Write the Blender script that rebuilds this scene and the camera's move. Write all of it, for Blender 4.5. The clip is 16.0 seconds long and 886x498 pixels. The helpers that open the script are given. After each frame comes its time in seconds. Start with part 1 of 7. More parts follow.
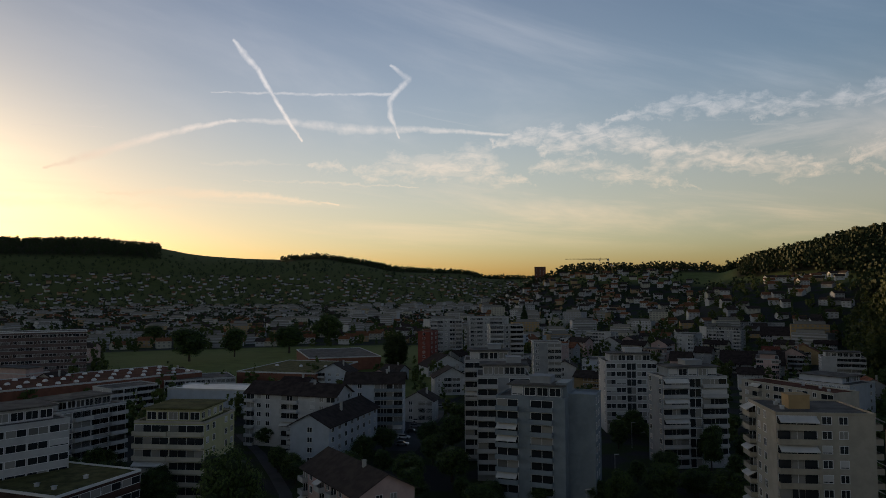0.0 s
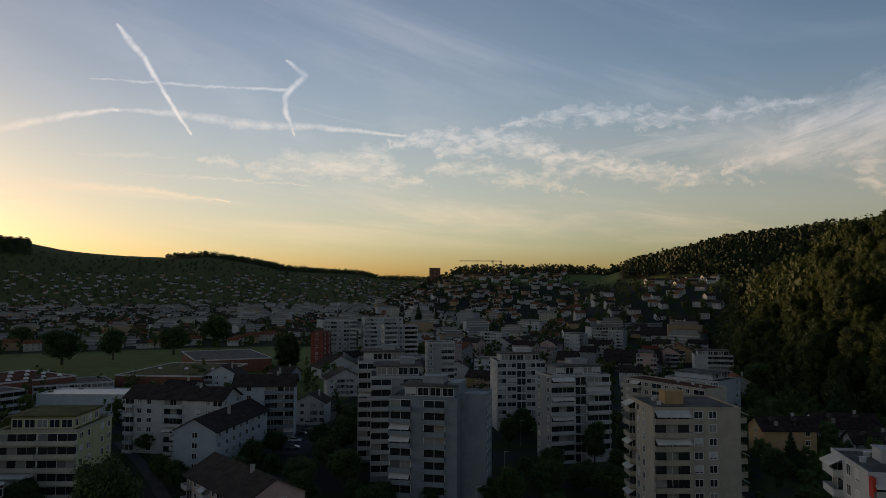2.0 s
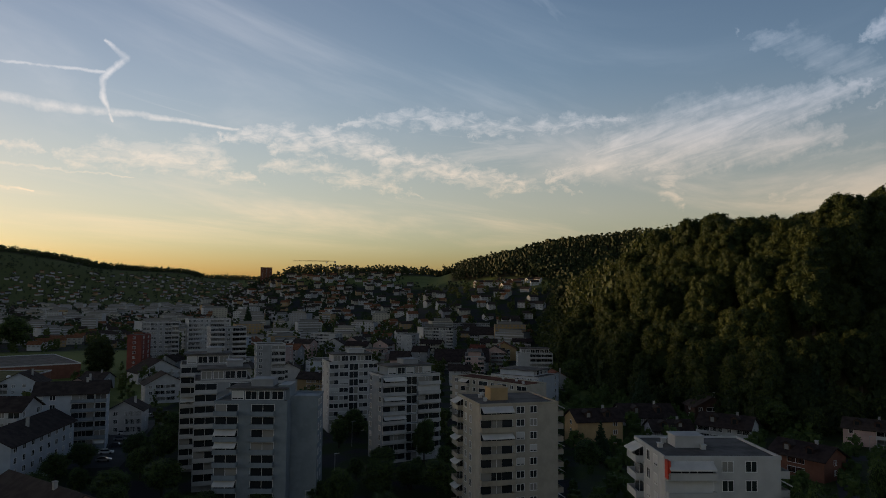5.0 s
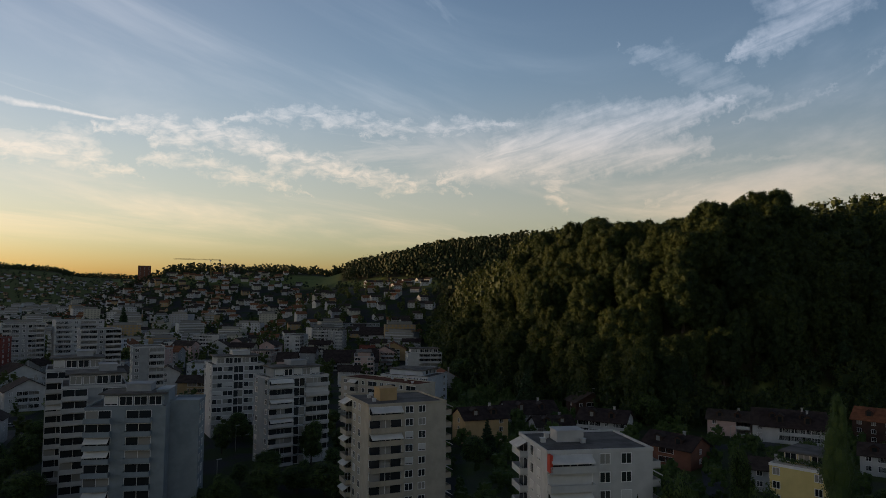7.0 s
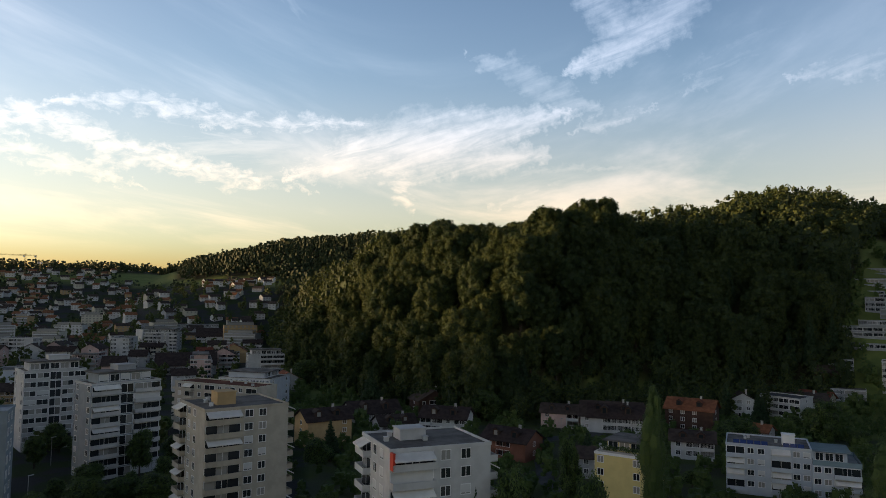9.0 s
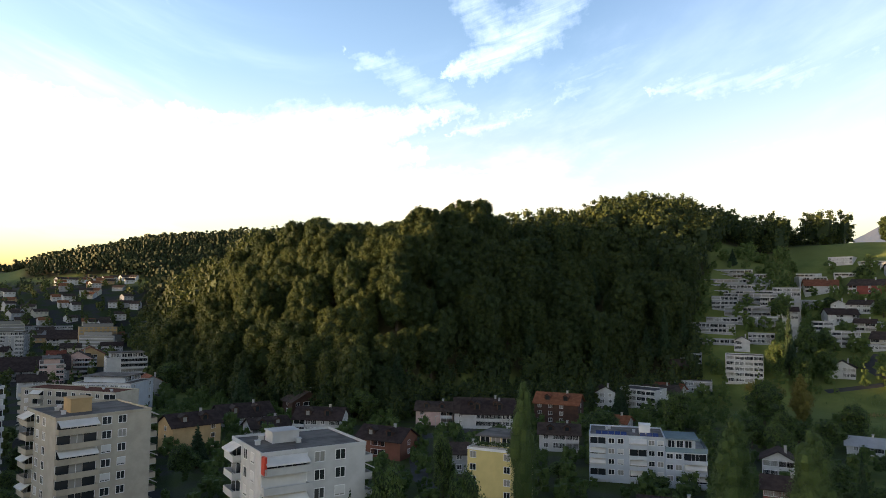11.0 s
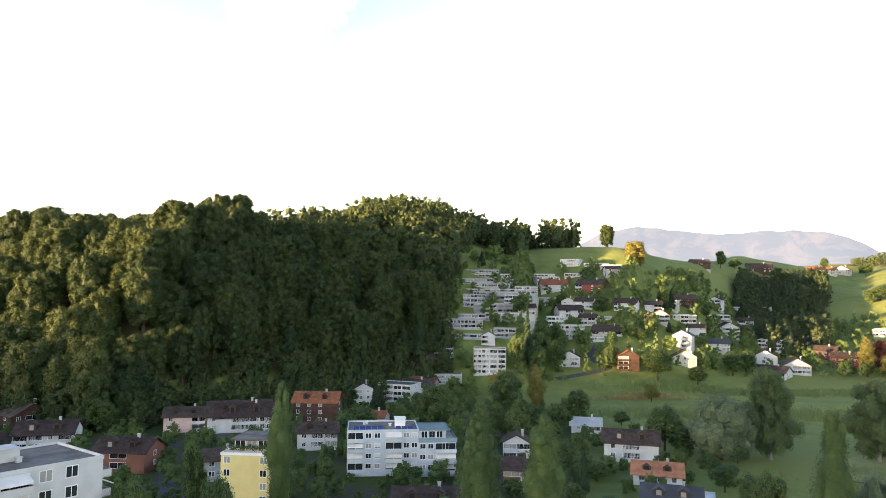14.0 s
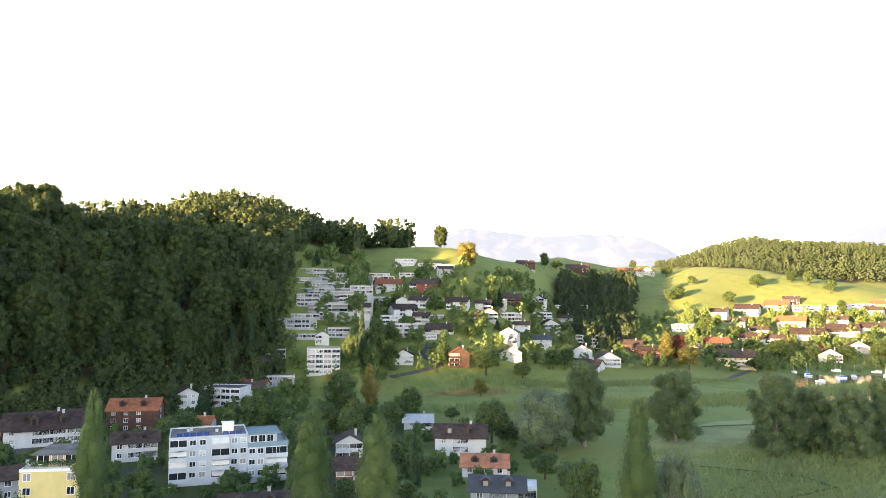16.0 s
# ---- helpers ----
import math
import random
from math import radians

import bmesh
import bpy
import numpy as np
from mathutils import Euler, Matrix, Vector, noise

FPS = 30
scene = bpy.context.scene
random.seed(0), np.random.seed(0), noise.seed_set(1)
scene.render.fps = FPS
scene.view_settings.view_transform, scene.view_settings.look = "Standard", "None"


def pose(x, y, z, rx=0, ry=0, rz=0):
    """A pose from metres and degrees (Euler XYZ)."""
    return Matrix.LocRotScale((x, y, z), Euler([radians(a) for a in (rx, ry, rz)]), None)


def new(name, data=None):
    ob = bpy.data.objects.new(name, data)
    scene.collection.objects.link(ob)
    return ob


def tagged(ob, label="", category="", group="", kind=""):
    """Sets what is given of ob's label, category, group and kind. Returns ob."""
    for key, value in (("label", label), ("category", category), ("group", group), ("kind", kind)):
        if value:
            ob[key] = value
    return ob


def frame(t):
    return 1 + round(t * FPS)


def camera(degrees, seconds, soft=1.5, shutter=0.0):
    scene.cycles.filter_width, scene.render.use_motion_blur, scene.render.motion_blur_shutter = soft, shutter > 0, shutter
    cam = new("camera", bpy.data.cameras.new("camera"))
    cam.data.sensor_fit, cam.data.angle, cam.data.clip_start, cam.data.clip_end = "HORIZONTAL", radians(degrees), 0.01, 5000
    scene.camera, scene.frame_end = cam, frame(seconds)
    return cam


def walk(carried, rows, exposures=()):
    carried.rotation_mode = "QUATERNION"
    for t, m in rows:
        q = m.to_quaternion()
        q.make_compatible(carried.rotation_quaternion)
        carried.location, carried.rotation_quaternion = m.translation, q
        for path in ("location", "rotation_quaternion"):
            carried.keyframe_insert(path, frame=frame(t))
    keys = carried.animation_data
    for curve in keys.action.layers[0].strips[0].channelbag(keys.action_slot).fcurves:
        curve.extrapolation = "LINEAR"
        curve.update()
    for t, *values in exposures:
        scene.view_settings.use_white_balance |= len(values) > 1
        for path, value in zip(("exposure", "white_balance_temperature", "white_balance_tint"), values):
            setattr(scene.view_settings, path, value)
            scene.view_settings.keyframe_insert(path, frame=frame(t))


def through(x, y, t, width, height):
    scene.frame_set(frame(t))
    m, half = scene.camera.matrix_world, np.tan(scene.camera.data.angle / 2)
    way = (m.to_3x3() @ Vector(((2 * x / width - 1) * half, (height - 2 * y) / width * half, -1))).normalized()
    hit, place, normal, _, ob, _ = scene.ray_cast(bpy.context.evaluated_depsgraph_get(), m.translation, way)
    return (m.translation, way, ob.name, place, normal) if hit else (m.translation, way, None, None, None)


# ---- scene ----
# A Swiss valley town at sunset, seen from a hovering drone that turns to its right.
# Camera at 50 m above the valley floor; azimuth 0 is +y, growing to the right (+x).
EYE_Z = 50.0
cam = camera(64.65, 16.0, soft=0.6)
TURN = [
    (0.0, 0.0, 3.39, 0.15), (0.5, -1.94, 3.38, 0.04), (1.0, -4.30, 3.40, -0.05), (1.5, -6.58, 3.43, -0.16),
    (2.0, -8.57, 3.45, -0.20), (2.5, -10.94, 3.47, -0.29), (3.0, -13.45, 3.50, -0.37), (3.5, -15.86, 3.53, -0.44),
    (4.0, -18.03, 3.55, -0.49), (6.5, -28.44, 3.65, -0.52), (7.0, -31.01, 3.68, -0.59), (7.5, -34.24, 3.71, -0.68),
    (8.0, -37.56, 3.75, -0.78), (8.5, -40.80, 3.79, -0.78), (11.0, -53.61, 3.88, -0.69), (11.5, -57.10, 3.91, -0.76),
    (12.0, -60.58, 3.93, -0.72), (12.5, -63.55, 3.93, -0.67), (13.0, -66.77, 3.95, -0.64), (13.5, -69.79, 3.95, -0.56),
    (14.0, -72.93, 3.95, -0.51), (14.5, -76.44, 3.97, -0.50), (15.0, -79.71, 3.97, -0.44), (15.5, -83.29, 3.98, -0.40),
    (16.0, -86.34, 3.99, -0.35),
]
walk(cam, [(t, pose(0, 0, EYE_Z, 90 + p, r, a)) for t, a, p, r in TURN],
     exposures=[(0.0, -0.15), (4.0, -0.1), (6.5, 0.05), (7.5, 0.2), (8.5, 0.6), (11.0, 1.72), (12.0, 2.2), (13.5, 2.9), (14.5, 3.18), (16.0, 3.5)])

# ---- sky, clouds and sun ----
SUN_AZ, SUN_EL = -46.0, 4.25


class Nodes:
    """Short-hand for a node tree."""

    def __init__(self, tree):
        self.tree = tree
        tree.nodes.clear()

    def add(self, kind, **props):
        n = self.tree.nodes.new(kind)
        for key, value in props.items():
            if key == "operation":
                n.operation = value
            elif key == "blend_type":
                n.blend_type = value
        return n

    def link(self, a, b):
        self.tree.links.new(a, b)

    def put(self, socket, value):
        if hasattr(value, "is_output"):
            self.link(value, socket)
        else:
            socket.default_value = value

    def math(self, op, a, b=0.0, c=0.0, clamp=False):
        n = self.add("ShaderNodeMath", operation=op)
        n.use_clamp = clamp
        self.put(n.inputs[0], a), self.put(n.inputs[1], b), self.put(n.inputs[2], c)
        return n.outputs[0]

    def step(self, v, lo, hi, a=0.0, b=1.0):
        n = self.add("ShaderNodeMapRange")
        n.interpolation_type = "SMOOTHSTEP"
        for i, q in enumerate((v, lo, hi, a, b)):
            self.put(n.inputs[i], q)
        return n.outputs[0]

    def noise(self, vec, scale, detail=4.0, rough=0.55, warp=0.0):
        n = self.add("ShaderNodeTexNoise")
        if vec is not None:
            self.link(vec, n.inputs["Vector"])
        n.inputs["Scale"].default_value, n.inputs["Detail"].default_value = scale, detail
        n.inputs["Roughness"].default_value, n.inputs["Distortion"].default_value = rough, warp
        return n.outputs["Fac"]

    def mix(self, fac, a, b, blend="MIX"):
        n = self.add("ShaderNodeMix", blend_type=blend)
        n.data_type = "RGBA"
        self.put(n.inputs[0], fac), self.put(n.inputs[6], a), self.put(n.inputs[7], b)
        return n.outputs[2]

    def xyz(self, x, y, z):
        n = self.add("ShaderNodeCombineXYZ")
        self.put(n.inputs[0], x), self.put(n.inputs[1], y), self.put(n.inputs[2], z)
        return n.outputs[0]

    def ramp(self, fac, stops):
        n = self.add("ShaderNodeValToRGB")
        self.put(n.inputs[0], fac)
        e = n.color_ramp.elements
        while len(e) < len(stops):
            e.new(0.5)
        for q, (at, col) in zip(e, stops):
            q.position, q.color = at, (*col, 1)
        return n.outputs[0]


def make_world():
    world = bpy.data.worlds.new("evening_sky")
    scene.world = world
    world.use_nodes = True
    g = Nodes(world.node_tree)
    way = g.add("ShaderNodeTexCoord").outputs["Generated"]
    sep = g.add("ShaderNodeSeparateXYZ")
    g.link(way, sep.inputs[0])
    x, y, z = sep.outputs
    deg = 180 / math.pi
    az = g.math("MULTIPLY", g.math("ARCTAN2", x, y), deg)
    el = g.math("MULTIPLY", g.math("ARCSINE", z), deg)
    sky = g.add("ShaderNodeTexSky")
    sky.sky_type, sky.sun_disc = "NISHITA", False
    sky.sun_elevation, sky.sun_rotation = radians(SUN_EL), radians(SUN_AZ)
    sky.altitude, sky.air_density, sky.dust_density, sky.ozone_density = 450, 1.0, 2.0, 1.6
    # thin evening cloud: long streaks on a high flat sheet
    flat = g.math("DIVIDE", 1.0, g.math("MAXIMUM", g.math("ADD", z, 0.06), 0.03))
    px, py = g.math("MULTIPLY", x, flat), g.math("MULTIPLY", y, flat)
    u = g.math("ADD", g.math("MULTIPLY", px, 0.80), g.math("MULTIPLY", py, 0.60))
    v = g.math("SUBTRACT", g.math("MULTIPLY", py, 0.80), g.math("MULTIPLY", px, 0.60))
    sheet = g.xyz(g.math("MULTIPLY", u, 0.55), v, 0.0)
    veil = g.step(g.noise(sheet, 0.55, 7.0, 0.60, 0.6), 0.44, 0.74)
    wisps = g.step(g.noise(g.xyz(g.math("MULTIPLY", u, 0.35), g.math("MULTIPLY", v, 1.5), 3.0), 1.2, 8.0, 0.62, 1.2), 0.50, 0.78)
    low = g.noise(g.xyz(g.math("MULTIPLY", az, 0.055), g.math("MULTIPLY", el, 0.33), 7.0), 1.0, 8.0, 0.62, 0.8)
    band = g.math("MULTIPLY", g.step(el, 7.8, 9.6), g.step(el, 14.5, 11.5))
    puffs = g.math("MULTIPLY", g.step(low, 0.43, 0.62), band)
    puffs = g.math("MULTIPLY", puffs, g.math("MULTIPLY", g.step(az, -9.0, -1.0), g.step(az, 36.0, 26.0)))

    patchy = g.step(g.noise(g.xyz(az, el, 9.0), 0.8, 4.0, 0.6), 0.30, 0.62, 0.55, 1.0)

    # coordinates frayed at two scales, so that no edge runs straight
    fray_a = g.math("SUBTRACT", g.noise(g.xyz(az, el, 1.0), 0.9, 6.0, 0.65), 0.5)
    fray_e = g.math("SUBTRACT", g.noise(g.xyz(az, el, 17.0), 0.9, 6.0, 0.65), 0.5)

    def line(row, fray, soft_edge, texture):
        """Cloud along a chain of (azimuth, elevation, half-width): the nearest piece of the chain decides."""
        strength, *chain = row
        a, e = g.math("MULTIPLY_ADD", fray_a, fray, az), g.math("MULTIPLY_ADD", fray_e, fray, el)
        best = None
        for (a0, e0, w0), (a1, e1, w1) in zip(chain, chain[1:]):
            da, de = a1 - a0, e1 - e0
            n2 = da * da + de * de
            s = g.math("MULTIPLY_ADD", a, da / n2, g.math("MULTIPLY_ADD", e, de / n2, -(a0 * da + e0 * de) / n2), clamp=True)
            qa = g.math("SUBTRACT", a, g.math("MULTIPLY_ADD", s, da, a0))
            qe = g.math("SUBTRACT", e, g.math("MULTIPLY_ADD", s, de, e0))
            d = g.math("SQRT", g.math("MULTIPLY_ADD", qa, qa, g.math("MULTIPLY", qe, qe)))
            d = g.math("DIVIDE", d, g.math("MULTIPLY_ADD", s, w1 - w0, w0))
            best = d if best is None else g.math("MINIMUM", best, d)
        return g.math("MULTIPLY", g.math("MULTIPLY", g.step(best, soft_edge, -0.2), texture), strength)

    total = g.math("MULTIPLY_ADD", veil, 0.30, 0.13)
    total = g.math("MAXIMUM", total, g.math("MULTIPLY", wisps, 0.26))
    total = g.math("MAXIMUM", total, g.math("MULTIPLY", puffs, 0.28))
    drift = g.math("SUBTRACT", el, g.math("MULTIPLY", az, -0.03))
    fleece = g.step(g.noise(g.xyz(g.math("MULTIPLY", az, 0.045), g.math("MULTIPLY", drift, 0.26), 2.0), 1.0, 9.0, 0.64, 0.35), 0.36, 0.74)
    zone = g.math("MULTIPLY", g.math("MULTIPLY", g.step(az, -4.0, 14.0), g.step(az, 72.0, 50.0)), g.math("MULTIPLY", g.step(el, 7.2, 9.6), g.step(el, 18.0, 11.5)))
    total = g.math("MAXIMUM", total, g.math("MULTIPLY", g.math("MULTIPLY", fleece, zone), 0.30))
    milky = g.math("MULTIPLY", g.step(az, 36.0, 104.0), g.step(el, 45.0, 24.0))
    total = g.math("MAXIMUM", total, g.math("MULTIPLY", milky, g.math("MULTIPLY_ADD", veil, 0.30, 0.34)))
    curds = g.step(g.noise(g.xyz(g.math("MULTIPLY", az, 0.55), g.math("MULTIPLY", el, 1.3), 21.0), 1.1, 6.0, 0.62, 0.5), 0.28, 0.72, 0.30, 0.95)
    fibres = g.step(g.noise(g.xyz(g.math("MULTIPLY", az, 0.20), g.math("MULTIPLY", g.math("SUBTRACT", el, g.math("MULTIPLY", az, 0.30)), 1.1), 5.0), 1.0, 8.0, 0.62, 0.5), 0.24, 0.76, 0.45, 0.95)
    for rows, fray, edge, texture, weight in ((VAPOUR_TRAILS, 0.40, 2.0, patchy, 1.15), (THIN_BANDS, 0.9, 2.4, fibres, 1.3), (FLEECE, 2.4, 4.2, curds, 0.86), (FLEECE_EAST, 2.4, 4.2, curds, 0.82), (CIRRUS, 3.2, 3.0, fibres, 0.9), (CIRRUS_EAST, 3.2, 3.0, fibres, 0.9)):
        for row in rows:
            total = g.math("MAXIMUM", total, g.math("MULTIPLY", line(row, fray, edge, texture), weight))
    total = g.math("MULTIPLY", total, g.step(el, 2.0, 7.0))
    total = g.math("MULTIPLY", total, g.step(el, 75.0, 40.0))
    near = g.step(az, 75.0, -40.0)
    tint = g.mix(near, (0.78, 0.75, 0.76, 1), (1.0, 0.86, 0.68, 1))
    glow = g.mix(g.step(el, 4.0, 16.0), (1.10, 0.84, 0.55, 1), (0.93, 0.93, 0.95, 1))
    lit = g.mix(1.0, tint, glow, "MULTIPLY")
    bright = g.mix(1.0, lit, (CLOUD, CLOUD, CLOUD, 1), "MULTIPLY")
    col = g.mix(total, sky.outputs[0], bright)
    # dusk: the sky pales towards the horizon and deepens overhead
    depth = g.step(el, 62.0, 8.0, 0.18, 1.75)
    away = g.math("COSINE", g.math("MULTIPLY", g.math("SUBTRACT", az, SUN_AZ), math.pi / 180))
    beside = g.math("POWER", g.math("MAXIMUM", away, 0.0), 4.0)
    soft_glow = g.math("SUBTRACT", g.math("MULTIPLY_ADD", away, 0.28, 0.72), g.math("MULTIPLY", beside, 0.54))
    depth = g.math("MULTIPLY", depth, soft_glow)
    col = g.mix(1.0, col, g.xyz(depth, depth, depth), "MULTIPLY")
    # thin haze pales the glow beside the sun
    col = g.mix(g.math("MULTIPLY", beside, 0.8), col, g.mix(1.0, col, (0.90, 1.0, 1.22, 1), "MULTIPLY"))
    # peach along the horizon, clear blue above
    col = g.mix(1.0, col, g.ramp(g.math("DIVIDE", el, 60.0, clamp=True), [(0.0, (1.05, 0.93, 0.92)), (0.06, (1.06, 1.02, 1.04)), (0.17, (1.02, 1.01, 1.03)), (0.34, (0.84, 0.92, 1.06)), (0.6, (0.60, 0.82, 1.15)), (1.0, (0.42, 0.70, 1.2))]), "MULTIPLY")
    # the side away from the sun is a deeper, clearer blue
    clear = g.math("MULTIPLY", g.step(az, 2.0, 34.0), g.step(el, 10.5, 19.0))
    clear = g.math("MULTIPLY", clear, g.math("SUBTRACT", 1.0, g.math("MULTIPLY", total, 1.2, clamp=True), clamp=True))
    col = g.mix(g.math("MULTIPLY", clear, 0.62), col, g.mix(1.0, col, (0.62, 0.86, 1.0, 1), "MULTIPLY"))
    back = g.add("ShaderNodeBackground")
    g.link(col, back.inputs[0])
    back.inputs[1].default_value = SKY
    out = g.add("ShaderNodeOutputWorld")
    g.link(back.outputs[0], out.inputs[0])


SKY, CLOUD = 0.14, 7.5
VAPOUR_TRAILS = [
    (0.8, (-16.9, 19.2, 0.12), (-16.2, 18.4, 0.26), (-15, 17.2, 0.22), (-13.8, 15.3, 0.16), (-12.5, 13.4, 0.16), (-11.5, 12, 0.1)),
    (0.45, (-18.5, 15.3, 0.05), (-14.2, 15.5, 0.12), (-8.4, 15.7, 0.13), (-4.1, 15.8, 0.12)),
    (0.55, (-4.3, 18, 0.1), (-2.8, 17, 0.3), (-3.7, 16.1, 0.22), (-4.4, 15.3, 0.24), (-4.3, 14.1, 0.22), (-3.6, 12.4, 0.1)),
    (0.72, (-29.9, 8.8, 0.1), (-27.2, 9.8, 0.34), (-25, 10.7, 0.3), (-22.4, 11.7, 0.26), (-19.6, 12.6, 0.22), (-16.7, 13.3, 0.12)),
    (0.42, (-17.2, 13.3, 0.12), (-12, 13.4, 0.3), (-8, 13, 0.46), (-2, 13.1, 0.26), (5.5, 12.6, 0.12)),
    (0.45, (-30.7, 11.7, 0.05), (-28.3, 11.9, 0.06), (-26.2, 12, 0.03)),
]
THIN_BANDS = [
    (0.5, (-26.4, 7.2, 0.1), (-20.7, 7.6, 0.34), (-14.1, 7.4, 0.26), (-8.5, 6.9, 0.06)),
    (0.34, (-32.5, 6.3, 0.4), (-26.4, 6.5, 0.45), (-20.7, 6.5, 0.15)),
    (0.3, (-16, 8.7, 0.05), (-9.3, 8.7, 0.12), (-2, 8.4, 0.06)),
    (0.25, (-19.2, 9.8, 0.1), (-15.4, 10.1, 0.22), (-11.5, 10.1, 0.06)),
    (0.22, (-33.3, 12.8, 0.5), (-28.7, 13.3, 0.5), (-25.9, 13.5, 0.1)),
]
FLEECE = [
    (0.5, (-10.8, 9.9, 0.1), (-9.5, 9.9, 0.3), (-8.2, 10, 0.1)),
    (0.55, (-7.2, 9.4, 0.2), (-4.3, 10, 0.55), (-1, 9.9, 0.5), (2.7, 10.3, 0.85), (5, 9, 0.45), (7.3, 8.7, 0.1)),
    (0.6, (4.1, 12, 0.15), (9.2, 12.6, 0.45), (14.2, 12.1, 0.55), (18.6, 10.6, 0.55), (23.1, 9.9, 0.45), (28.6, 8.8, 0.25)),
    (0.52, (8, 11.2, 0.2), (10.1, 11.3, 0.38), (11.9, 11, 0.2)),
    (0.5, (7.3, 9.8, 0.25), (10.1, 10, 0.4), (13.7, 9.4, 0.5), (16.8, 8.7, 0.4), (20.2, 7.9, 0.08)),
]
FLEECE_EAST = [
    (0.5, (15.7, 11.3, 0.2), (17.7, 9.9, 0.45), (16.4, 9.6, 0.15)),
    (0.46, (21.9, 9.1, 0.1), (25.9, 8.7, 0.42), (30.1, 8.8, 0.3), (33.2, 8.1, 0.08)),
    (0.55, (13.5, 13.4, 0.15), (18.7, 14.2, 0.45), (23.3, 13.9, 0.45), (28.4, 13.2, 0.45), (33.3, 13.7, 0.35), (37.5, 13.7, 0.1)),
    (0.45, (24, 12.8, 0.08), (27.9, 13, 0.3), (32.8, 13.3, 0.1)),
    (0.45, (31.3, 9.5, 0.2), (32.8, 10.1, 0.4), (31.9, 9.1, 0.15)),
    (0.55, (38.7, 10.1, 0.4), (40.4, 9.5, 0.7), (40, 8.2, 0.5), (41, 7.1, 0.15)),
]
CIRRUS = [
    (0.62, (30.6, 9.4, 0.3), (32.4, 10, 0.7), (36.3, 11.3, 1.5), (40.8, 12, 1.9), (45.4, 13, 1.5), (49.7, 13.9, 0.9), (53.7, 14.8, 0.3)),
    (0.52, (35.4, 9.5, 0.2), (40.8, 10.9, 1), (47.6, 11, 1.1), (51.7, 11.7, 0.5)),
    (0.45, (47.3, 7.2, 0.2), (49.2, 7.7, 0.7), (52.8, 7.9, 0.9), (56.4, 7.1, 0.2)),
    (0.38, (45.6, 19.1, 0.3), (48.4, 18.1, 0.8), (51.8, 16.2, 0.8), (54.9, 14.2, 0.2)),
    (0.66, (53.2, 17.5, 0.2), (55.8, 18.5, 0.8), (58.3, 19.8, 1.1), (60.8, 21.2, 1.3), (63.6, 23.4, 1.2)),
    (0.55, (54.6, 25, 1), (56.9, 22.2, 1.2), (57.9, 20.3, 1)),
]
CIRRUS_EAST = [
    (0.4, (45.5, 19.2, 0.2), (49.2, 18.1, 0.9), (52.8, 16, 1), (55.8, 14.9, 0.5)),
    (0.44, (53.6, 13.1, 0.15), (57, 14, 0.7), (60.3, 14.8, 0.2)),
    (0.36, (47, 7.3, 0.2), (51.9, 7.9, 0.6), (59.8, 8.1, 0.7), (64.1, 7.5, 0.2)),
    (0.3, (47.4, 9.8, 0.3), (51.9, 10.2, 0.7), (58.2, 10.3, 0.3)),
    (0.34, (62.7, 15.8, 0.2), (65, 17.2, 0.8), (67.9, 18.5, 0.6)),
    (0.5, (69.7, 16.1, 0.2), (74.9, 16.5, 1), (80.7, 16.5, 1), (85.3, 17.8, 0.8), (88.2, 19, 0.3)),
    (0.3, (62.3, 17.1, 0.3), (66.9, 18.9, 0.9), (72.3, 20.5, 0.6)),
    (0.34, (73.6, 11.7, 0.3), (81.8, 11.4, 0.9), (90.7, 11.6, 0.6)),
    (0.2, (-25.7, 19.9, 0.6), (-21.4, 20.1, 1), (-18.6, 19.3, 0.4)),
]
make_world()
sun = new("sun", bpy.data.lights.new("sun", "SUN"))
sun.data.energy, sun.data.angle, sun.data.color = 4.2, radians(0.6), (1.0, 0.63, 0.31)
sun.matrix_world = pose(0, 0, 300, 90 - SUN_EL, 0, 180 - SUN_AZ)

# ---- lie of the land ----
def ease(v, lo, hi):
    s = np.clip((v - lo) / (hi - lo), 0, 1)
    return s * s * (3 - 2 * s)


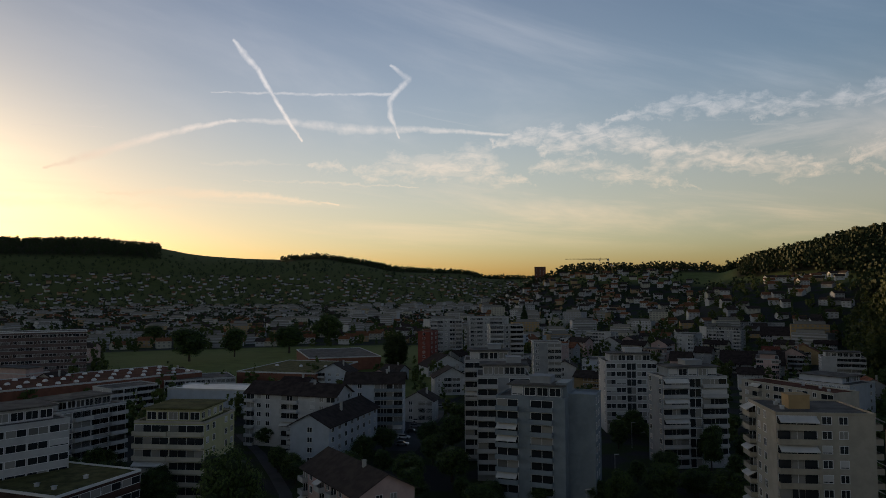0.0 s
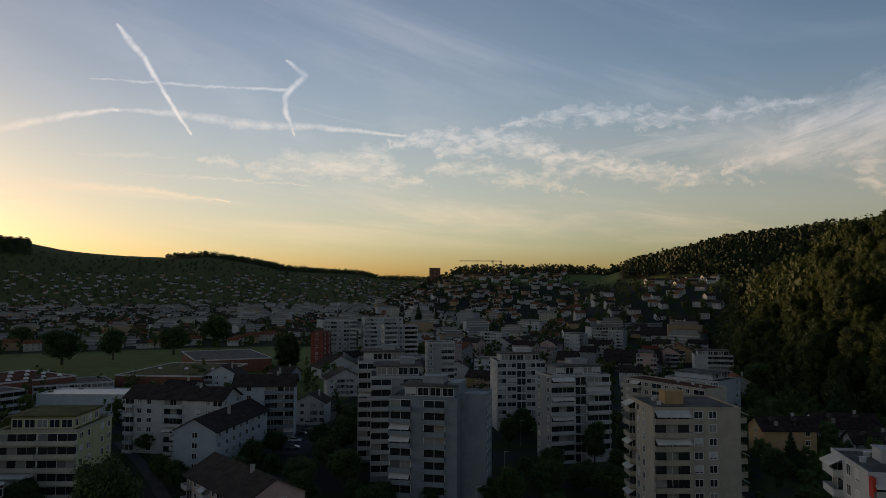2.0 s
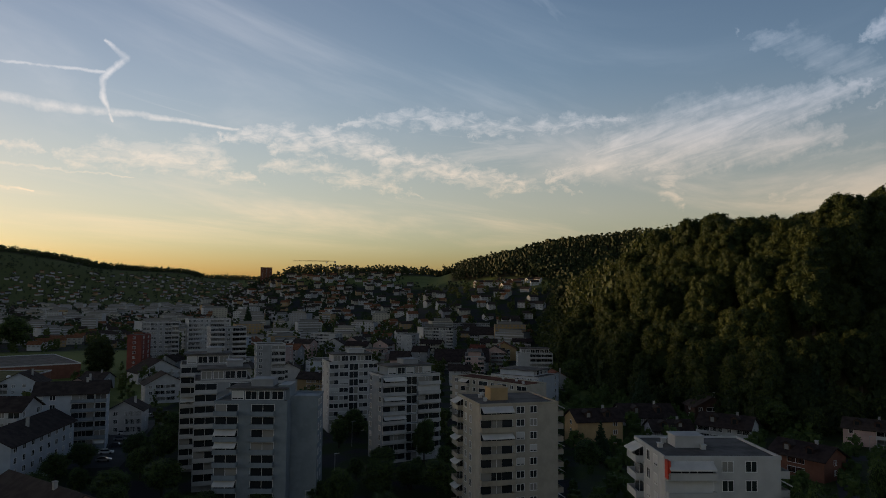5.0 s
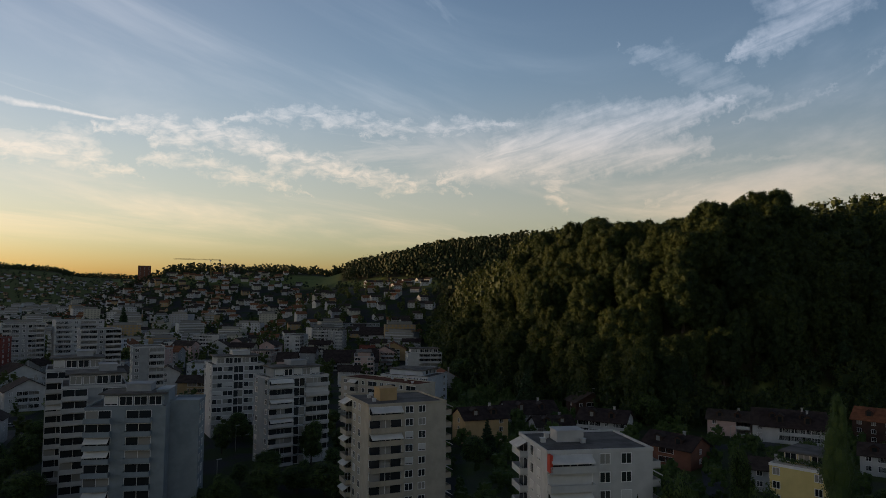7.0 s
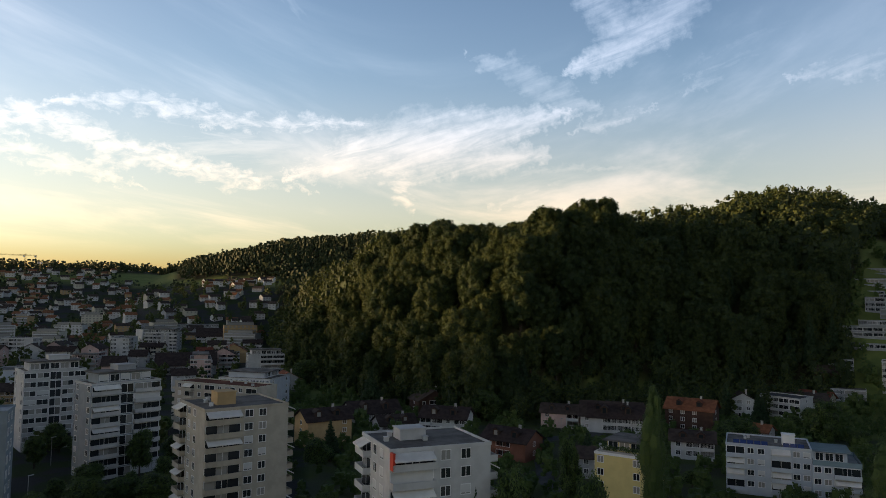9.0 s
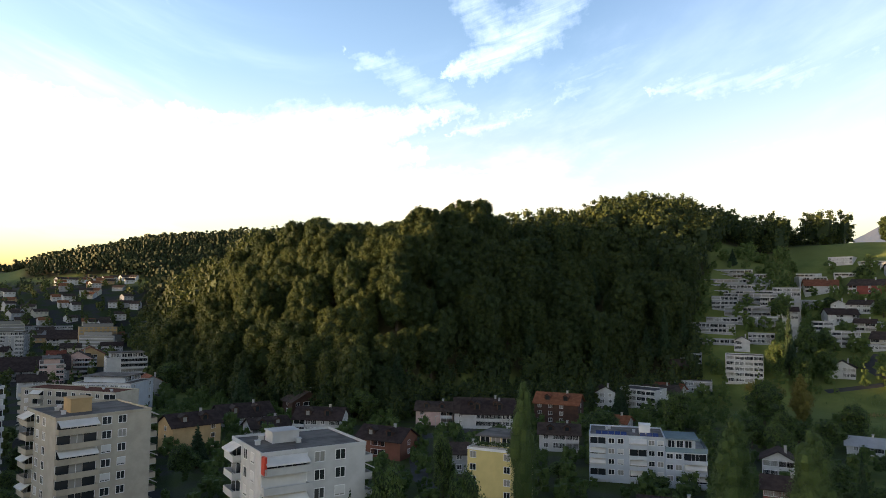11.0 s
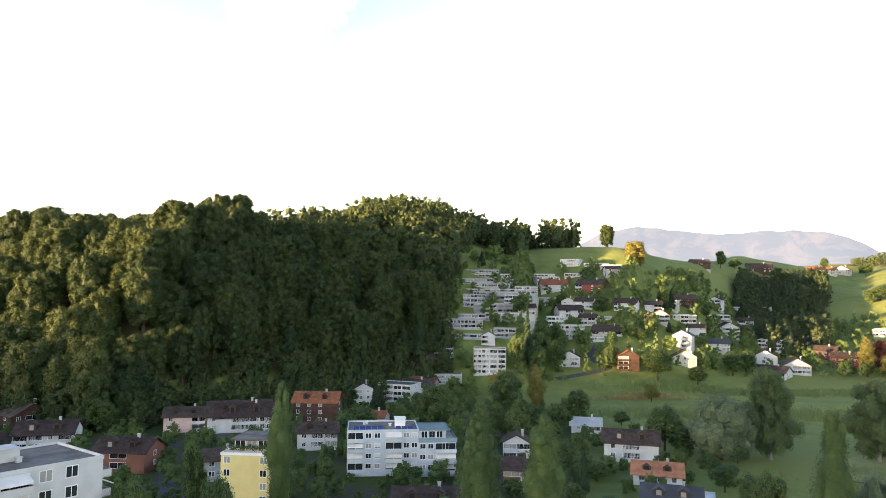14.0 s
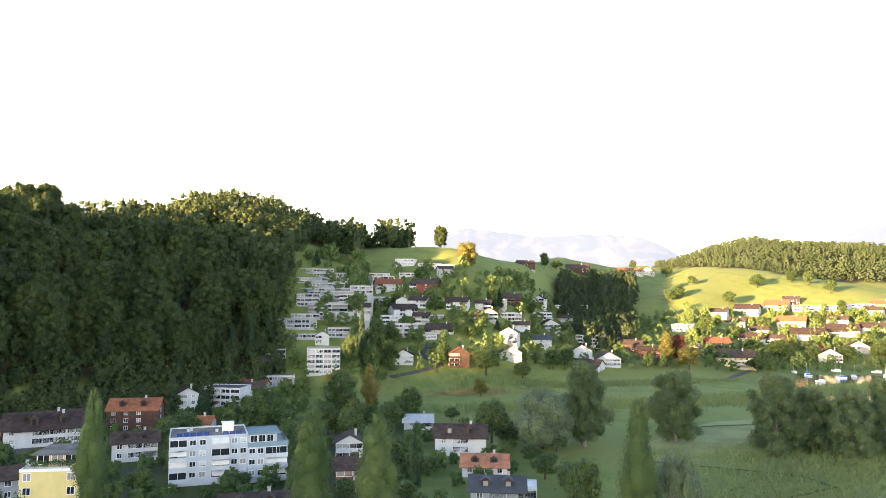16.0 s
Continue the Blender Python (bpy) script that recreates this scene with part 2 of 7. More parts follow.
def land(x, y):
    """Height of the ground: a flat valley floor, a far ridge in the west, hills ahead, the near wooded hill and the village slopes."""
    x, y = np.asarray(x, float), np.asarray(y, float)
    r, a = np.hypot(x, y), np.degrees(np.arctan2(x, y))
    # left of -33 the ridge is unseen, shaped to shade the valley
    west = np.interp(a, (-150, -110, -70, -50, -42.3, -41.5, -41.0, -40.7, -33, -27, -22.5, -20, -13, -10, -6.6, -4, -0.6, 2, 3.5, 10, 60, 100),
                     (20, 100, 220, 294, 296, 272, 266, 248, 246, 254, 240, 205, 188, 200, 176, 145, 132, 125, 102, 95, 95, 60))
    z = west * ease(r, 1900, 3250) * (1 - 0.45 * ease(r, 3300, 4300))
    mid = np.interp(a, (2.5, 6, 8, 10, 21, 26, 32), (0, 40, 66, 84, 90, 60, 0))
    z = np.maximum(z, mid * ease(r, 800, 1450))
    far = np.interp(a, (16, 21, 24.5, 28, 32, 36, 38, 44, 55, 75), (0, 76, 100, 119, 139, 153, 158, 148, 90, 60))
    shelf = np.interp(a, (16, 22, 30, 40, 60), (0, 50, 66, 60, 40))
    z = np.maximum(z, shelf * ease(r, 620, 980) + np.maximum(far - shelf, 0) * ease(r, 960, 1380))
    foot = np.interp(a, (28, 33, 38, 45, 50, 55, 65, 70, 74, 78, 90, 97, 106, 110, 130), (700, 440, 350, 315, 302, 325, 345, 370, 370, 365, 370, 420, 450, 570, 600))
    top = np.interp(a, (28, 33, 38, 45, 50, 55, 60, 65, 69, 75, 83, 88, 93, 97, 104, 118), (800, 720, 570, 430, 388, 440, 540, 630, 690, 690, 640, 620, 690, 1000, 1300, 1350))
    near = np.interp(a, (28, 31, 33, 38, 45, 50, 55, 60, 65, 68.5, 72, 75, 78, 83, 87, 93, 97, 104, 110, 118, 135, 160), (0, 10, 44, 71, 67, 66, 81, 88, 108, 123, 120, 108, 92, 91, 94, 85, 98, 108, 148, 138, 60, 20))
    s = np.clip((r - foot) / (top - foot), 0, 1)
    rise = np.where(a < 80, s * (1.75 - 0.75 * s), 0.5 * s + 0.5 * s * s * (3 - 2 * s))
    drop = 1 - 0.35 * ease(r, top * 1.15, top * 2.2) * (a < 96)
    z = np.maximum(z, near * rise * drop)
    rough = np.sin(x * 0.011 + 1.3) * np.sin(y * 0.013) + 0.5 * np.sin(x * 0.027) * np.sin(y * 0.031 + 2)
    z = z + rough * np.clip(z / 60, 0, 1) * 4.0
    for ka, kr, kh, ks in ((104, 760, 9, 70), (108, 860, 12, 80), (113, 900, 14, 90), (99.5, 900, 8, 70), (116.5, 820, 8, 70), (106, 980, 12, 80)):
        z = z + kh * np.exp(-((x - kr * math.sin(math.radians(ka))) ** 2 + (y - kr * math.cos(math.radians(ka))) ** 2) / ks ** 2)
    return z + np.sin(x * 0.02) * np.sin(y * 0.017) * 0.4


# ---- materials ----
def surface(name, col, rough=0.8, vary=0.25, grain=6.0, stain=0.35, bump=0.15, metal=0.0, island=0.0, per_object=0.0, stain_col=None, spec=0.3):
    """A weathered opaque surface: base colour with broad stains, fine grain and a little relief."""
    m = bpy.data.materials.new(name)
    m.use_nodes = True
    g = Nodes(m.node_tree)
    at = g.add("ShaderNodeTexCoord").outputs["Object"]
    fine, broad = g.noise(at, grain, 5.0), g.noise(at, stain, 4.0, 0.6)
    dark = stain_col or tuple(c * (1 - vary) for c in col)
    light = tuple(min(c * (1 + vary * 0.5), 0.95) for c in col)
    c = g.mix(g.step(broad, 0.35, 0.65), (*dark, 1), (*light, 1))
    c = g.mix(g.math("MULTIPLY", fine, 0.35), c, (*tuple(q * (1 - vary) for q in col), 1))
    if island or per_object:
        if island:
            rnd = g.add("ShaderNodeNewGeometry").outputs["Random Per Island"]
        else:
            rnd = g.add("ShaderNodeObjectInfo").outputs["Random"]
        k = island or per_object
        hsv = g.add("ShaderNodeHueSaturation")
        g.put(hsv.inputs["Value"], g.math("MULTIPLY_ADD", rnd, k, 1 - k * 0.5))
        g.put(hsv.inputs["Hue"], g.math("MULTIPLY_ADD", rnd, 0.03, 0.485))
        g.link(c, hsv.inputs["Color"])
        c = hsv.outputs[0]
    b = g.add("ShaderNodeBsdfPrincipled")
    g.link(c, b.inputs["Base Color"])
    g.put(b.inputs["Roughness"], g.math("MULTIPLY_ADD", fine, 0.15, rough - 0.07))
    b.inputs["Metallic"].default_value = metal
    b.inputs["Specular IOR Level"].default_value = spec
    if bump:
        n = g.add("ShaderNodeBump")
        n.inputs["Strength"].default_value = bump
        n.inputs["Distance"].default_value = 0.05
        g.link(fine, n.inputs["Height"])
        g.link(n.outputs[0], b.inputs["Normal"])
    out = g.add("ShaderNodeOutputMaterial")
    g.link(b.outputs[0], out.inputs[0])
    return m


def foliage(name, a, b, through=0.25):
    """Leaves: colour drifts from leaf to leaf and from tree to tree, and some light passes through."""
    m = bpy.data.materials.new(name)
    m.use_nodes = True
    g = Nodes(m.node_tree)
    rnd = g.add("ShaderNodeNewGeometry").outputs["Random Per Island"]
    each = g.add("ShaderNodeObjectInfo").outputs["Random"]
    place = g.add("ShaderNodeNewGeometry").outputs["Position"]
    broad = g.step(g.noise(place, 0.06, 3.0), 0.35, 0.65)
    f = g.math("ADD", g.math("MULTIPLY", rnd, 0.32), g.math("ADD", g.math("MULTIPLY", each, 0.40), g.math("MULTIPLY", broad, 0.28)))
    c = g.mix(f, (*a, 1), (*b, 1))
    d = g.add("ShaderNodeBsdfPrincipled")
    g.link(c, d.inputs["Base Color"])
    d.inputs["Roughness"].default_value, d.inputs["Specular IOR Level"].default_value = 0.65, 0.2
    t = g.add("ShaderNodeBsdfTranslucent")
    g.link(c, t.inputs["Color"])
    mixer = g.add("ShaderNodeMixShader")
    mixer.inputs[0].default_value = through
    g.link(d.outputs[0], mixer.inputs[1])
    g.link(t.outputs[0], mixer.inputs[2])
    out = g.add("ShaderNodeOutputMaterial")
    g.link(mixer.outputs[0], out.inputs[0])
    return m


def glassy(name, col, rough=0.06):
    """Window glass before a dark room, with curtains here and there."""
    m = bpy.data.materials.new(name)
    m.use_nodes = True
    g = Nodes(m.node_tree)
    rnd = g.add("ShaderNodeObjectInfo").outputs["Random"]
    b = g.add("ShaderNodeBsdfPrincipled")
    c = g.mix(g.step(rnd, 0.72, 0.76), (*col, 1), (0.30, 0.29, 0.27, 1))
    g.link(c, b.inputs["Base Color"])
    b.inputs["Roughness"].default_value, b.inputs["Specular IOR Level"].default_value = rough, 0.6
    out = g.add("ShaderNodeOutputMaterial")
    g.link(b.outputs[0], out.inputs[0])
    return m


def ground_cover():
    """Grass, paving and woodland floor, shared out by the land-use layers of the ground mesh."""
    m = bpy.data.materials.new("ground_cover")
    m.use_nodes = True
    g = Nodes(m.node_tree)
    at = g.add("ShaderNodeNewGeometry").outputs["Position"]
    fine, mid_, broad = g.noise(at, 1.2, 6.0, 0.7), g.noise(at, 0.09, 5.0), g.noise(at, 0.012, 4.0)
    grass = g.mix(g.step(mid_, 0.3, 0.7), (0.135, 0.170, 0.046, 1), (0.210, 0.245, 0.070, 1))
    grass = g.mix(g.step(broad, 0.42, 0.62), grass, (0.195, 0.222, 0.068, 1))
    grass = g.mix(g.math("MULTIPLY", fine, 0.5), grass, (0.082, 0.108, 0.032, 1))
    town = g.mix(g.step(g.noise(at, 0.045, 3.0), 0.44, 0.56), (0.040, 0.041, 0.041, 1), (0.032, 0.048, 0.016, 1))
    wood = g.mix(fine, (0.030, 0.036, 0.014, 1), (0.050, 0.040, 0.022, 1))
    def layer(n):
        q = g.add("ShaderNodeAttribute")
        q.attribute_name = n
        return q.outputs["Fac"]
    c = g.mix(layer("paved"), grass, town)
    c = g.mix(layer("wooded"), c, wood)
    b = g.add("ShaderNodeBsdfPrincipled")
    g.link(c, b.inputs["Base Color"])
    b.inputs["Roughness"].default_value, b.inputs["Specular IOR Level"].default_value = 0.95, 0.1
    n = g.add("ShaderNodeBump")
    n.inputs["Strength"].default_value, n.inputs["Distance"].default_value = 0.6, 0.4
    g.link(fine, n.inputs["Height"])
    g.link(n.outputs[0], b.inputs["Normal"])
    out = g.add("ShaderNodeOutputMaterial")
    g.link(b.outputs[0], out.inputs[0])
    return m


WHITE = surface("white_render", (0.50, 0.50, 0.495), 0.85, 0.12, per_object=0.12)
CREAM = surface("cream_render", (0.48, 0.445, 0.37), 0.85, 0.14, per_object=0.12)
GREY = surface("grey_render", (0.34, 0.35, 0.36), 0.85, 0.15, per_object=0.15)
COOL = surface("bluish_white_render", (0.48, 0.52, 0.57), 0.85, 0.10)
BEIGE = surface("beige_render", (0.44, 0.40, 0.33), 0.85, 0.14)
DARKBEIGE = surface("balcony_concrete", (0.42, 0.37, 0.29), 0.85, 0.18)
SLATE = surface("blue_grey_cladding", (0.24, 0.28, 0.31), 0.6, 0.15)
PINK = surface("pink_render", (0.55, 0.40, 0.36), 0.85, 0.14)
YELLOW = surface("yellow_render", (0.66, 0.55, 0.24), 0.85, 0.08)
OLIVE = surface("olive_render", (0.48, 0.46, 0.26), 0.85, 0.12)
OCHRE = surface("ochre_render", (0.44, 0.31, 0.16), 0.85, 0.14)
BRICKRED = surface("red_cladding", (0.22, 0.060, 0.045), 0.7, 0.2)
RUST = surface("rust_brown_cladding", (0.20, 0.085, 0.055), 0.75, 0.2)
TIMBER = surface("dark_timber", (0.072, 0.040, 0.028), 0.8, 0.35, grain=9, per_object=0.3)
TILE = surface("brown_roof_tiles", (0.062, 0.047, 0.042), 0.8, 0.35, grain=7, stain=0.5, bump=0.5, per_object=0.35, spec=0.08)
REDTILE = surface("red_roof_tiles", (0.22, 0.085, 0.052), 0.8, 0.30, grain=7, stain=0.6, bump=0.5, per_object=0.2, spec=0.08)
ORTILE = surface("orange_roof_tiles", (0.36, 0.17, 0.10), 0.8, 0.25, grain=7, stain=0.6, bump=0.5, spec=0.08)
GRAVEL = surface("gravel_roof", (0.16, 0.15, 0.14), 0.95, 0.35, grain=4, stain=0.3, bump=0.6, spec=0.1)
SEDUM = surface("planted_roof", (0.13, 0.125, 0.05), 0.95, 0.4, grain=3, stain=0.4, bump=0.6, spec=0.1)
METAL = surface("zinc_sheet", (0.55, 0.56, 0.57), 0.45, 0.12, metal=0.4)
CONC = surface("concrete", (0.42, 0.41, 0.39), 0.9, 0.2)
TRIM = surface("white_metal_trim", (0.78, 0.78, 0.77), 0.5, 0.08)
REDP = surface("red_panel", (0.55, 0.06, 0.035), 0.5, 0.1)
AWN = surface("pale_awning_cloth", (0.72, 0.70, 0.66), 0.9, 0.12, per_object=0.15)
SHUT = surface("roller_shutter", (0.60, 0.60, 0.59), 0.7, 0.1)
ASPH = surface("asphalt", (0.070, 0.070, 0.072), 0.92, 0.25, grain=3, stain=0.15)
BARK = surface("bark", (0.075, 0.058, 0.042), 0.95, 0.4, grain=8, bump=0.6)
PALEBARK = surface("pale_bark", (0.32, 0.29, 0.25), 0.95, 0.4, grain=4, bump=0.4)
GLASS = glassy("window_glass", (0.022, 0.026, 0.030))
PV = surface("solar_panel", (0.035, 0.05, 0.16), 0.15, 0.1, spec=0.6)
BALU = surface("balcony_glass", (0.22, 0.30, 0.34), 0.15, 0.1, spec=0.6)
LEAF = foliage("beech_leaves", (0.022, 0.043, 0.014), (0.086, 0.104, 0.027))
LEAF2 = foliage("garden_leaves", (0.040, 0.074, 0.021), (0.115, 0.162, 0.046))
NEEDLE = foliage("spruce_needles", (0.020, 0.042, 0.020), (0.044, 0.074, 0.032), 0.1)
POPLAR = foliage("poplar_leaves", (0.046, 0.078, 0.028), (0.098, 0.136, 0.050))
WILLOW = foliage("willow_leaves", (0.105, 0.142, 0.085), (0.190, 0.232, 0.145))
# leaf colour darkened to paint the shade inside crowns; worn by inner lumps
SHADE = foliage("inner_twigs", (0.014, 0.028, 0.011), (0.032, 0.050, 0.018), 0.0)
GOLD = foliage("yellowed_leaves", (0.115, 0.115, 0.028), (0.20, 0.175, 0.050))
BROWNGREY = surface("brown_grey_cladding", (0.17, 0.12, 0.11), 0.7, 0.2)
RUSTROOF = surface("rusty_roofing", (0.13, 0.052, 0.036), 0.95, 0.3, grain=3, stain=0.12, spec=0.05)
DARKSLATE = surface("dark_slate_roof", (0.070, 0.075, 0.085), 0.8, 0.2, grain=5, bump=0.3, spec=0.15)
COPPER = foliage("copper_leaves", (0.075, 0.022, 0.016), (0.15, 0.05, 0.03))
FARLEAF = foliage("far_wood_leaves", (0.020, 0.036, 0.015), (0.046, 0.064, 0.024), 0.15)
BIRCHLEAF = foliage("birch_leaves", (0.068, 0.100, 0.046), (0.128, 0.170, 0.080))
REED = foliage("reeds", (0.115, 0.160, 0.052), (0.180, 0.220, 0.080))
DRYREED = foliage("dry_reeds", (0.22, 0.18, 0.07), (0.34, 0.27, 0.12))


# ---- mesh tools ----
class Shell:
    """Collects boxes and other faces for one mesh; each face carries the number of its material."""

    def __init__(self):
        self.v, self.f, self.m = [], [], []

    def face(self, pts, m=0):
        k = len(self.v)
        self.v += [tuple(p) for p in pts]
        self.f.append(tuple(range(k, k + len(pts))))
        self.m.append(m)

    def box(self, x0, y0, z0, x1, y1, z1, m=0):
        k = len(self.v)
        self.v += [(x0, y0, z0), (x1, y0, z0), (x1, y1, z0), (x0, y1, z0), (x0, y0, z1), (x1, y0, z1), (x1, y1, z1), (x0, y1, z1)]
        for q in ((0, 3, 2, 1), (4, 5, 6, 7), (0, 1, 5, 4), (1, 2, 6, 5), (2, 3, 7, 6), (3, 0, 4, 7)):
            self.f.append(tuple(k + i for i in q))
            self.m.append(m)
        return self

    def prism(self, ring, dx, dy, dz, m=0):
        """A ring of points pushed along a vector."""
        k, n = len(self.v), len(ring)
        self.v += [tuple(p) for p in ring] + [(p[0] + dx, p[1] + dy, p[2] + dz) for p in ring]
        self.f += [tuple(range(k + n - 1, k - 1, -1)), tuple(range(k + n, k + 2 * n))]
        self.m += [m, m]
        for i in range(n):
            j = (i + 1) % n
            self.f.append((k + i, k + j, k + n + j, k + n + i))
            self.m.append(m)
        return self

    def kerb(self, x0, y0, x1, y1, z0, z1, t, m=0):
        """An upstand all round a rectangle, t thick."""
        k = len(self.v)
        for g, z in ((0, z0), (0, z1), (t, z1), (t, z0)):
            self.v += [(x0 + g, y0 + g, z), (x1 - g, y0 + g, z), (x1 - g, y1 - g, z), (x0 + g, y1 - g, z)]
        for q in range(4):
            for i in range(4):
                j, n = (i + 1) % 4, (q + 1) % 4
                self.f.append((k + 4 * q + i, k + 4 * q + j, k + 4 * n + j, k + 4 * n + i))
                self.m.append(m)
        return self

    def tube(self, x, y, z0, z1, r0, r1, sides=8, m=0):
        k = len(self.v)
        for z, r in ((z0, r0), (z1, r1)):
            self.v += [(x + r * math.cos(i * math.tau / sides), y + r * math.sin(i * math.tau / sides), z) for i in range(sides)]
        for i in range(sides):
            j = (i + 1) % sides
            self.f.append((k + i, k + j, k + sides + j, k + sides + i))
            self.m.append(m)
        self.f.append(tuple(range(k + sides, k + 2 * sides)))
        self.m.append(m)
        return self

    def mesh(self, name, *mats):
        d = bpy.data.meshes.new(name)
        d.from_pydata(self.v, [], self.f)
        for q in mats:
            d.materials.append(q)
        if len(mats) > 1:
            d.polygons.foreach_set("material_index", self.m)
        return d


def quads(name, verts, mats, which=None):
    """A mesh of separate quads from an array (n, 4, 3)."""
    n = len(verts)
    d = bpy.data.meshes.new(name)
    d.vertices.add(4 * n)
    d.vertices.foreach_set("co", np.ascontiguousarray(verts, np.float32).ravel())
    d.loops.add(4 * n)
    d.loops.foreach_set("vertex_index", np.arange(4 * n, dtype=np.int32))
    d.polygons.add(n)
    d.polygons.foreach_set("loop_start", np.arange(0, 4 * n, 4, dtype=np.int32))
    d.polygons.foreach_set("loop_total", np.full(n, 4, np.int32))
    for q in mats:
        d.materials.append(q)
    if which is not None:
        d.polygons.foreach_set("material_index", np.ascontiguousarray(which, np.int32))
    d.update(calc_edges=True)
    return d


def part(name, data, parent, label="", m=None):
    ob = new(name, data)
    ob.parent = parent
    if m is not None:
        ob.matrix_basis = m
    if label:
        ob["label"] = label
    return ob


def thing(name, label, category, m, group="", kind=""):
    ob = new(name)
    ob.matrix_basis = m
    return tagged(ob, label, category, group, kind)


def height(x, y):
    return float(land(x, y))


# ---- ground ----
def wooded(x, y):
    """Where woods stand: 1 inside."""
    x, y = np.asarray(x, float), np.asarray(y, float)
    r, a = np.hypot(x, y), np.degrees(np.arctan2(x, y))
    foot = np.interp(a, (28, 33, 38, 44, 47.5, 49.5, 52, 55, 60, 66, 70, 74), (560, 410, 338, 304, 288, 294, 318, 334, 350, 362, 380, 400))
    w = (a > 30.5) & (a < 73.2) & (r > foot) & (r < 900)
    w |= (a >= 73.2) & (a < 79.5) & (r > np.interp(a, (73.2, 75, 79.5), (430, 590, 600))) & (r < 900)
    w |= (a >= 79.5) & (a < 83.5) & (r > 650) & (r < 720)
    w |= (a > 23) & (a < 52) & (r > np.interp(a, (23, 28, 34), (1150, 1080, 1000))) & (r < 1600)
    w |= (a > 6.6) & (a < 24) & (r > 1330) & (r < 1500)
    w |= (a > 103.2) & (a < 122) & (r > np.interp(a, (103, 106, 108, 113, 122), (1210, 1060, 940, 920, 1000))) & (r < 1500)
    w |= (a > 95.5) & (a < 101.5) & (r > np.interp(a, (95.5, 98, 101.5), (620, 520, 560))) & (r < np.interp(a, (95.5, 101.5), (740, 860)))
    w |= (a > -60) & (a < -22) & (r > 2750) & (r < 3400)
    w |= (a > -13) & (a < 3) & (r > 3000) & (r < 3400)
    w |= (a >= 3) & (a < 8) & (r > 3150) & (r < 3400)
    return w


def make_ground():
    az = np.radians(np.concatenate([np.arange(-180, -64, 4.0), np.arange(-64, 125, 0.6), np.arange(125, 180, 4.0)]))
    rr = np.concatenate([[3], np.geomspace(20, 4850, 190)])
    A, Rr = np.meshgrid(az, rr, indexing="ij")
    X, Y = Rr * np.sin(A), Rr * np.cos(A)
    Z = land(X, Y)
    na, nr = len(az), len(rr)
    co = np.stack([X, Y, Z], -1).reshape(-1, 3)
    i, j = np.meshgrid(np.arange(na), np.arange(nr - 1), indexing="ij")
    k = (i + 1) % na
    f = np.stack([i * nr + j, i * nr + j + 1, k * nr + j + 1, k * nr + j], -1).reshape(-1, 4)
    d = bpy.data.meshes.new("ground")
    centre = len(co)
    co = np.vstack([co, [[0, 0, float(land(0, 0))]]])
    d.from_pydata(co.tolist(), [], f.tolist() + [[centre, q * nr, ((q + 1) % na) * nr] for q in range(na)])
    d.polygons.foreach_set("use_smooth", [True] * len(d.polygons))
    x, y = co[:, 0], co[:, 1]
    r, a = np.hypot(x, y), np.degrees(np.arctan2(x, y))
    paved = ease(r, 1900, 1700) * ((a < 33) | (a > 130)) * (land(x, y) < 60)
    paved = np.maximum(paved, ((a >= 33) & (a < 84) & (r < 300)) * 0.75)
    paved = np.where((a > -26) & (a < 1) & (r > 330) & (r < 640), 0, paved)
    for name, val in (("paved", paved), ("wooded", np.maximum(wooded(x, y) * 1.0, 0.4 * ((a < 6) & (r > 1900))))):
        d.attributes.new(name, "FLOAT", "POINT").data.foreach_set("value", np.asarray(val, np.float32))
    d.materials.append(ground_cover())
    tagged(new("ground", d), "valley floor and hillsides of grass, gardens and paving", "ground", kind="structure")


make_ground()


# ---- trees ----
def lump(rng, n=2):
    """A rough ball of 6 n n quads."""
    g = np.linspace(-1, 1, n + 1)
    out = []
    for ax in range(3):
        for s in (-1, 1):
            for i in range(n):
                for j in range(n):
                    q = []
                    for di, dj in ((0, 0), (1, 0), (1, 1), (0, 1)):
                        p = [0, 0, 0]
                        p[ax], p[(ax + 1) % 3], p[(ax + 2) % 3] = s, g[i + di], g[j + dj]
                        q.append(p)
                    out.append(q if s > 0 else q[::-1])
    v = np.array(out, float)
    v /= np.linalg.norm(v, axis=-1, keepdims=True)
    w = rng.normal(size=(3, 3)) * 1.7
    return v * (1 + 0.16 * np.sin(v @ w + rng.uniform(0, 6, 3)).sum(-1, keepdims=True) / 1.7)


def leaves(rng, centres, radii, n, size, droop=0.0, tall=1.0, out=1.14):
    """Leaf sprays over a set of balls: small quads that face roughly outwards."""
    p = radii ** 2 / (radii ** 2).sum()
    k = rng.choice(len(radii), n, p=p)
    d = rng.normal(size=(n, 3))
    d[:, 2] += 0.25
    d /= np.linalg.norm(d, axis=1, keepdims=True)
    pos = centres[k] + d * (radii[k] * rng.uniform(0.62, out, n))[:, None]
    nor = d + rng.normal(size=(n, 3)) * 0.55
    nor[:, 2] += 0.3 - droop
    nor /= np.linalg.norm(nor, axis=1, keepdims=True)
    up = rng.normal(size=(n, 3)) + np.array([0, 0, droop * 3])
    u = np.cross(nor, up)
    u /= np.linalg.norm(u, axis=1, keepdims=True) + 1e-9
    v = np.cross(nor, u)
    s = size * rng.uniform(0.6, 1.3, n)[:, None]
    u, v = u * s, v * s * tall
    return np.stack([pos - u - v * 0.6, pos + u * 0.7 - v, pos + u + v * 0.7, pos - u * 0.8 + v], 1)


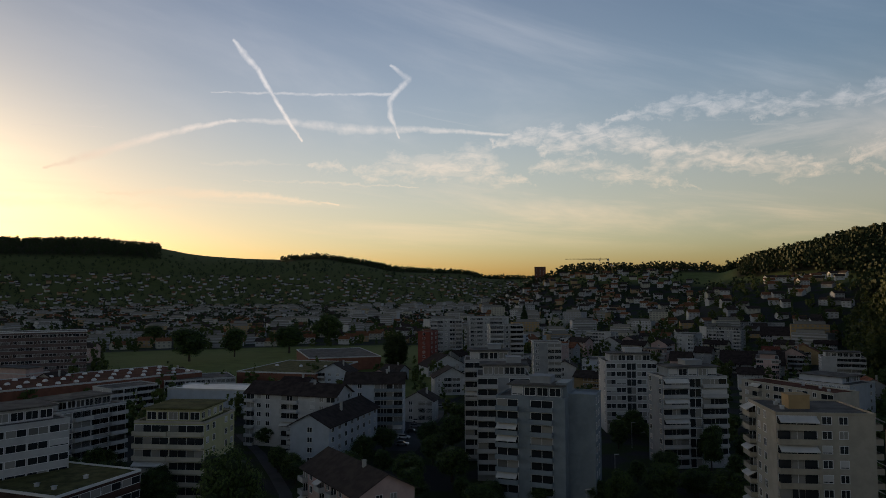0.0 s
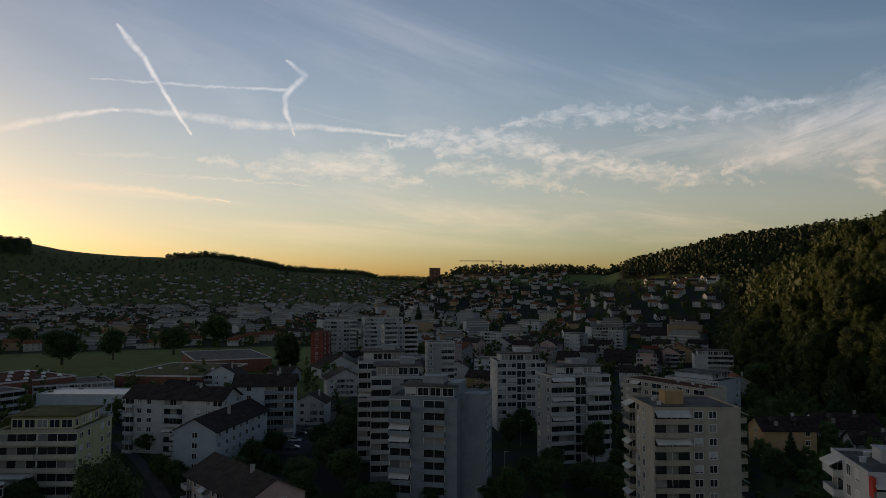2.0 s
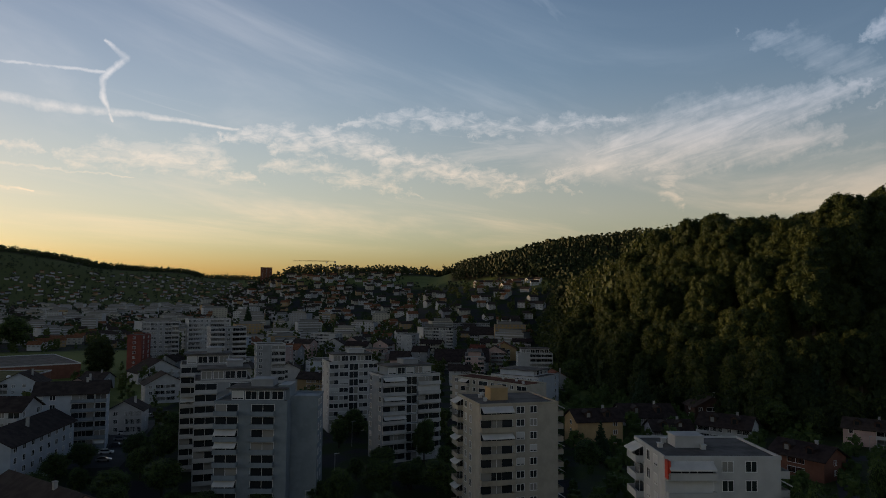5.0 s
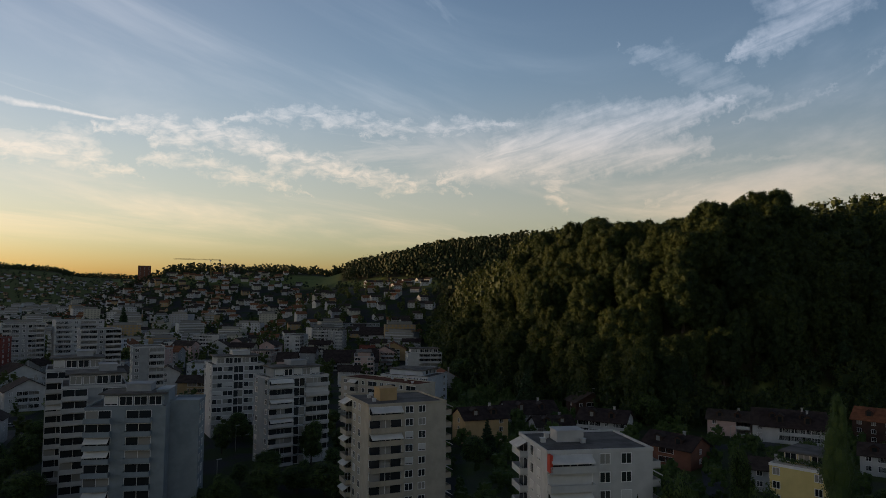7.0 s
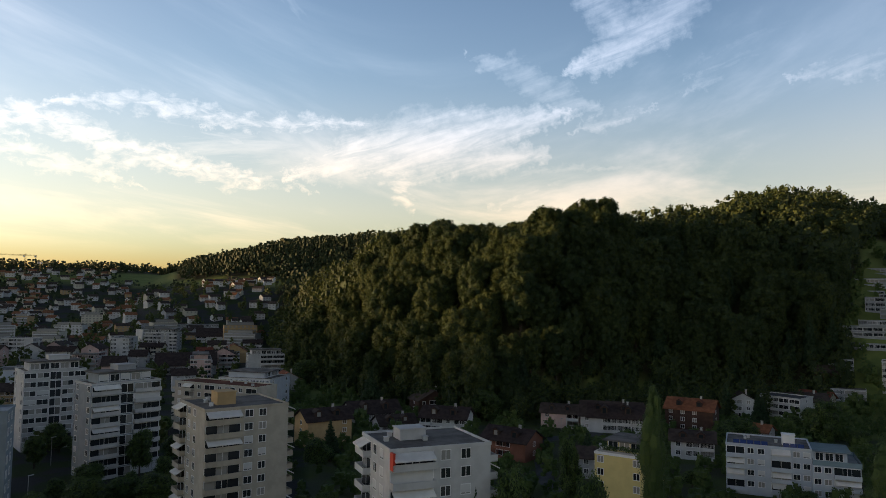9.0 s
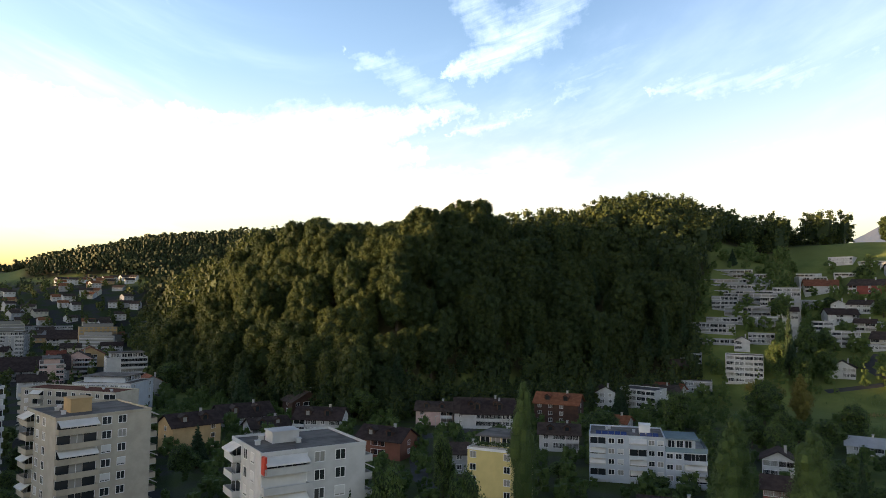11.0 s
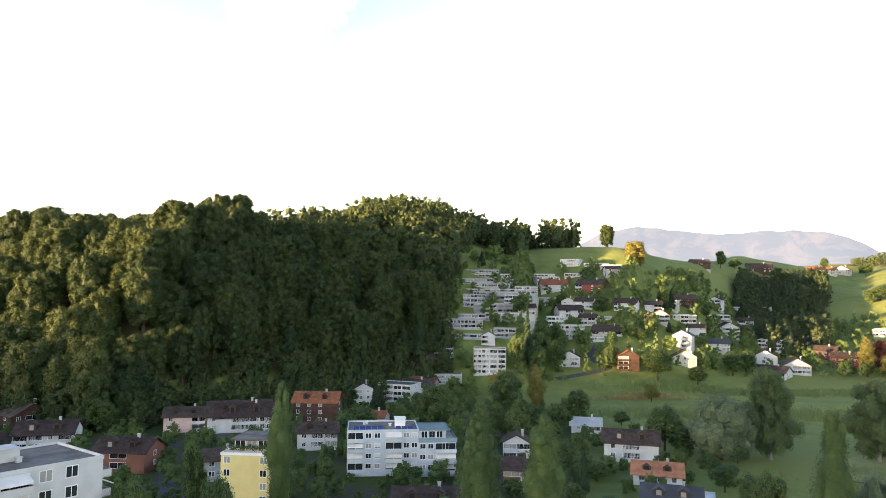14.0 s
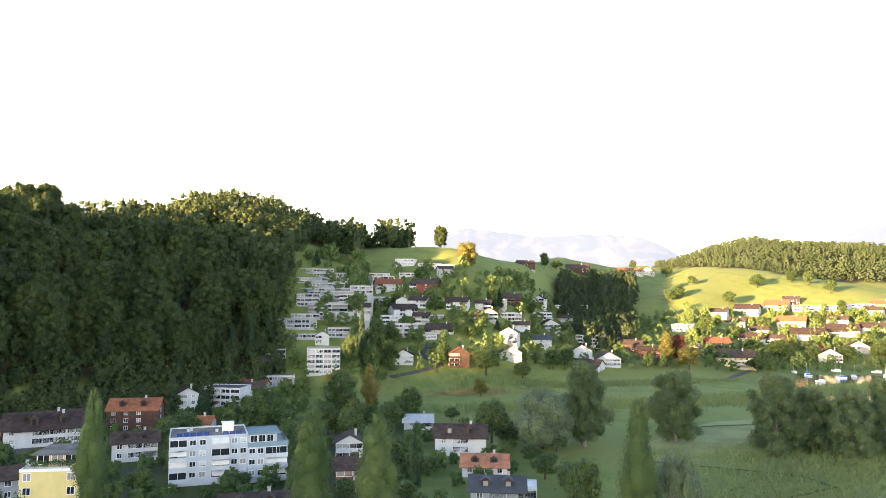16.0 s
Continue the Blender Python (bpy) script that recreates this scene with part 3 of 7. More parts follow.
def crown_balls(rng, shape, h, r, n):
    """Balls that fill a crown: round for broad trees, narrow for poplars, weeping for willows."""
    t = (np.arange(n) + rng.uniform(0, 1, n)) / n
    ang = np.arange(n) * 2.4 + rng.uniform(0, 0.8, n)
    if shape == "poplar":
        z = h * (0.10 + 0.86 * t)
        prof = r * np.clip(np.minimum(0.36 + 1.6 * t, 1.5 * (1.05 - t) ** 0.55), 0.2, 1) * rng.uniform(0.8, 1.1, n)
        rad, off = prof * 0.62, prof * rng.uniform(0.2, 0.55, n)
    elif shape == "spruce":
        z = h * (0.10 + 0.86 * t)
        prof = r * (1.03 - t)
        rad, off = prof * 0.45 + 0.15, prof * rng.uniform(0.45, 0.65, n)
    elif shape == "willow":
        z = h * (0.16 + 0.72 * t)
        prof = r * np.sqrt(np.clip(1 - ((t - 0.40) / 0.64) ** 2, 0.05, 1))
        rad, off = r * rng.uniform(0.25, 0.38, n), prof * rng.uniform(0.35, 0.85, n)
    elif shape == "birch":
        z = h * (0.10 + 0.84 * t)
        prof = r * np.sqrt(np.clip(1 - ((t - 0.40) / 0.63) ** 2, 0.04, 1)) * rng.uniform(0.7, 1.1, n)
        rad, off = r * rng.uniform(0.15, 0.30, n), prof * rng.uniform(0.3, 0.9, n)
    elif shape == "beech":
        z = h * (0.10 + 0.80 * t ** 0.9)
        prof = r * np.clip(1 - ((t - 0.48) / 0.66) ** 2, 0.05, 1) ** 0.42 * rng.uniform(0.86, 1.06, n)
        rad = r * rng.uniform(0.22, 0.36, n)
        off = np.maximum(prof - rad * 0.9, 0) * rng.uniform(0.85, 1.0, n)
    else:
        z = h * (0.28 + 0.60 * t)
        prof = r * np.sqrt(np.clip(1 - ((t - 0.45) / 0.60) ** 2, 0.06, 1))
        rad, off = r * rng.uniform(0.24, 0.40, n), prof * rng.uniform(0.25, 0.85, n)
    c = np.stack([off * np.cos(ang), off * np.sin(ang), z], 1)
    return c, rad


CORE_QUADS = {}


def crown(seed, shape, h, r, balls, sprays, size, n=2, full=0.66):
    rng = np.random.default_rng(seed)
    c, rad = crown_balls(rng, shape, h, r, balls)
    cores = [lump(rng, n) * np.array([1, 1, {"broad": 0.9, "beech": 1.15}.get(shape, 1.3)]) * q * (0.60 if shape == "birch" else full) + p for p, q in zip(c, rad)]
    droop = {"willow": 0.6, "birch": 0.5, "spruce": 0.2}.get(shape, 0.0)
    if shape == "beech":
        # a heart lump in the core colour, mostly dark to paint inner shade
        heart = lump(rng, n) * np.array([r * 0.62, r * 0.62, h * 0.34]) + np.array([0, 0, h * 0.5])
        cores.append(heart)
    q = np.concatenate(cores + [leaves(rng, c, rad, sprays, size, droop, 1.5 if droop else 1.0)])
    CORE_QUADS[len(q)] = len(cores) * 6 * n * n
    return q


def trunk_mesh(name, seed, h, r, reach, bark, limbs=6):
    rng = np.random.default_rng(seed)
    s = Shell()
    s.tube(0, 0, -1.0, h * 0.35, r * 1.25, r * 0.8, 8)
    s.tube(0, 0, h * 0.35, h * 0.86, r * 0.8, r * 0.15, 6)
    for i in range(limbs):
        a, z = i * 2.4 + rng.uniform(0, 0.5), h * rng.uniform(0.26, 0.6)
        k, end = len(s.v), (reach * 0.7 * math.cos(a), reach * 0.7 * math.sin(a), z + reach * 0.55)
        q = r * 0.35
        s.v += [(q, 0, z), (-q * 0.5, q * 0.8, z), (-q * 0.5, -q * 0.8, z), end]
        s.f += [(k, k + 1, k + 3), (k + 1, k + 2, k + 3), (k + 2, k, k + 3)]
        s.m += [0, 0, 0]
    return s.mesh(name, bark)


class Kind:
    """A few grown trees of one kind, whose meshes all its trees share."""

    def __init__(self, name, label, shape, h, r, balls, sprays, size, leaf, bark=None, seeds=3):
        self.name, self.label, self.h, self.r, self.shape = name, label, h, r, shape
        self.grown = []
        for i in range(seeds):
            q = crown(hash_of(name) + i, shape, h, r, balls, sprays, size)
            # on most kinds the inner lumps' darker colour paints the crown's shade
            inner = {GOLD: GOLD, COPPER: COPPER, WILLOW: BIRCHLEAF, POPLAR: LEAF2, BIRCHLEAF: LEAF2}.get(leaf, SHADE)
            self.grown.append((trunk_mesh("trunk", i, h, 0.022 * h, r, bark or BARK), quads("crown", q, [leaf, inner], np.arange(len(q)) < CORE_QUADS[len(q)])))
        self.count = 0

    def plant(self, x, y, h, wide=1.0, label="", group="", sink=0.0):
        i = self.count
        self.count += 1
        k = h / self.h
        m = Matrix.Translation((x, y, height(x, y) - sink)) @ Matrix.Rotation(i * 2.13, 4, "Z") @ Matrix.Diagonal((k * wide, k * wide, k, 1))
        ob = thing(self.name, label or self.label, "tree", m, group)
        t, c = self.grown[i % len(self.grown)]
        part("trunk", t, ob)
        part("crown", c, ob)
        return ob


def hash_of(s):
    return sum(ord(c) * (i + 3) for i, c in enumerate(s)) % 9973


BEECH = Kind("beech_tree", "tall green beech on the wooded hillside", "beech", 26, 7.6, 44, 10000, 0.235, LEAF, seeds=6)
SPRUCE = Kind("spruce_tree", "dark green spruce with drooping branches", "spruce", 22, 4.2, 44, 6500, 0.17, NEEDLE)
GARDEN = Kind("garden_tree", "round leafy green garden tree", "broad", 10, 4.0, 34, 8000, 0.10, LEAF2, seeds=4)
BIRCH = Kind("birch_tree", "tall loose-crowned birch by the meadow", "birch", 22, 8.0, 70, 26000, 0.125, BIRCHLEAF, PALEBARK)
POPLARS = Kind("poplar_tree", "slender upright grey-green poplar", "poplar", 28, 4.8, 60, 24000, 0.105, POPLAR)
WILLOWS = Kind("willow_tree", "broad silvery willow at the meadow's edge", "willow", 16, 8.0, 70, 26000, 0.115, WILLOW)
GOLDEN = Kind("golden_tree", "broad tree with yellowing leaves", "broad", 12, 5.0, 24, 5000, 0.16, GOLD, seeds=2)
GOLDPOP = Kind("golden_poplar", "narrow upright poplar with yellowed leaves", "poplar", 17, 3.2, 30, 6000, 0.15, GOLD, seeds=1)
COPPERS = Kind("copper_beech", "dark red copper beech among gardens", "broad", 14, 4.5, 22, 2800, 0.22, COPPER, seeds=1)


def scatter(seed, box, pitch):
    """Jittered places on a square lattice."""
    rng = np.random.default_rng(seed)
    x, y = np.meshgrid(np.arange(box[0], box[1], pitch), np.arange(box[2], box[3], pitch))
    x = x.ravel() + rng.uniform(-0.42, 0.42, x.size) * pitch
    y = y.ravel() + rng.uniform(-0.42, 0.42, y.size) * pitch
    return x, y, rng


def grove(name, label, x, y, h, protos, leaf, rng, tall=24.0, sink=0.12, inner_leaf=None):
    """Countless trees as one mesh."""
    parts_, inner = [], []
    z = land(x, y)
    for i in range(len(x)):
        a, k = rng.uniform(0, 6.28), h[i] / tall
        c, s = math.cos(a) * k, math.sin(a) * k
        p = protos[i % len(protos)]
        q = np.stack([p[..., 0] * c - p[..., 1] * s, p[..., 0] * s + p[..., 1] * c, p[..., 2] * k], -1)
        inner.append(np.arange(len(p)) < CORE_QUADS[len(p)])
        parts_.append(q + np.array([x[i], y[i], z[i] - 0.6 - sink * h[i]]))
    # inner lumps default to the dark colour that paints crown shade
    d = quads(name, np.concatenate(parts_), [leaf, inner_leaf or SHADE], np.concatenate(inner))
    return tagged(new(name, d), label, "trees", kind="stuff")


def make_woods():
    x, y, rng = scatter(5, (150, 900, 60, 800), 12.6)
    r, a = np.hypot(x, y), np.degrees(np.arctan2(x, y))
    keep = wooded(x, y) & (a < 84) & (r < 760)
    x, y, r, a = x[keep], y[keep], r[keep], a[keep]
    order = np.argsort(r + 60 * (a > 73))
    x, y, r, a = x[order], y[order], r[order], a[order]
    for i in range(260):
        if rng.uniform() < (0.30 if a[i] > 62 else 0.10):
            SPRUCE.plant(x[i], y[i], rng.uniform(18, 27), 1.0, group="trees of the wooded hill")
        else:
            BEECH.plant(x[i], y[i], rng.uniform(20, 34) * (0.75 if r[i] < 318 and a[i] > 50 else 1.0), rng.uniform(0.85, 1.25), group="trees of the wooded hill")
    mid_proto = [crown(40 + i, "beech", 24, 7.4, 18, 420, 0.48, 1) for i in range(6)] + [crown(60, "spruce", 24, 4.4, 9, 220, 0.55, 1)]
    x, y = x[260:], y[260:]
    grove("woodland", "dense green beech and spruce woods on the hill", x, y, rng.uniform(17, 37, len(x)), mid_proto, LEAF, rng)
    x, y, rng = scatter(6, (130, 400, 60, 420), 6.6)
    r, a = np.hypot(x, y), np.degrees(np.arctan2(x, y))
    foot = np.interp(a, (28, 33, 38, 44, 47.5, 49.5, 52, 55, 60, 66, 70, 74), (560, 410, 338, 304, 288, 294, 318, 334, 350, 362, 380, 400))
    keep = (a > 33) & (a < 73.5) & (r > foot - np.interp(a, (33, 47, 50, 56, 66, 74), (26, 10, 14, 50, 48, 20))) & (r < foot + np.where(a > 54, 48, 9))
    x, y = x[keep], y[keep]
    grove("undergrowth", "dark bushes and young trees along the foot of the wood", x, y, rng.uniform(8, 15, len(x)), mid_proto, LEAF, rng, 20.0)
    far_proto = [crown(80 + i, "broad", 24, 7.8, 7, 60, 0.45, 1, 1.0) for i in range(5)] + [crown(90 + i, "spruce", 24, 4.6, 7, 44, 0.4, 1, 1.0) for i in range(2)]
    tiny = [crown(95 + i, "broad", 24, 9.0, 6, 14, 0.9, 1, 1.05) for i in range(4)]
    for k, (lo, hi, b, pitch, label) in enumerate((
            (22, 52, (380, 1260, 700, 1500), 12.0, "far wooded hill beyond the town"),
            (6, 24, (130, 640, 1180, 1500), 14.0, "trees along the crest of the low hill"),
            (102.5, 122, (800, 1500, -800, -150), 10.6, "woods on the hill above the green pastures"),
            (95, 102.5, (450, 900, -300, 0), 10.0, "dense trees filling the gully by the village"),
            (-42, 8, (-2400, 500, 1700, 3400), 25.0, "distant woods along the western ridge"))):
        x, y, rng = scatter(20 + k, b, pitch)
        r, a = np.hypot(x, y), np.degrees(np.arctan2(x, y))
        keep = wooded(x, y) & (a > lo) & (a < hi) & (r > 480)
        x, y = x[keep], y[keep]
        big = 1.5 if pitch > 20 else 1.0
        tall = 1.28 if k == 0 else big
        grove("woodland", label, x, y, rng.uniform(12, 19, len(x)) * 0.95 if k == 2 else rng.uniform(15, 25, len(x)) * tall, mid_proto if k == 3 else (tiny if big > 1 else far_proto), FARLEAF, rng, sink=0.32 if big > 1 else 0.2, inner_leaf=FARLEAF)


make_woods()


# ---- buildings ----
MESHES = {}
FOOTPRINTS = []


def clear_of_buildings(x, y, gap):
    for px, py, t, w, d in FOOTPRINTS:
        u, v = (x - px) * math.cos(t) + (y - py) * math.sin(t), (y - py) * math.cos(t) - (x - px) * math.sin(t)
        if abs(u) < w / 2 + gap and -gap < v < d + gap:
            return False
    return True


def casement(w, h, glazed):
    """A window's frame in one piece: a ring that stands proud of the wall round a sunk field."""
    s, t = Shell(), 0.10
    rings = [(t, 0.05), (t, -0.06), (0, -0.06), (0, 0.0)]
    for g, y in rings:
        s.v += [(-w / 2 - g, y, -g), (w / 2 + g, y, -g), (w / 2 + g, y, h + g), (-w / 2 - g, y, h + g)]
    for k in range(3):
        for i in range(4):
            j = (i + 1) % 4
            s.f.append((4 * k + i, 4 * k + j, 4 * k + 4 + j, 4 * k + 4 + i))
            s.m.append(0)
    s.f.append((12, 13, 14, 15))
    s.m.append(1 if glazed else 0)
    if w > 1.1:
        s.box(-0.05, -0.055, 0.02, 0.05, -0.005, h - 0.02)
    return s


def window_meshes(w, h):
    """A window's frame with sill, and its panes, centred on the wall's face (outside is -y)."""
    key = (round(w, 1), round(h, 1))
    if key not in MESHES:
        w, h = key
        n = max(1, round(w / 2.1))
        MESHES[key] = (casement(w, h, False).mesh("window", TRIM, GLASS), Shell().box(0.04, -0.02, 0.03, w / n - 0.04, 0.03, h - 0.03).mesh("pane", GLASS),
                       Shell().box(-w / 2, -0.06, h * 0.15, w / 2, -0.03, h).mesh("shutter", SHUT), casement(w, h, True).mesh("window", TRIM, GLASS), n)
    return MESHES[key]


def window(parent, m, w, h, rng, close=0.15, fine=True):
    f, p, b, whole, n = window_meshes(w, h)
    if not fine:
        part("window", whole, parent, m=m)
        return
    ob = part("window", f, parent, m=m)
    w = round(w, 1)
    for i in range(n):
        part("pane", p, ob, m=pose(-w / 2 + w * i / n, 0, 0))
    if rng.random() < close:
        part("shutter", b, ob, "lowered roller shutter")


def balcony(parent, m, w, deep, sh, front, rng, awn=0.25, plain=False):
    """A slab with a parapet or glass front, and sometimes an awning."""
    key = ("balcony", round(w, 1), round(deep, 1), front.name)
    if key not in MESHES:
        s = Shell()
        s.box(-w / 2, -deep, -0.18, w / 2, 0, 0)
        p = Shell()
        o, i = w / 2, w / 2 - 0.1
        p.prism([(-o, -0.01, -0.14), (-o, -deep - 0.06, -0.14), (o, -deep - 0.06, -0.14), (o, -0.01, -0.14), (i, -0.01, -0.14), (i, -deep + 0.06, -0.14), (-i, -deep + 0.06, -0.14), (-i, -0.01, -0.14)], 0, 0, 1.09)
        a = Shell()
        a.prism([(-w / 2 + 0.2, -0.1, sh - 0.45), (-w / 2 + 0.2, -deep - 0.55, sh - 1.25), (-w / 2 + 0.2, -deep - 0.55, sh - 1.45), (-w / 2 + 0.2, -deep - 0.50, sh - 1.21), (-w / 2 + 0.2, -0.1, sh - 0.38)], w - 0.4, 0, 0)
        MESHES[key] = (s.mesh("balcony", CONC), p.mesh("parapet", front), a.mesh("awning", AWN))
    s, p, a = MESHES[key]
    if plain:
        part("balcony", p, parent, m=m)
        return
    ob = part("balcony", s, parent, m=m)
    part("parapet", p, ob)
    if rng.random() < awn:
        part("awning", a, ob, "pale awning let down")


def facade(ob, m, w, h0, h1, sh, pattern, rng, front, fine=True, awn=0.25, win=(1.4, 1.4), deep=1.3):
    """Fills a wall, storey by storey, with the pattern's cells: w window, W wide window, b balcony before full-width
    dark glass in place of a shaded recess, s stair glazing, . plain.
    """
    if isinstance(pattern, str):
        cells = []
        for c in pattern:
            if c == "b" and cells and cells[-1][0] == "b" and cells[-1][1] < 1.5 * w / len(pattern):
                cells[-1] = ("b", 2 * w / len(pattern))
            else:
                cells.append((c, w / len(pattern)))
    else:
        cells = pattern
    storeys = max(1, int((h1 - h0) / sh + 0.15))
    for k in range(storeys):
        z = h1 - (k + 1) * sh + 0.12
        x = -w / 2
        for c, cell in cells:
            x += cell / 2
            if c == "w":
                window(ob, m @ pose(x, 0, z + 0.85), min(win[0], cell - 0.35), win[1], rng, fine=fine)
            elif c == "W":
                window(ob, m @ pose(x, 0, z + 0.75), cell - 0.4, 1.5, rng, fine=fine)
            elif c == "s":
                window(ob, m @ pose(x, 0, z + 0.1), cell - 0.4, sh - 0.5, rng, 0, fine=fine)
            elif c == "b":
                # this wide glass is both window and painted shade of a recess not built
                window(ob, m @ pose(x, 0, z + 0.12), cell - 0.35, 2.25, rng, 0.06, fine=fine)
                balcony(ob, m @ pose(x, 0, z), cell - 0.15, deep, sh, front, rng, awn, not fine)
            elif c == "B":
                for q in (-0.25, 0.22):
                    window(ob, m @ pose(x + q * cell, 0, z + 0.9), 1.7, 1.3, rng, 0.06, fine=fine)
                balcony(ob, m @ pose(x, 0, z), cell - 0.15, deep, sh, front, rng, awn, not fine)
            x += cell / 2


def block(name, label, mid, rot, w, d, top, wall, front_mat=None, sh=2.8, front="", left="", right="", rear="", roof=None, base=None,
          attic=None, lift=(), awn=0.12, category="apartment building", group="", seed=1, win=(1.4, 1.4), deep=1.3, fine=True, gable=0.0, turned=False):
    """A flat-roofed or gabled building. mid: the middle of its front's roof edge; it reaches d metres back. attic: (x0, y0, x1, y1, height) set back on the roof.
    lift: the same for lift and stair housings, with a material."""
    rng = random.Random(seed)
    FOOTPRINTS.append((mid[0], mid[1], radians(rot), w, d))
    base = height(*mid) if base is None else base
    ob = thing(name, label, category, pose(mid[0], mid[1], base, 0, 0, rot), group)
    h = top - base
    front_mat = front_mat or wall
    s = Shell()
    if gable:
        s.box(-w / 2, 0, -3, w / 2, d, h)
        if turned:
            s.prism([(-w / 2, 0, h), (w / 2, 0, h), (0, 0, h + gable)], 0, d, 0)
        else:
            s.prism([(-w / 2, 0, h), (-w / 2, d, h), (-w / 2, d / 2, h + gable)], w, 0, 0)
    else:
        s.box(-w / 2, 0, -3, w / 2, d, h)
    part("wall", s.mesh("wall", wall), ob)
    r = Shell()
    roof = roof or GRAVEL
    if gable:
        o, t = 0.8, 0.22
        if turned:
            e = gable * o / (w / 2)
            for q in (-1, 1):
                ring = [(q * (w / 2 + o), -o, h - e), (0, -o, h + gable), (0, -o, h + gable + t), (q * (w / 2 + o), -o, h - e + t)]
                r.prism(ring if q > 0 else ring[::-1], 0, d + 2 * o, 0)
        else:
            e = gable * o / (d / 2)
            for q in (-1, 1):
                ye = -o if q < 0 else d + o
                ring = [(-w / 2 - o, ye, h - e), (-w / 2 - o, d / 2, h + gable), (-w / 2 - o, d / 2, h + gable + t), (-w / 2 - o, ye, h - e + t)]
                r.prism(ring if q < 0 else ring[::-1], w + 2 * o, 0, 0)
        part("roof", r.mesh("roof", roof), ob)
        c = Shell()
        c.box(w * 0.18, d * 0.42, h, w * 0.18 + 0.7, d * 0.42 + 0.7, h + gable + 1.1).box(w * 0.18 - 0.08, d * 0.42 - 0.08, h + gable + 1.1, w * 0.18 + 0.78, d * 0.42 + 0.78, h + gable + 1.22)
        part("chimney", c.mesh("chimney", CONC), ob)
    else:
        r.box(-w / 2 + 0.2, 0.2, h + 0.004, w / 2 - 0.2, d - 0.2, h + 0.12)
        part("roof", r.mesh("roof", roof), ob)
        e = Shell()
        t, u = 0.25, 0.45
        e.kerb(-w / 2 - 0.1, -0.1, w / 2 + 0.1, d + 0.1, h - 0.1, h + u, t)
        part("roof_edge", e.mesh("roof_edge", front_mat if front_mat is not BALU else TRIM), ob)
        for i in range(3):
            v = Shell()
            vx, vy = rng.uniform(-w * 0.4, w * 0.4), rng.uniform(d * 0.15, d * 0.85)
            v.box(vx - 0.35, vy - 0.35, h + 0.12, vx + 0.35, vy + 0.35, h + 0.75).box(vx - 0.45, vy - 0.45, h + 0.75, vx + 0.45, vy + 0.45, h + 0.86)
            if not attic and fine:
                part("roof_vent", v.mesh("roof_vent", METAL), ob)
    if attic:
        x0, y0, x1, y1, ah = attic
        a = part("attic_storey", Shell().box(x0, y0, h + 0.12, x1, y1, h + ah).mesh("attic_storey", wall), ob)
        part("attic_roof", Shell().box(x0 - 0.9, y0 - 0.9, h + ah, x1 + 0.9, y1 + 0.9, h + ah + 0.25).box(x0 - 0.5, y0 - 0.5, h + ah + 0.25, x1 + 0.5, y1 + 0.5, h + ah + 0.33).mesh("attic_roof", roof), ob)
        n = max(2, int((x1 - x0) / 2.6))
        for i in range(n):
            window(ob, pose(x0 + (x1 - x0) * (i + 0.5) / n, y0, h + 0.5), (x1 - x0) / n - 0.5, 1.8, rng, fine=fine)
        n = max(1, int((y1 - y0) / 3))
        for i in range(n):
            window(ob, pose(x1, y0 + (y1 - y0) * (i + 0.5) / n, h + 0.6, 0, 0, 90), 1.5, 1.5, rng, fine=fine)
    for x0, y0, x1, y1, lh, mat in lift:
        part("lift_housing", Shell().box(x0, y0, h + 0.1, x1, y1, h + lh).box(x0 - 0.15, y0 - 0.15, h + lh, x1 + 0.15, y1 + 0.15, h + lh + 0.2).mesh("lift_housing", mat), ob)
    def seen(turn):
        # walls that turn away from the valley side stay plain on the small houses
        q = radians(rot + turn)
        return fine or math.sin(q) * mid[0] - math.cos(q) * mid[1] < 0
    if front:
        facade(ob, pose(0, 0, 0), w, 0, h, sh, front, rng, front_mat, fine, awn, win, deep)
    if left and seen(-90):
        facade(ob, pose(-w / 2, d / 2, 0, 0, 0, -90), d, 0, h, sh, left, rng, front_mat, fine, awn, win, deep)
    if right and seen(90):
        facade(ob, pose(w / 2, d / 2, 0, 0, 0, 90), d, 0, h, sh, right, rng, front_mat, fine, awn, win, deep)
    if rear:
        facade(ob, pose(0, d, 0, 0, 0, 180), w, 0, h, sh, rear, rng, front_mat, fine, awn, win, deep)
    return ob


# the towers and blocks of the housing estate
EST = "blocks of the housing estate"
block("tower_block", "blue-grey tower block with deep balconies and striped awnings", (20.0, 163.4), -21, 16.2, 13, 25, SLATE, SLATE, front="bb.bb.",
      left="w.w", attic=(-5, 2, 7, 9, 2.8), lift=((-1, 4, 4, 9, 4.6, GREY), (5.5, 3, 8, 10, 3.4, SLATE)), group=EST, seed=3, base=3, awn=0.12)
tower = bpy.data.objects["tower_block"]
wing = part("stair_wing", Shell().box(8.004, 4.5, -3, 14.2, 13, 22.6).mesh("stair_wing", SLATE), tower, "windowless blue-grey side wing")
part("roof_edge", Shell().kerb(7.9, 4.4, 14.3, 13.1, 22.5, 23.0, 0.25).mesh("roof_edge", SLATE), wing)
for k in range(8):
    for v in (6.2, 9.6):
        window(tower, pose(14.2, v, 1.0 + 2.8 * k, 0, 0, 90), 1.3, 1.4, random.Random(k), 0.15)
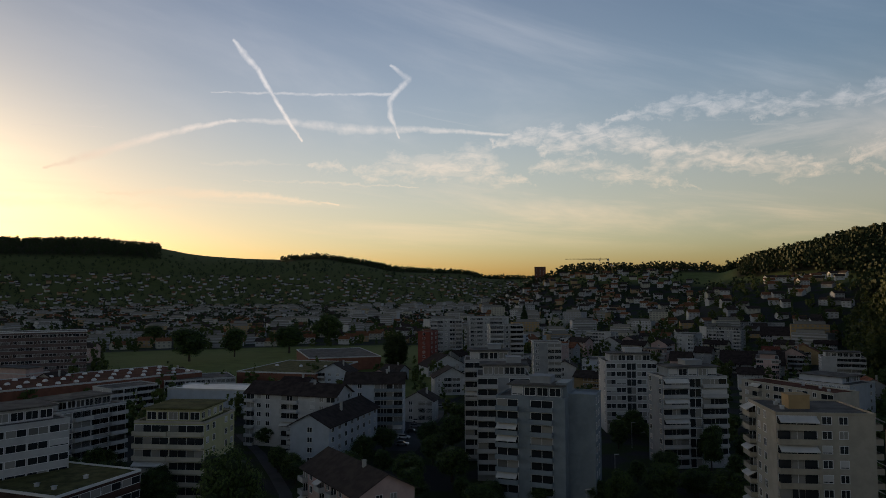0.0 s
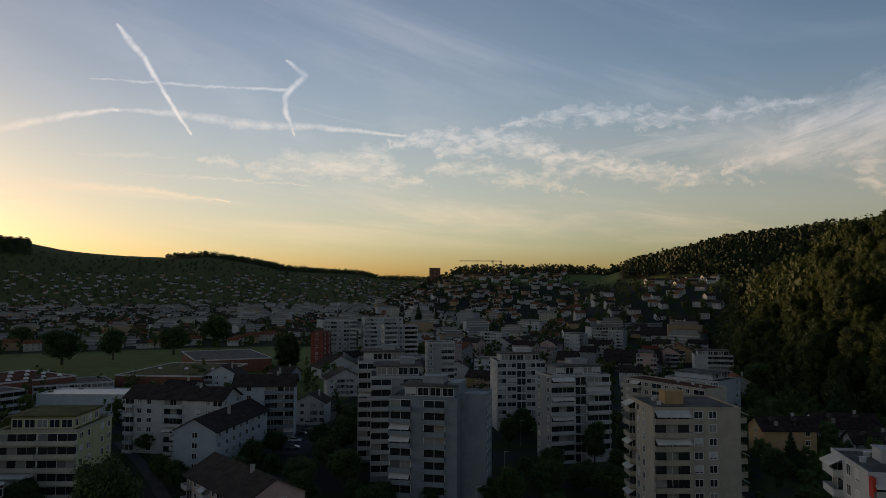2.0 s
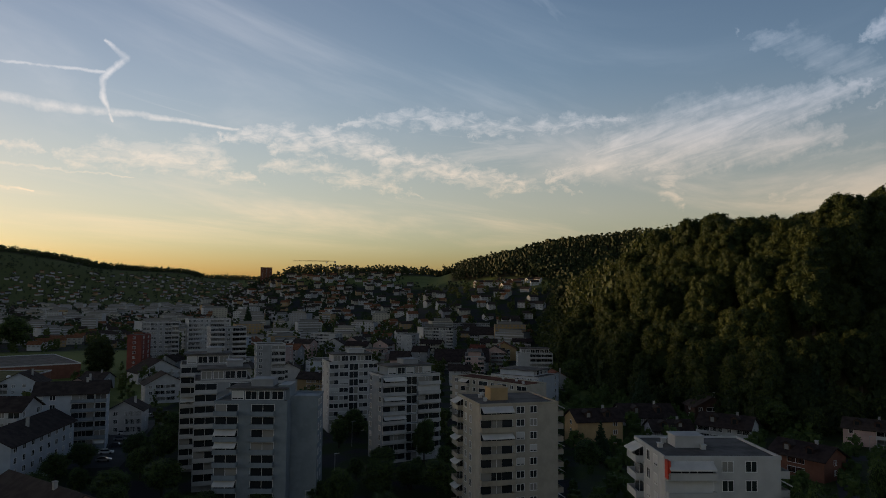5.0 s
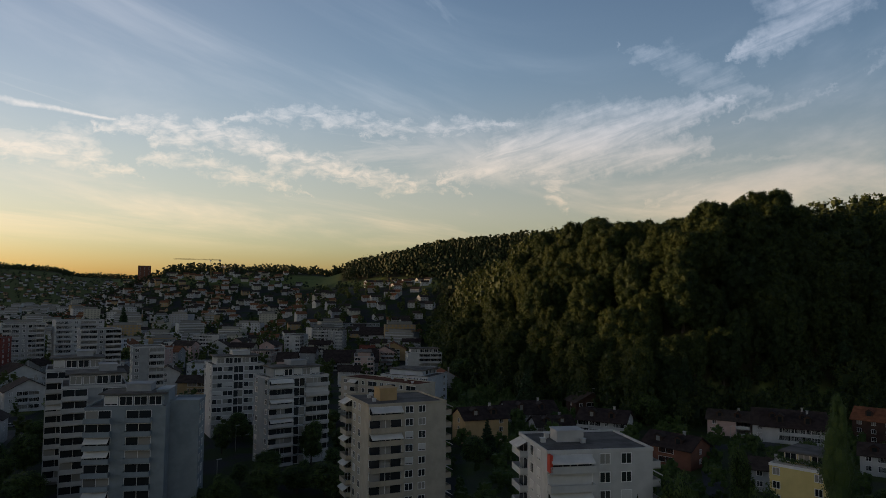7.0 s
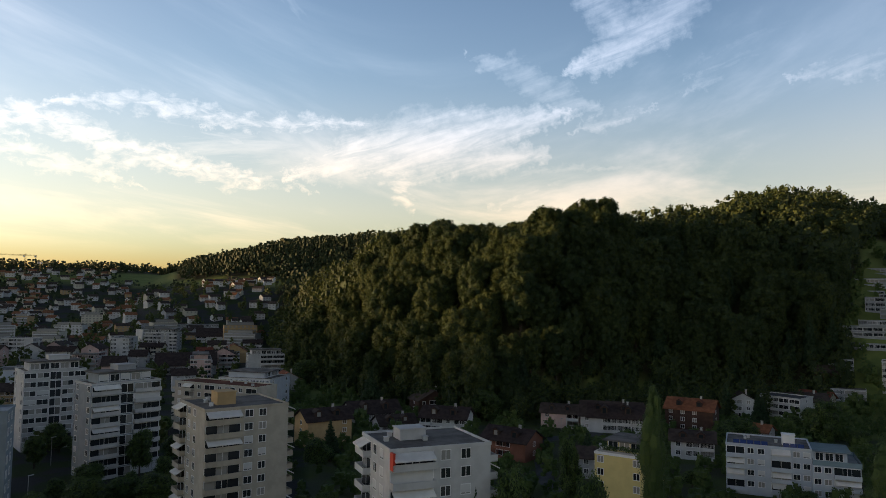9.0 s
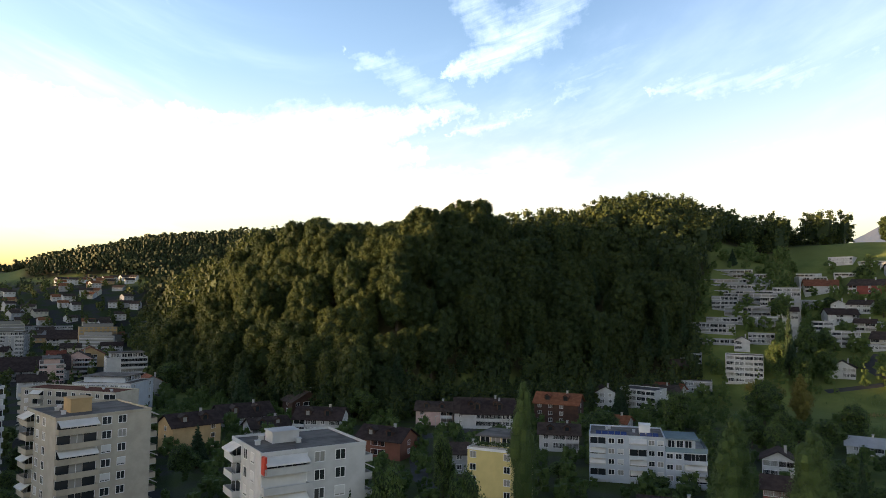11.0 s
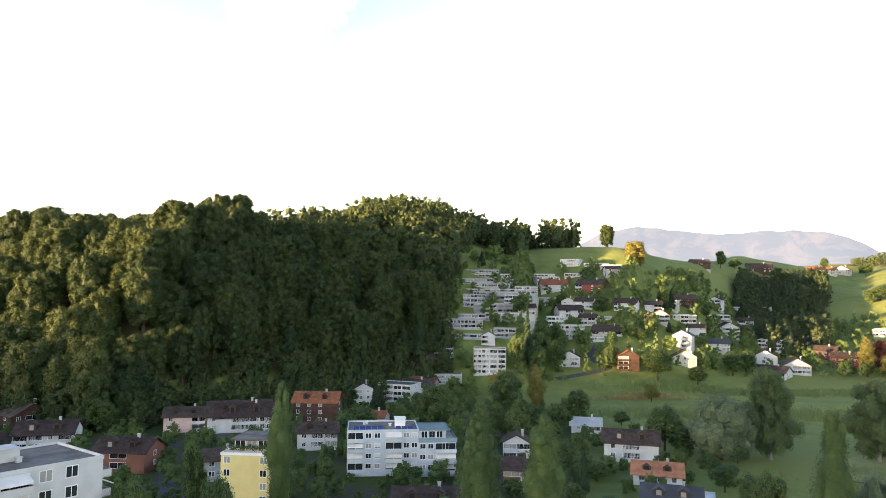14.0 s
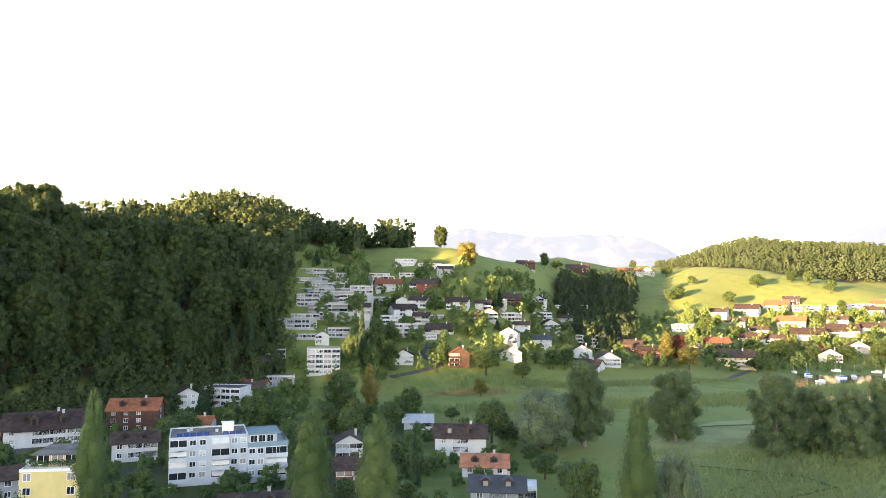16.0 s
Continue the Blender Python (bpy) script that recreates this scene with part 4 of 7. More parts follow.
block("tower_block", "grey tower block with white balcony fronts", (16, 187.2), -3, 14, 16, 27, GREY, WHITE, front="bb.bb", right="w.w.", left="w.w.",
      attic=(-5.5, 3, 6, 12, 2.8), lift=((1, 6, 5, 11, 4.6, GREY),), group=EST, seed=4)
block("tower_block", "pale grey tower block with white balcony fronts", (13.3, 208.8), -3, 14, 14, 29, GREY, WHITE, front="bb.bb", right="w.w.", left="w.w.",
      attic=(-5.5, 3, 6, 12, 2.8), lift=((0, 6, 4, 11, 4.4, GREY),), group=EST, seed=5)
block("slab_block", "white slab block with rows of glazed loggias", (66.7, 250.2), -2, 18, 14, 24.3, WHITE, WHITE, front="WWsWW", right="...", left="w.w",
      attic=(-7, 3, 7.5, 11, 2.8), lift=((-1, 5, 5, 10, 4.4, WHITE),), group=EST, seed=6, deep=0.6)
block("slab_block", "grey slab block with white loggia frames and awnings", (71.6, 201), 5, 19, 11, 25, SLATE, WHITE, front="bbsbb", right="...", left="w.w",
      attic=(-7, 2, 7.5, 9, 2.8), lift=((-1, 4, 4, 9, 4.4, GREY),), group=EST, seed=7, deep=0.9, awn=0.15)
block("beige_tower", "beige tower block with bulky balconies and a flat gravel roof", (73.1, 135.7), -7, 18, 17, 26, BEIGE, DARKBEIGE, sh=2.75, front=[("b", 7.6), (".", 0.5), ("w", 2.3), (".", 0.9), ("w", 1.9), (".", 4.8)], left=[("b", 5.0), (".", 1.0), ("w", 1.7), (".", 2.0), ("w", 1.7), (".", 5.6)], right=[("b", 3.5), (".", 10), ("b", 3.5)],
      lift=((-4.5, 6, -0.5, 10, 2.7, OCHRE),), group=EST, seed=8, awn=0.35, win=(1.7, 1.4))
block("white_block", "white apartment block with red panel and gravel roof", (77.5, 81.3), -20.6, 17.2, 14.7, 26, WHITE, WHITE, front=[("b", 7.3), (".", 0.9), ("w", 2.2), (".", 1.3), ("w", 2.2), (".", 3.3)], left=[("b", 5.0), (".", 1.2), ("w", 1.9), (".", 1.6), ("w", 1.9), (".", 3.1)], right=[("b", 3.4), (".", 11.3)],
      lift=((-4.5, 7, 0, 10.5, 1.8, WHITE),), group=EST, seed=9, awn=0.2, win=(1.6, 1.5))
tower = bpy.data.objects["white_block"]
part("side_panel", Shell().box(-8.62, -1.36, 23.0, -8.2, 0.0, 25.6).mesh("side_panel", REDP), tower, "bright red balcony side panel")
block("olive_block", "olive apartment block with continuous balconies and planted roof", (-67.5, 174.6), -5.5, 18, 18.8, 17.6, OLIVE, CREAM, sh=3.0, front="bbbb", right="ww.ww", left="ww",
      attic=(-7, 2, 7, 16, 3.0), roof=SEDUM, group=EST, seed=10, awn=0.05)
block("long_house", "long white gabled apartment house with dark roof", (-37.7, 200), -16.5, 12.1, 36, 12, COOL, WHITE, front=".w.", right="wwwwwwww", left="b.b.b", roof=TILE,
      gable=3.2, turned=True, group="gabled apartment houses", seed=11)
block("pink_house", "pink gabled apartment house with brown roof and red awnings", (-24.1, 148.5), -57.5, 27.8, 12.8, 10.5, PINK, WHITE, front="bw.bwbw.b", right=".ww.", roof=TILE, gable=3.4,
      group="gabled apartment houses", seed=12)
block("apartment_house", "white apartment house with balconies and dark tiled roof", (-49, 225.8), -17.5, 32, 12, 17, WHITE, WHITE, front="bww.bb.wwb", right="w.w", roof=TILE, gable=3.0, group="gabled apartment houses", seed=13)
block("apartment_house", "white apartment house with blue balcony fronts", (-24, 245.1), -1, 20, 12, 18, COOL, SLATE, front="ww.bbb", right="w.w", roof=TILE, gable=3.0, group="gabled apartment houses", seed=14)
block("office_block", "white office block with window bands and flat roof", (-91.9, 152.7), 50.6, 22, 20, 21, WHITE, WHITE, front="WWWWW", right="www", sh=3.2, attic=(-9, 4, 9, 16, 3.0), roof=GRAVEL,
      category="office building", seed=15)
block("grey_block", "grey apartment block with attic storey", (-99.4, 200), 60, 22, 16, 17, GREY, WHITE, front="WbWb", right="ww.ww", left="ww", attic=(-8, 3, 8, 13, 2.8), group=EST, seed=16, fine=False)
block("brown_flats", "long low ochre apartment block with brown roof", (116.0, 240.5), -69, 38.4, 11, 17, CREAM, CREAM, front="wbwbwbwb", left="bwb", roof=RUSTROOF, group=EST, seed=17)
block("yellow_block", "yellow apartment block with roof terrace planting", (137.3, 87.4), -78, 11, 15, 15, YELLOW, TRIM, front="w..w", right="w.w", left="w", attic=(-4, 4, 4, 13, 2.4), group=EST, seed=18)
block("apartment_building", "bluish white apartment building with awnings and solar panels", (186.7, 74.6), -66.6, 20, 15, 12.2, COOL, COOL, front=[("b", 4.6), ("w", 2.6), ("w", 2.4), (".", 1.0), ("b", 4.8), ("w", 2.3), ("w", 2.3)],
      left="ww.w", base=-0.2, lift=((3.5, 5, 6.5, 8, 2.6, TRIM),), group=EST, seed=21, awn=0.5, win=(1.5, 1.3), deep=1.7)
tower = bpy.data.objects["apartment_building"]
part("garden_wing", Shell().box(10.004, -1.8, -3, 20.5, 12.4, 9.7).mesh("garden_wing", COOL), tower, "lower wing with a roof terrace")
part("terrace_floor", Shell().box(10.1, -1.6, 9.704, 20.3, 12.2, 9.82).mesh("terrace_floor", CONC), tower)
part("terrace_rail", Shell().kerb(10.0, -2.0, 20.7, 12.5, 9.5, 10.75, 0.10).mesh("terrace_rail", BALU), tower, "pale glass terrace railing")
part("attic_storey", Shell().box(10.006, 1.8, 9.83, 18.0, 11.5, 12.3).mesh("attic_storey", COOL), tower)
part("attic_roof", Shell().prism([(9.9, 0.6, 12.3), (18.9, 0.6, 12.3), (18.9, 11.8, 12.3), (9.9, 11.8, 12.3)], 0, 0, 0.3).mesh("attic_roof", BALU), tower, "pale glazed attic roof")
_pick = random.Random(5)
facade(tower, pose(15.25, -1.8, 0), 10.5, 0, 9.7, 2.9, [("w", 2.2), ("w", 2.3), ("b", 6.0)], _pick, COOL, True, 0.8, (1.5, 1.3), 1.7)
facade(tower, pose(20.5, 5.3, 0, 0, 0, 90), 14.2, 0, 9.7, 2.9, "w.ww.", _pick, COOL, True, 0.3, (1.4, 1.3), 1.3)
for v in (11.8, 14.0, 16.2):
    window(tower, pose(v, 1.8, 10.1), 1.7, 1.8, _pick, 0.1)
for k in range(8):
    x = -7.5 + 1.7 * k + (3.4 if k > 4 else 0)
    tagged(new("solar_panel", Shell().box(-0.75, -1.0, 0, 0.75, 1.0, 0.06).mesh("solar_panel", PV)), "dark blue solar panel tilted on the flat roof", "solar panel", "solar panels").matrix_basis = \
        pose(186.7, 74.6, 12.45, 0, 0, -66.6) @ pose(x, 3.2, 0.1, 18, 0, 0)
block("high_rise", "distant grey apartment tower with window rows", (2.2, 474), -3, 21, 14, 30, GREY, WHITE, front="bWwWb", right="w.w", left="w.w", group=EST, seed=22, fine=False)
block("high_rise", "pale apartment tower with white balcony bands", (38, 420), 4, 20, 14, 29, GREY, WHITE, front="bbwbb", right="w.w", left="w.w", group=EST, seed=23, fine=False)
block("high_rise", "white apartment tower behind its twin", (31, 470), 6, 26, 14, 32, WHITE, WHITE, front="bbwbbw", right="w.w", left="w.w", group=EST, seed=24, fine=False)
block("high_rise", "slim pale apartment tower with flat roof", (47.7, 322), -2, 12.5, 12, 26, GREY, WHITE, front="w.bb", right="w.w", left="w.w", group=EST, seed=25, fine=False)
block("red_slab", "narrow red-fronted block beside the park", (-12, 440), -20, 8, 14, 24, BRICKRED, BRICKRED, front="w", right="ww", left="ww", group=EST, seed=26, fine=False)
block("office_building", "brown-grey office building with long window bands", (-226, 396), 28, 46, 18, 27, BROWNGREY, TRIM, sh=3.6, front="WWWWWWWWWWWW", right="WW", category="office building", seed=27, fine=False)
block("low_building", "low flat-roofed building with planted roof", (-71.3, 148.5), 70, 22, 22, 10, TIMBER, TRIM, sh=3.2, front="WWWW", right="WW", roof=SEDUM, category="office building", seed=28)


def hall(name, label, mid, rot, w, d, top, wall, roof, domes=(0, 0)):
    """A wide flat workshop hall, with rows of skylight domes."""
    ob = thing(name, label, "industrial hall", pose(mid[0], mid[1], height(*mid), 0, 0, rot))
    part("wall", Shell().box(-w / 2, 0, -2, w / 2, d, top).mesh("wall", wall), ob)
    part("roof", Shell().box(-w / 2 + 0.3, 0.3, top + 0.004, w / 2 - 0.3, d - 0.3, top + 0.15).mesh("roof", roof), ob)
    part("roof_edge", Shell().kerb(-w / 2 - 0.1, -0.1, w / 2 + 0.1, d + 0.1, top - 0.2, top + 0.5, 0.35).mesh("roof_edge", METAL), ob)
    n, m = domes
    dome = Shell()
    dome.tube(0, 0, 0, 0.5, 1.2, 1.15, 8).tube(0, 0, 0.5, 0.95, 1.1, 0.6, 8)
    data = dome.mesh("skylight", TRIM)
    for i in range(n):
        for j in range(m):
            part("skylight", data, ob, m=pose(-w / 2 + w * (i + 0.5) / n, d * (j + 0.5) / m, top + 0.15))


hall("workshop_hall", "rust-brown workshop hall with rows of pale skylight domes", (-147.3, 304.1), 50, 96, 40, 11, RUST, RUSTROOF, (13, 3))
hall("storage_hall", "wide brown hall with flat gravel roof", (-86, 362), -14, 44, 60, 8, RUST, SEDUM, (3, 1))
hall("storage_hall", "long flat hall with pale gravel roof", (-62, 448), 18, 46, 70, 8, RUST, GRAVEL)
hall("storage_hall", "low white hall with pale metal roof", (-92, 290), -10, 46, 18, 9, COOL, METAL)


def planter(x, y, z, turn, length, seed):
    """A roof-edge trough with bushy planting."""
    ob = thing("roof_planter", "trough of green shrubs on the roof terrace", "planter", pose(x, y, z, 0, 0, turn), "roof planters")
    part("trough", Shell().box(-length / 2, -0.3, 0, length / 2, 0.3, 0.5).mesh("trough", CONC), ob)
    rng = np.random.default_rng(seed)
    n = max(4, int(length * 1.6))
    c = np.stack([np.linspace(-length / 2, length / 2, n), rng.normal(size=n) * 0.12, 0.8 + rng.uniform(0, 0.6, n)], 1)
    part("shrubs", quads("shrubs", leaves(rng, c, rng.uniform(0.35, 0.75, n), 260 * n // 4, 0.10), [LEAF2]), ob)


planter(139.5, 82.0, 15.1, 12, 9, 1)
planter(138.6, 88.5, 15.1, -78, 9, 2)


# ---- houses on the slopes and under the wood ----
def home(name, label, at, rot, w, d, h, wall, roof, flat, turned, group="", fine=False):
    """A detached house. at: the middle of its front at the ground."""
    c, s = math.cos(radians(rot)), math.sin(radians(rot))
    foot = min(height(at[0] + c * x - s * y, at[1] + s * x + c * y) for x in (-w / 2, w / 2) for y in (0, d))
    seed = int(abs(at[0] * 7 + at[1] * 13))
    base = height(*at)
    n = max(2, int(w / 4.2))
    rng = random.Random(seed)
    pat = "".join(rng.choice("WWWbb" if flat else "wWw.b") for _ in range(n))
    ends = ".w." if d > 8 else "w"
    ob = block(name, label, at, rot, w, d, base + h, wall, wall if wall in (TIMBER, GREY) else WHITE, sh=2.7, front=pat, right=ends, left=ends, roof=roof, base=base, category="house",
               group=group or "houses of the village", seed=seed, win=(1.3, 1.3), deep=1.2, fine=fine, gable=0.0 if flat else max(2.0, (w if turned else d) * 0.27), turned=turned, awn=0.15)
    if base - foot > 2.5:
        part("plinth", Shell().box(-w / 2 + 0.02, 0.02, foot - base - 1, w / 2 - 0.02, d - 0.02, -2.9).mesh("plinth", CONC), ob)
    near = math.hypot(*at) < 300
    if near and not flat and not turned and w > 11:
        g = max(2.0, d * 0.27)
        for u in (-w * 0.22, w * 0.2):
            q = Shell()
            z0, z1 = h + g * 0.22, h + g * 0.80
            q.prism([(u - 1.1, d * 0.13, z0), (u + 1.1, d * 0.13, z0), (u + 1.1, d * 0.13, z1), (u, d * 0.13, z1 + 0.75), (u - 1.1, d * 0.13, z1)], 0, d * 0.34, 0)
            dormer = part("dormer", q.mesh("dormer", TIMBER), ob, "small gabled dormer")
            q = Shell()
            for e in (-1, 1):
                q.prism([(u, d * 0.13 - 0.3, z1 + 0.78), (u + e * 1.5, d * 0.13 - 0.3, z1 - 0.24), (u + e * 1.5, d * 0.13 - 0.3, z1 - 0.08), (u, d * 0.13 - 0.3, z1 + 0.94)][::e], 0, d * 0.34, 0)
            part("dormer_roof", q.mesh("dormer_roof", roof), dormer)
            part("dormer_window", Shell().box(u - 0.6, d * 0.13 - 0.04, z0 + 0.25, u + 0.6, d * 0.13 + 0.1, z1 - 0.05).mesh("dormer_window", GLASS), dormer)
    return ob


home("chalet", "pale pink chalet with brown dormered roof", (220.8, 166.3), -60, 14.5, 10.0, 5.8, PINK, TILE, False, False)
home("house", "long white house with dark dormered roof", (228.7, 146.1), -57, 20.5, 14.7, 5.8, WHITE, TILE, False, False)
home("chalet", "timber chalet with broad brown roof at the wood", (204.3, 219.5), -18, 14.1, 10.1, 5.8, TIMBER, TILE, False, True)
home("house", "low white house under a wide dark roof", (175.6, 221.4), -18, 20.6, 14.8, 3.1, WHITE, TILE, False, False)
home("house", "white house with dark brown roof", (177.5, 186.1), -59, 17.1, 12.3, 5.8, WHITE, TILE, False, False)
home("house", "red-brown brick house with dark roof and white bargeboard", (165.1, 146.0), -79, 15.7, 11.3, 5.8, RUST, TILE, False, False)
home("house", "ochre balcony house with brown roof", (135.8, 196.4), -10, 15.8, 11.4, 8.5, OCHRE, TILE, False, False)
home("house", "low white house with dark roof and skylights", (167.2, 198.1), -20, 14.0, 10.1, 3.1, WHITE, TILE, False, False)
home("house", "white house with red shutters and brown roof", (210.9, 107.4), -63, 12.9, 9.3, 5.8, WHITE, TILE, False, False)
home("chalet", "dark timber chalet with a bright red tiled roof", (253.0, 130.3), -75, 17.4, 12.5, 8.5, TIMBER, REDTILE, False, False)
home("house", "long white house with dark roof and white gable dormer", (229.4, 148.8), -57, 22.7, 16.3, 5.8, WHITE, TILE, False, False)
home("house", "white gabled house with red tiled roof", (258.5, 108.8), -87, 10.5, 8.0, 3.1, WHITE, REDTILE, False, False)
home("house", "tall white gabled house", (295.5, 128.1), -57, 9.2, 8.0, 8.5, WHITE, TILE, False, True)
home("apartment_house", "white apartment house with metal balconies", (312.9, 120.3), -94, 17.8, 12.8, 8.5, WHITE, DARKSLATE, True, False)
home("house", "cream gabled house with red tiled roof", (342.0, 117.4), -91, 14.5, 10.4, 5.8, CREAM, REDTILE, False, False)
home("chalet", "dark brown timber house below the wood", (367.8, 116.9), -72, 14.4, 10.3, 5.8, TIMBER, TILE, False, False)
home("house", "grey flat-roofed villa with flat gravel roof", (359.0, 108.5), -73, 17.5, 12.6, 5.8, GREY, GRAVEL, True, False)
home("house", "white gabled house with brown tiled roof", (329.6, 113.1), -51, 16.1, 11.6, 5.8, WHITE, TILE, False, False)
home("house", "red brick house with brown hip roof", (183.0, 34.8), -79, 8.8, 8.0, 5.8, BRICKRED, TILE, False, False)
home("house", "white gabled house with brown tiled roof", (216.2, 42.3), -79, 8.3, 8.0, 5.8, WHITE, TILE, False, True)
home("house", "low white hall with pale roof", (269.1, 26.4), -84, 10.7, 8.0, 3.1, WHITE, METAL, False, False)
home("house", "white modern house with dark roof and roof terrace", (226.3, 8.6), -88, 16.2, 11.6, 5.8, WHITE, TILE, False, False)
home("house", "house with a broad orange tiled roof", (199.8, 0.8), -90, 12.6, 9.1, 3.1, WHITE, ORTILE, False, False)
home("house", "house with dark solar roof", (174.9, -2.4), -91, 13.1, 9.4, 3.1, GREY, DARKSLATE, False, False)
home("house", "white flat-roofed villa with pale metal roof", (176.9, -7.9), -93, 8.3, 8.0, 3.1, WHITE, METAL, True, False)
home("house", "house with a long brown roof", (153.2, 50.6), -72, 14.7, 10.6, 3.1, WHITE, TILE, False, False)
home("house", "grey gabled house with brown tiled roof", (166.7, 113.9), -56, 8.2, 8.0, 5.8, GREY, TILE, False, False)
home("house", "white flat-roofed villa with flat gravel roof", (550.2, 85.5), -83, 16.1, 11.6, 3.1, WHITE, GRAVEL, True, False)
home("house", "white flat-roofed villa with flat gravel roof", (537.9, 80.9), -66, 17.5, 12.6, 5.8, WHITE, GRAVEL, True, False)
home("house", "white flat-roofed villa with flat gravel roof", (569.4, 68.1), -97, 15.7, 11.3, 5.8, WHITE, GRAVEL, True, False)
home("house", "white flat-roofed villa with flat gravel roof", (560.6, 46.0), -78, 18.2, 13.1, 3.1, WHITE, GRAVEL, True, False)
home("house", "white flat-roofed villa with flat gravel roof", (552.5, 34.6), -93, 16.1, 11.6, 3.1, WHITE, GRAVEL, True, False)
home("house", "grey gabled house with brown tiled roof", (537.8, 31.9), -69, 10.9, 8.0, 5.8, GREY, TILE, False, False)
home("house", "white flat-roofed villa with flat gravel roof", (546.2, 62.6), -80, 13.3, 9.6, 3.1, WHITE, GRAVEL, True, False)
home("house", "white gabled house with red tiled roof", (522.9, 73.4), -74, 20.4, 14.7, 5.8, WHITE, REDTILE, False, False)
home("house", "dark red gabled house with brown tiled roof", (516.7, 48.2), -104, 20.1, 14.4, 5.8, BRICKRED, TILE, False, False)
home("house", "white flat-roofed villa with flat gravel roof", (500.9, 84.6), -96, 24.4, 17.6, 5.8, WHITE, GRAVEL, True, False)
home("house", "white gabled house with brown tiled roof", (492.3, 60.2), -81, 8.8, 8.0, 5.8, WHITE, TILE, False, True)
home("house", "white gabled house with brown tiled roof", (490.4, 49.6), -104, 12.7, 9.1, 5.8, WHITE, TILE, False, False)
home("house", "white gabled house with brown tiled roof", (483.4, 21.5), -100, 14.8, 10.6, 5.8, WHITE, TILE, False, False)
home("house", "dark timber gabled house with brown tiled roof", (529.7, -17.6), -83, 16.1, 11.6, 5.8, TIMBER, TILE, False, False)
home("house", "white gabled house with brown tiled roof", (590.5, -42.2), -113, 9.4, 8.0, 5.8, WHITE, TILE, False, True)
home("house", "white flat-roofed villa with flat gravel roof", (633.8, -62.9), -91, 15.2, 10.9, 3.1, WHITE, GRAVEL, True, False)
home("house", "cream gabled house with red tiled roof", (481.7, -0.6), -85, 12.4, 8.9, 5.8, CREAM, REDTILE, False, True)
home("house", "cream gabled house with red tiled roof", (477.7, 7.8), -78, 8.4, 8.0, 3.1, CREAM, REDTILE, False, False)
home("house", "cream flat-roofed villa with flat gravel roof", (500.4, -16.6), -83, 15.2, 11.0, 5.8, CREAM, GRAVEL, True, False)
home("house", "white flat-roofed villa with flat gravel roof", (552.2, -41.2), -88, 17.6, 12.7, 5.8, WHITE, GRAVEL, True, False)
home("house", "white gabled house with brown tiled roof", (540.3, -47.9), -79, 14.6, 10.5, 5.8, WHITE, TILE, False, True)
home("house", "white gabled house with brown tiled roof", (477.5, 56.0), -64, 17.0, 12.2, 5.8, WHITE, TILE, False, False)
home("house", "grey flat-roofed villa with flat gravel roof", (471.4, 35.4), -70, 12.2, 8.8, 3.1, GREY, GRAVEL, True, False)
home("house", "white flat-roofed villa with flat gravel roof", (447.3, 51.6), -72, 14.4, 10.4, 8.5, WHITE, GRAVEL, True, False)
home("house", "cream gabled house with brown tiled roof", (451.3, 31.3), -98, 18.9, 13.6, 3.1, CREAM, TILE, False, False)
home("house", "white flat-roofed villa with flat gravel roof", (443.7, 36.1), -78, 7.9, 8.0, 3.1, WHITE, GRAVEL, True, False)
home("house", "white gabled house with dark slate roof", (459.8, -13.4), -104, 11.7, 8.5, 8.5, WHITE, DARKSLATE, False, True)
home("house", "white gabled house with dark slate roof", (487.5, -36.3), -88, 14.7, 10.6, 5.8, WHITE, DARKSLATE, False, False)
home("house", "cream gabled house with brown tiled roof", (435.0, -14.4), -83, 13.2, 9.5, 5.8, CREAM, TILE, False, True)
home("house", "white gabled house with brown tiled roof", (408.2, 49.2), -85, 11.8, 8.5, 5.8, WHITE, TILE, False, True)
home("house", "dark timber gabled house with red tiled roof", (406.7, 16.3), -80, 11.7, 8.4, 8.5, TIMBER, REDTILE, False, True)
home("house", "white flat-roofed villa with flat gravel roof", (660.7, -83.2), -105, 16.8, 12.1, 5.8, WHITE, GRAVEL, True, False)
home("house", "white gabled house with brown tiled roof", (631.0, -84.9), -109, 17.1, 12.3, 3.1, WHITE, TILE, False, False)
home("house", "white gabled house with brown tiled roof", (577.4, -74.9), -84, 15.6, 11.2, 5.8, WHITE, TILE, False, False)
home("house", "white flat-roofed villa with flat gravel roof", (536.4, -76.2), -108, 20.4, 14.7, 8.5, WHITE, GRAVEL, True, False)
home("house", "white gabled house with brown tiled roof", (564.0, -100.9), -93, 12.5, 9.0, 5.8, WHITE, TILE, False, False)
home("house", "white gabled house with brown tiled roof", (493.0, -65.0), -97, 14.1, 10.1, 5.8, WHITE, TILE, False, True)
home("house", "white gabled house with brown tiled roof", (474.1, -80.2), -86, 15.7, 11.3, 5.8, WHITE, TILE, False, True)
home("house", "dark timber gabled house with brown tiled roof", (534.2, -105.9), -112, 16.9, 12.1, 5.8, TIMBER, TILE, False, False)
home("house", "dark red gabled house with brown tiled roof", (513.4, -115.6), -90, 16.2, 11.6, 5.8, BRICKRED, TILE, False, False)
home("house", "white gabled house with brown tiled roof", (460.5, -62.4), -117, 18.2, 13.1, 3.1, WHITE, TILE, False, False)
home("house", "white flat-roofed villa with flat gravel roof", (629.8, -170.0), -115, 17.8, 12.8, 5.8, WHITE, GRAVEL, True, False)
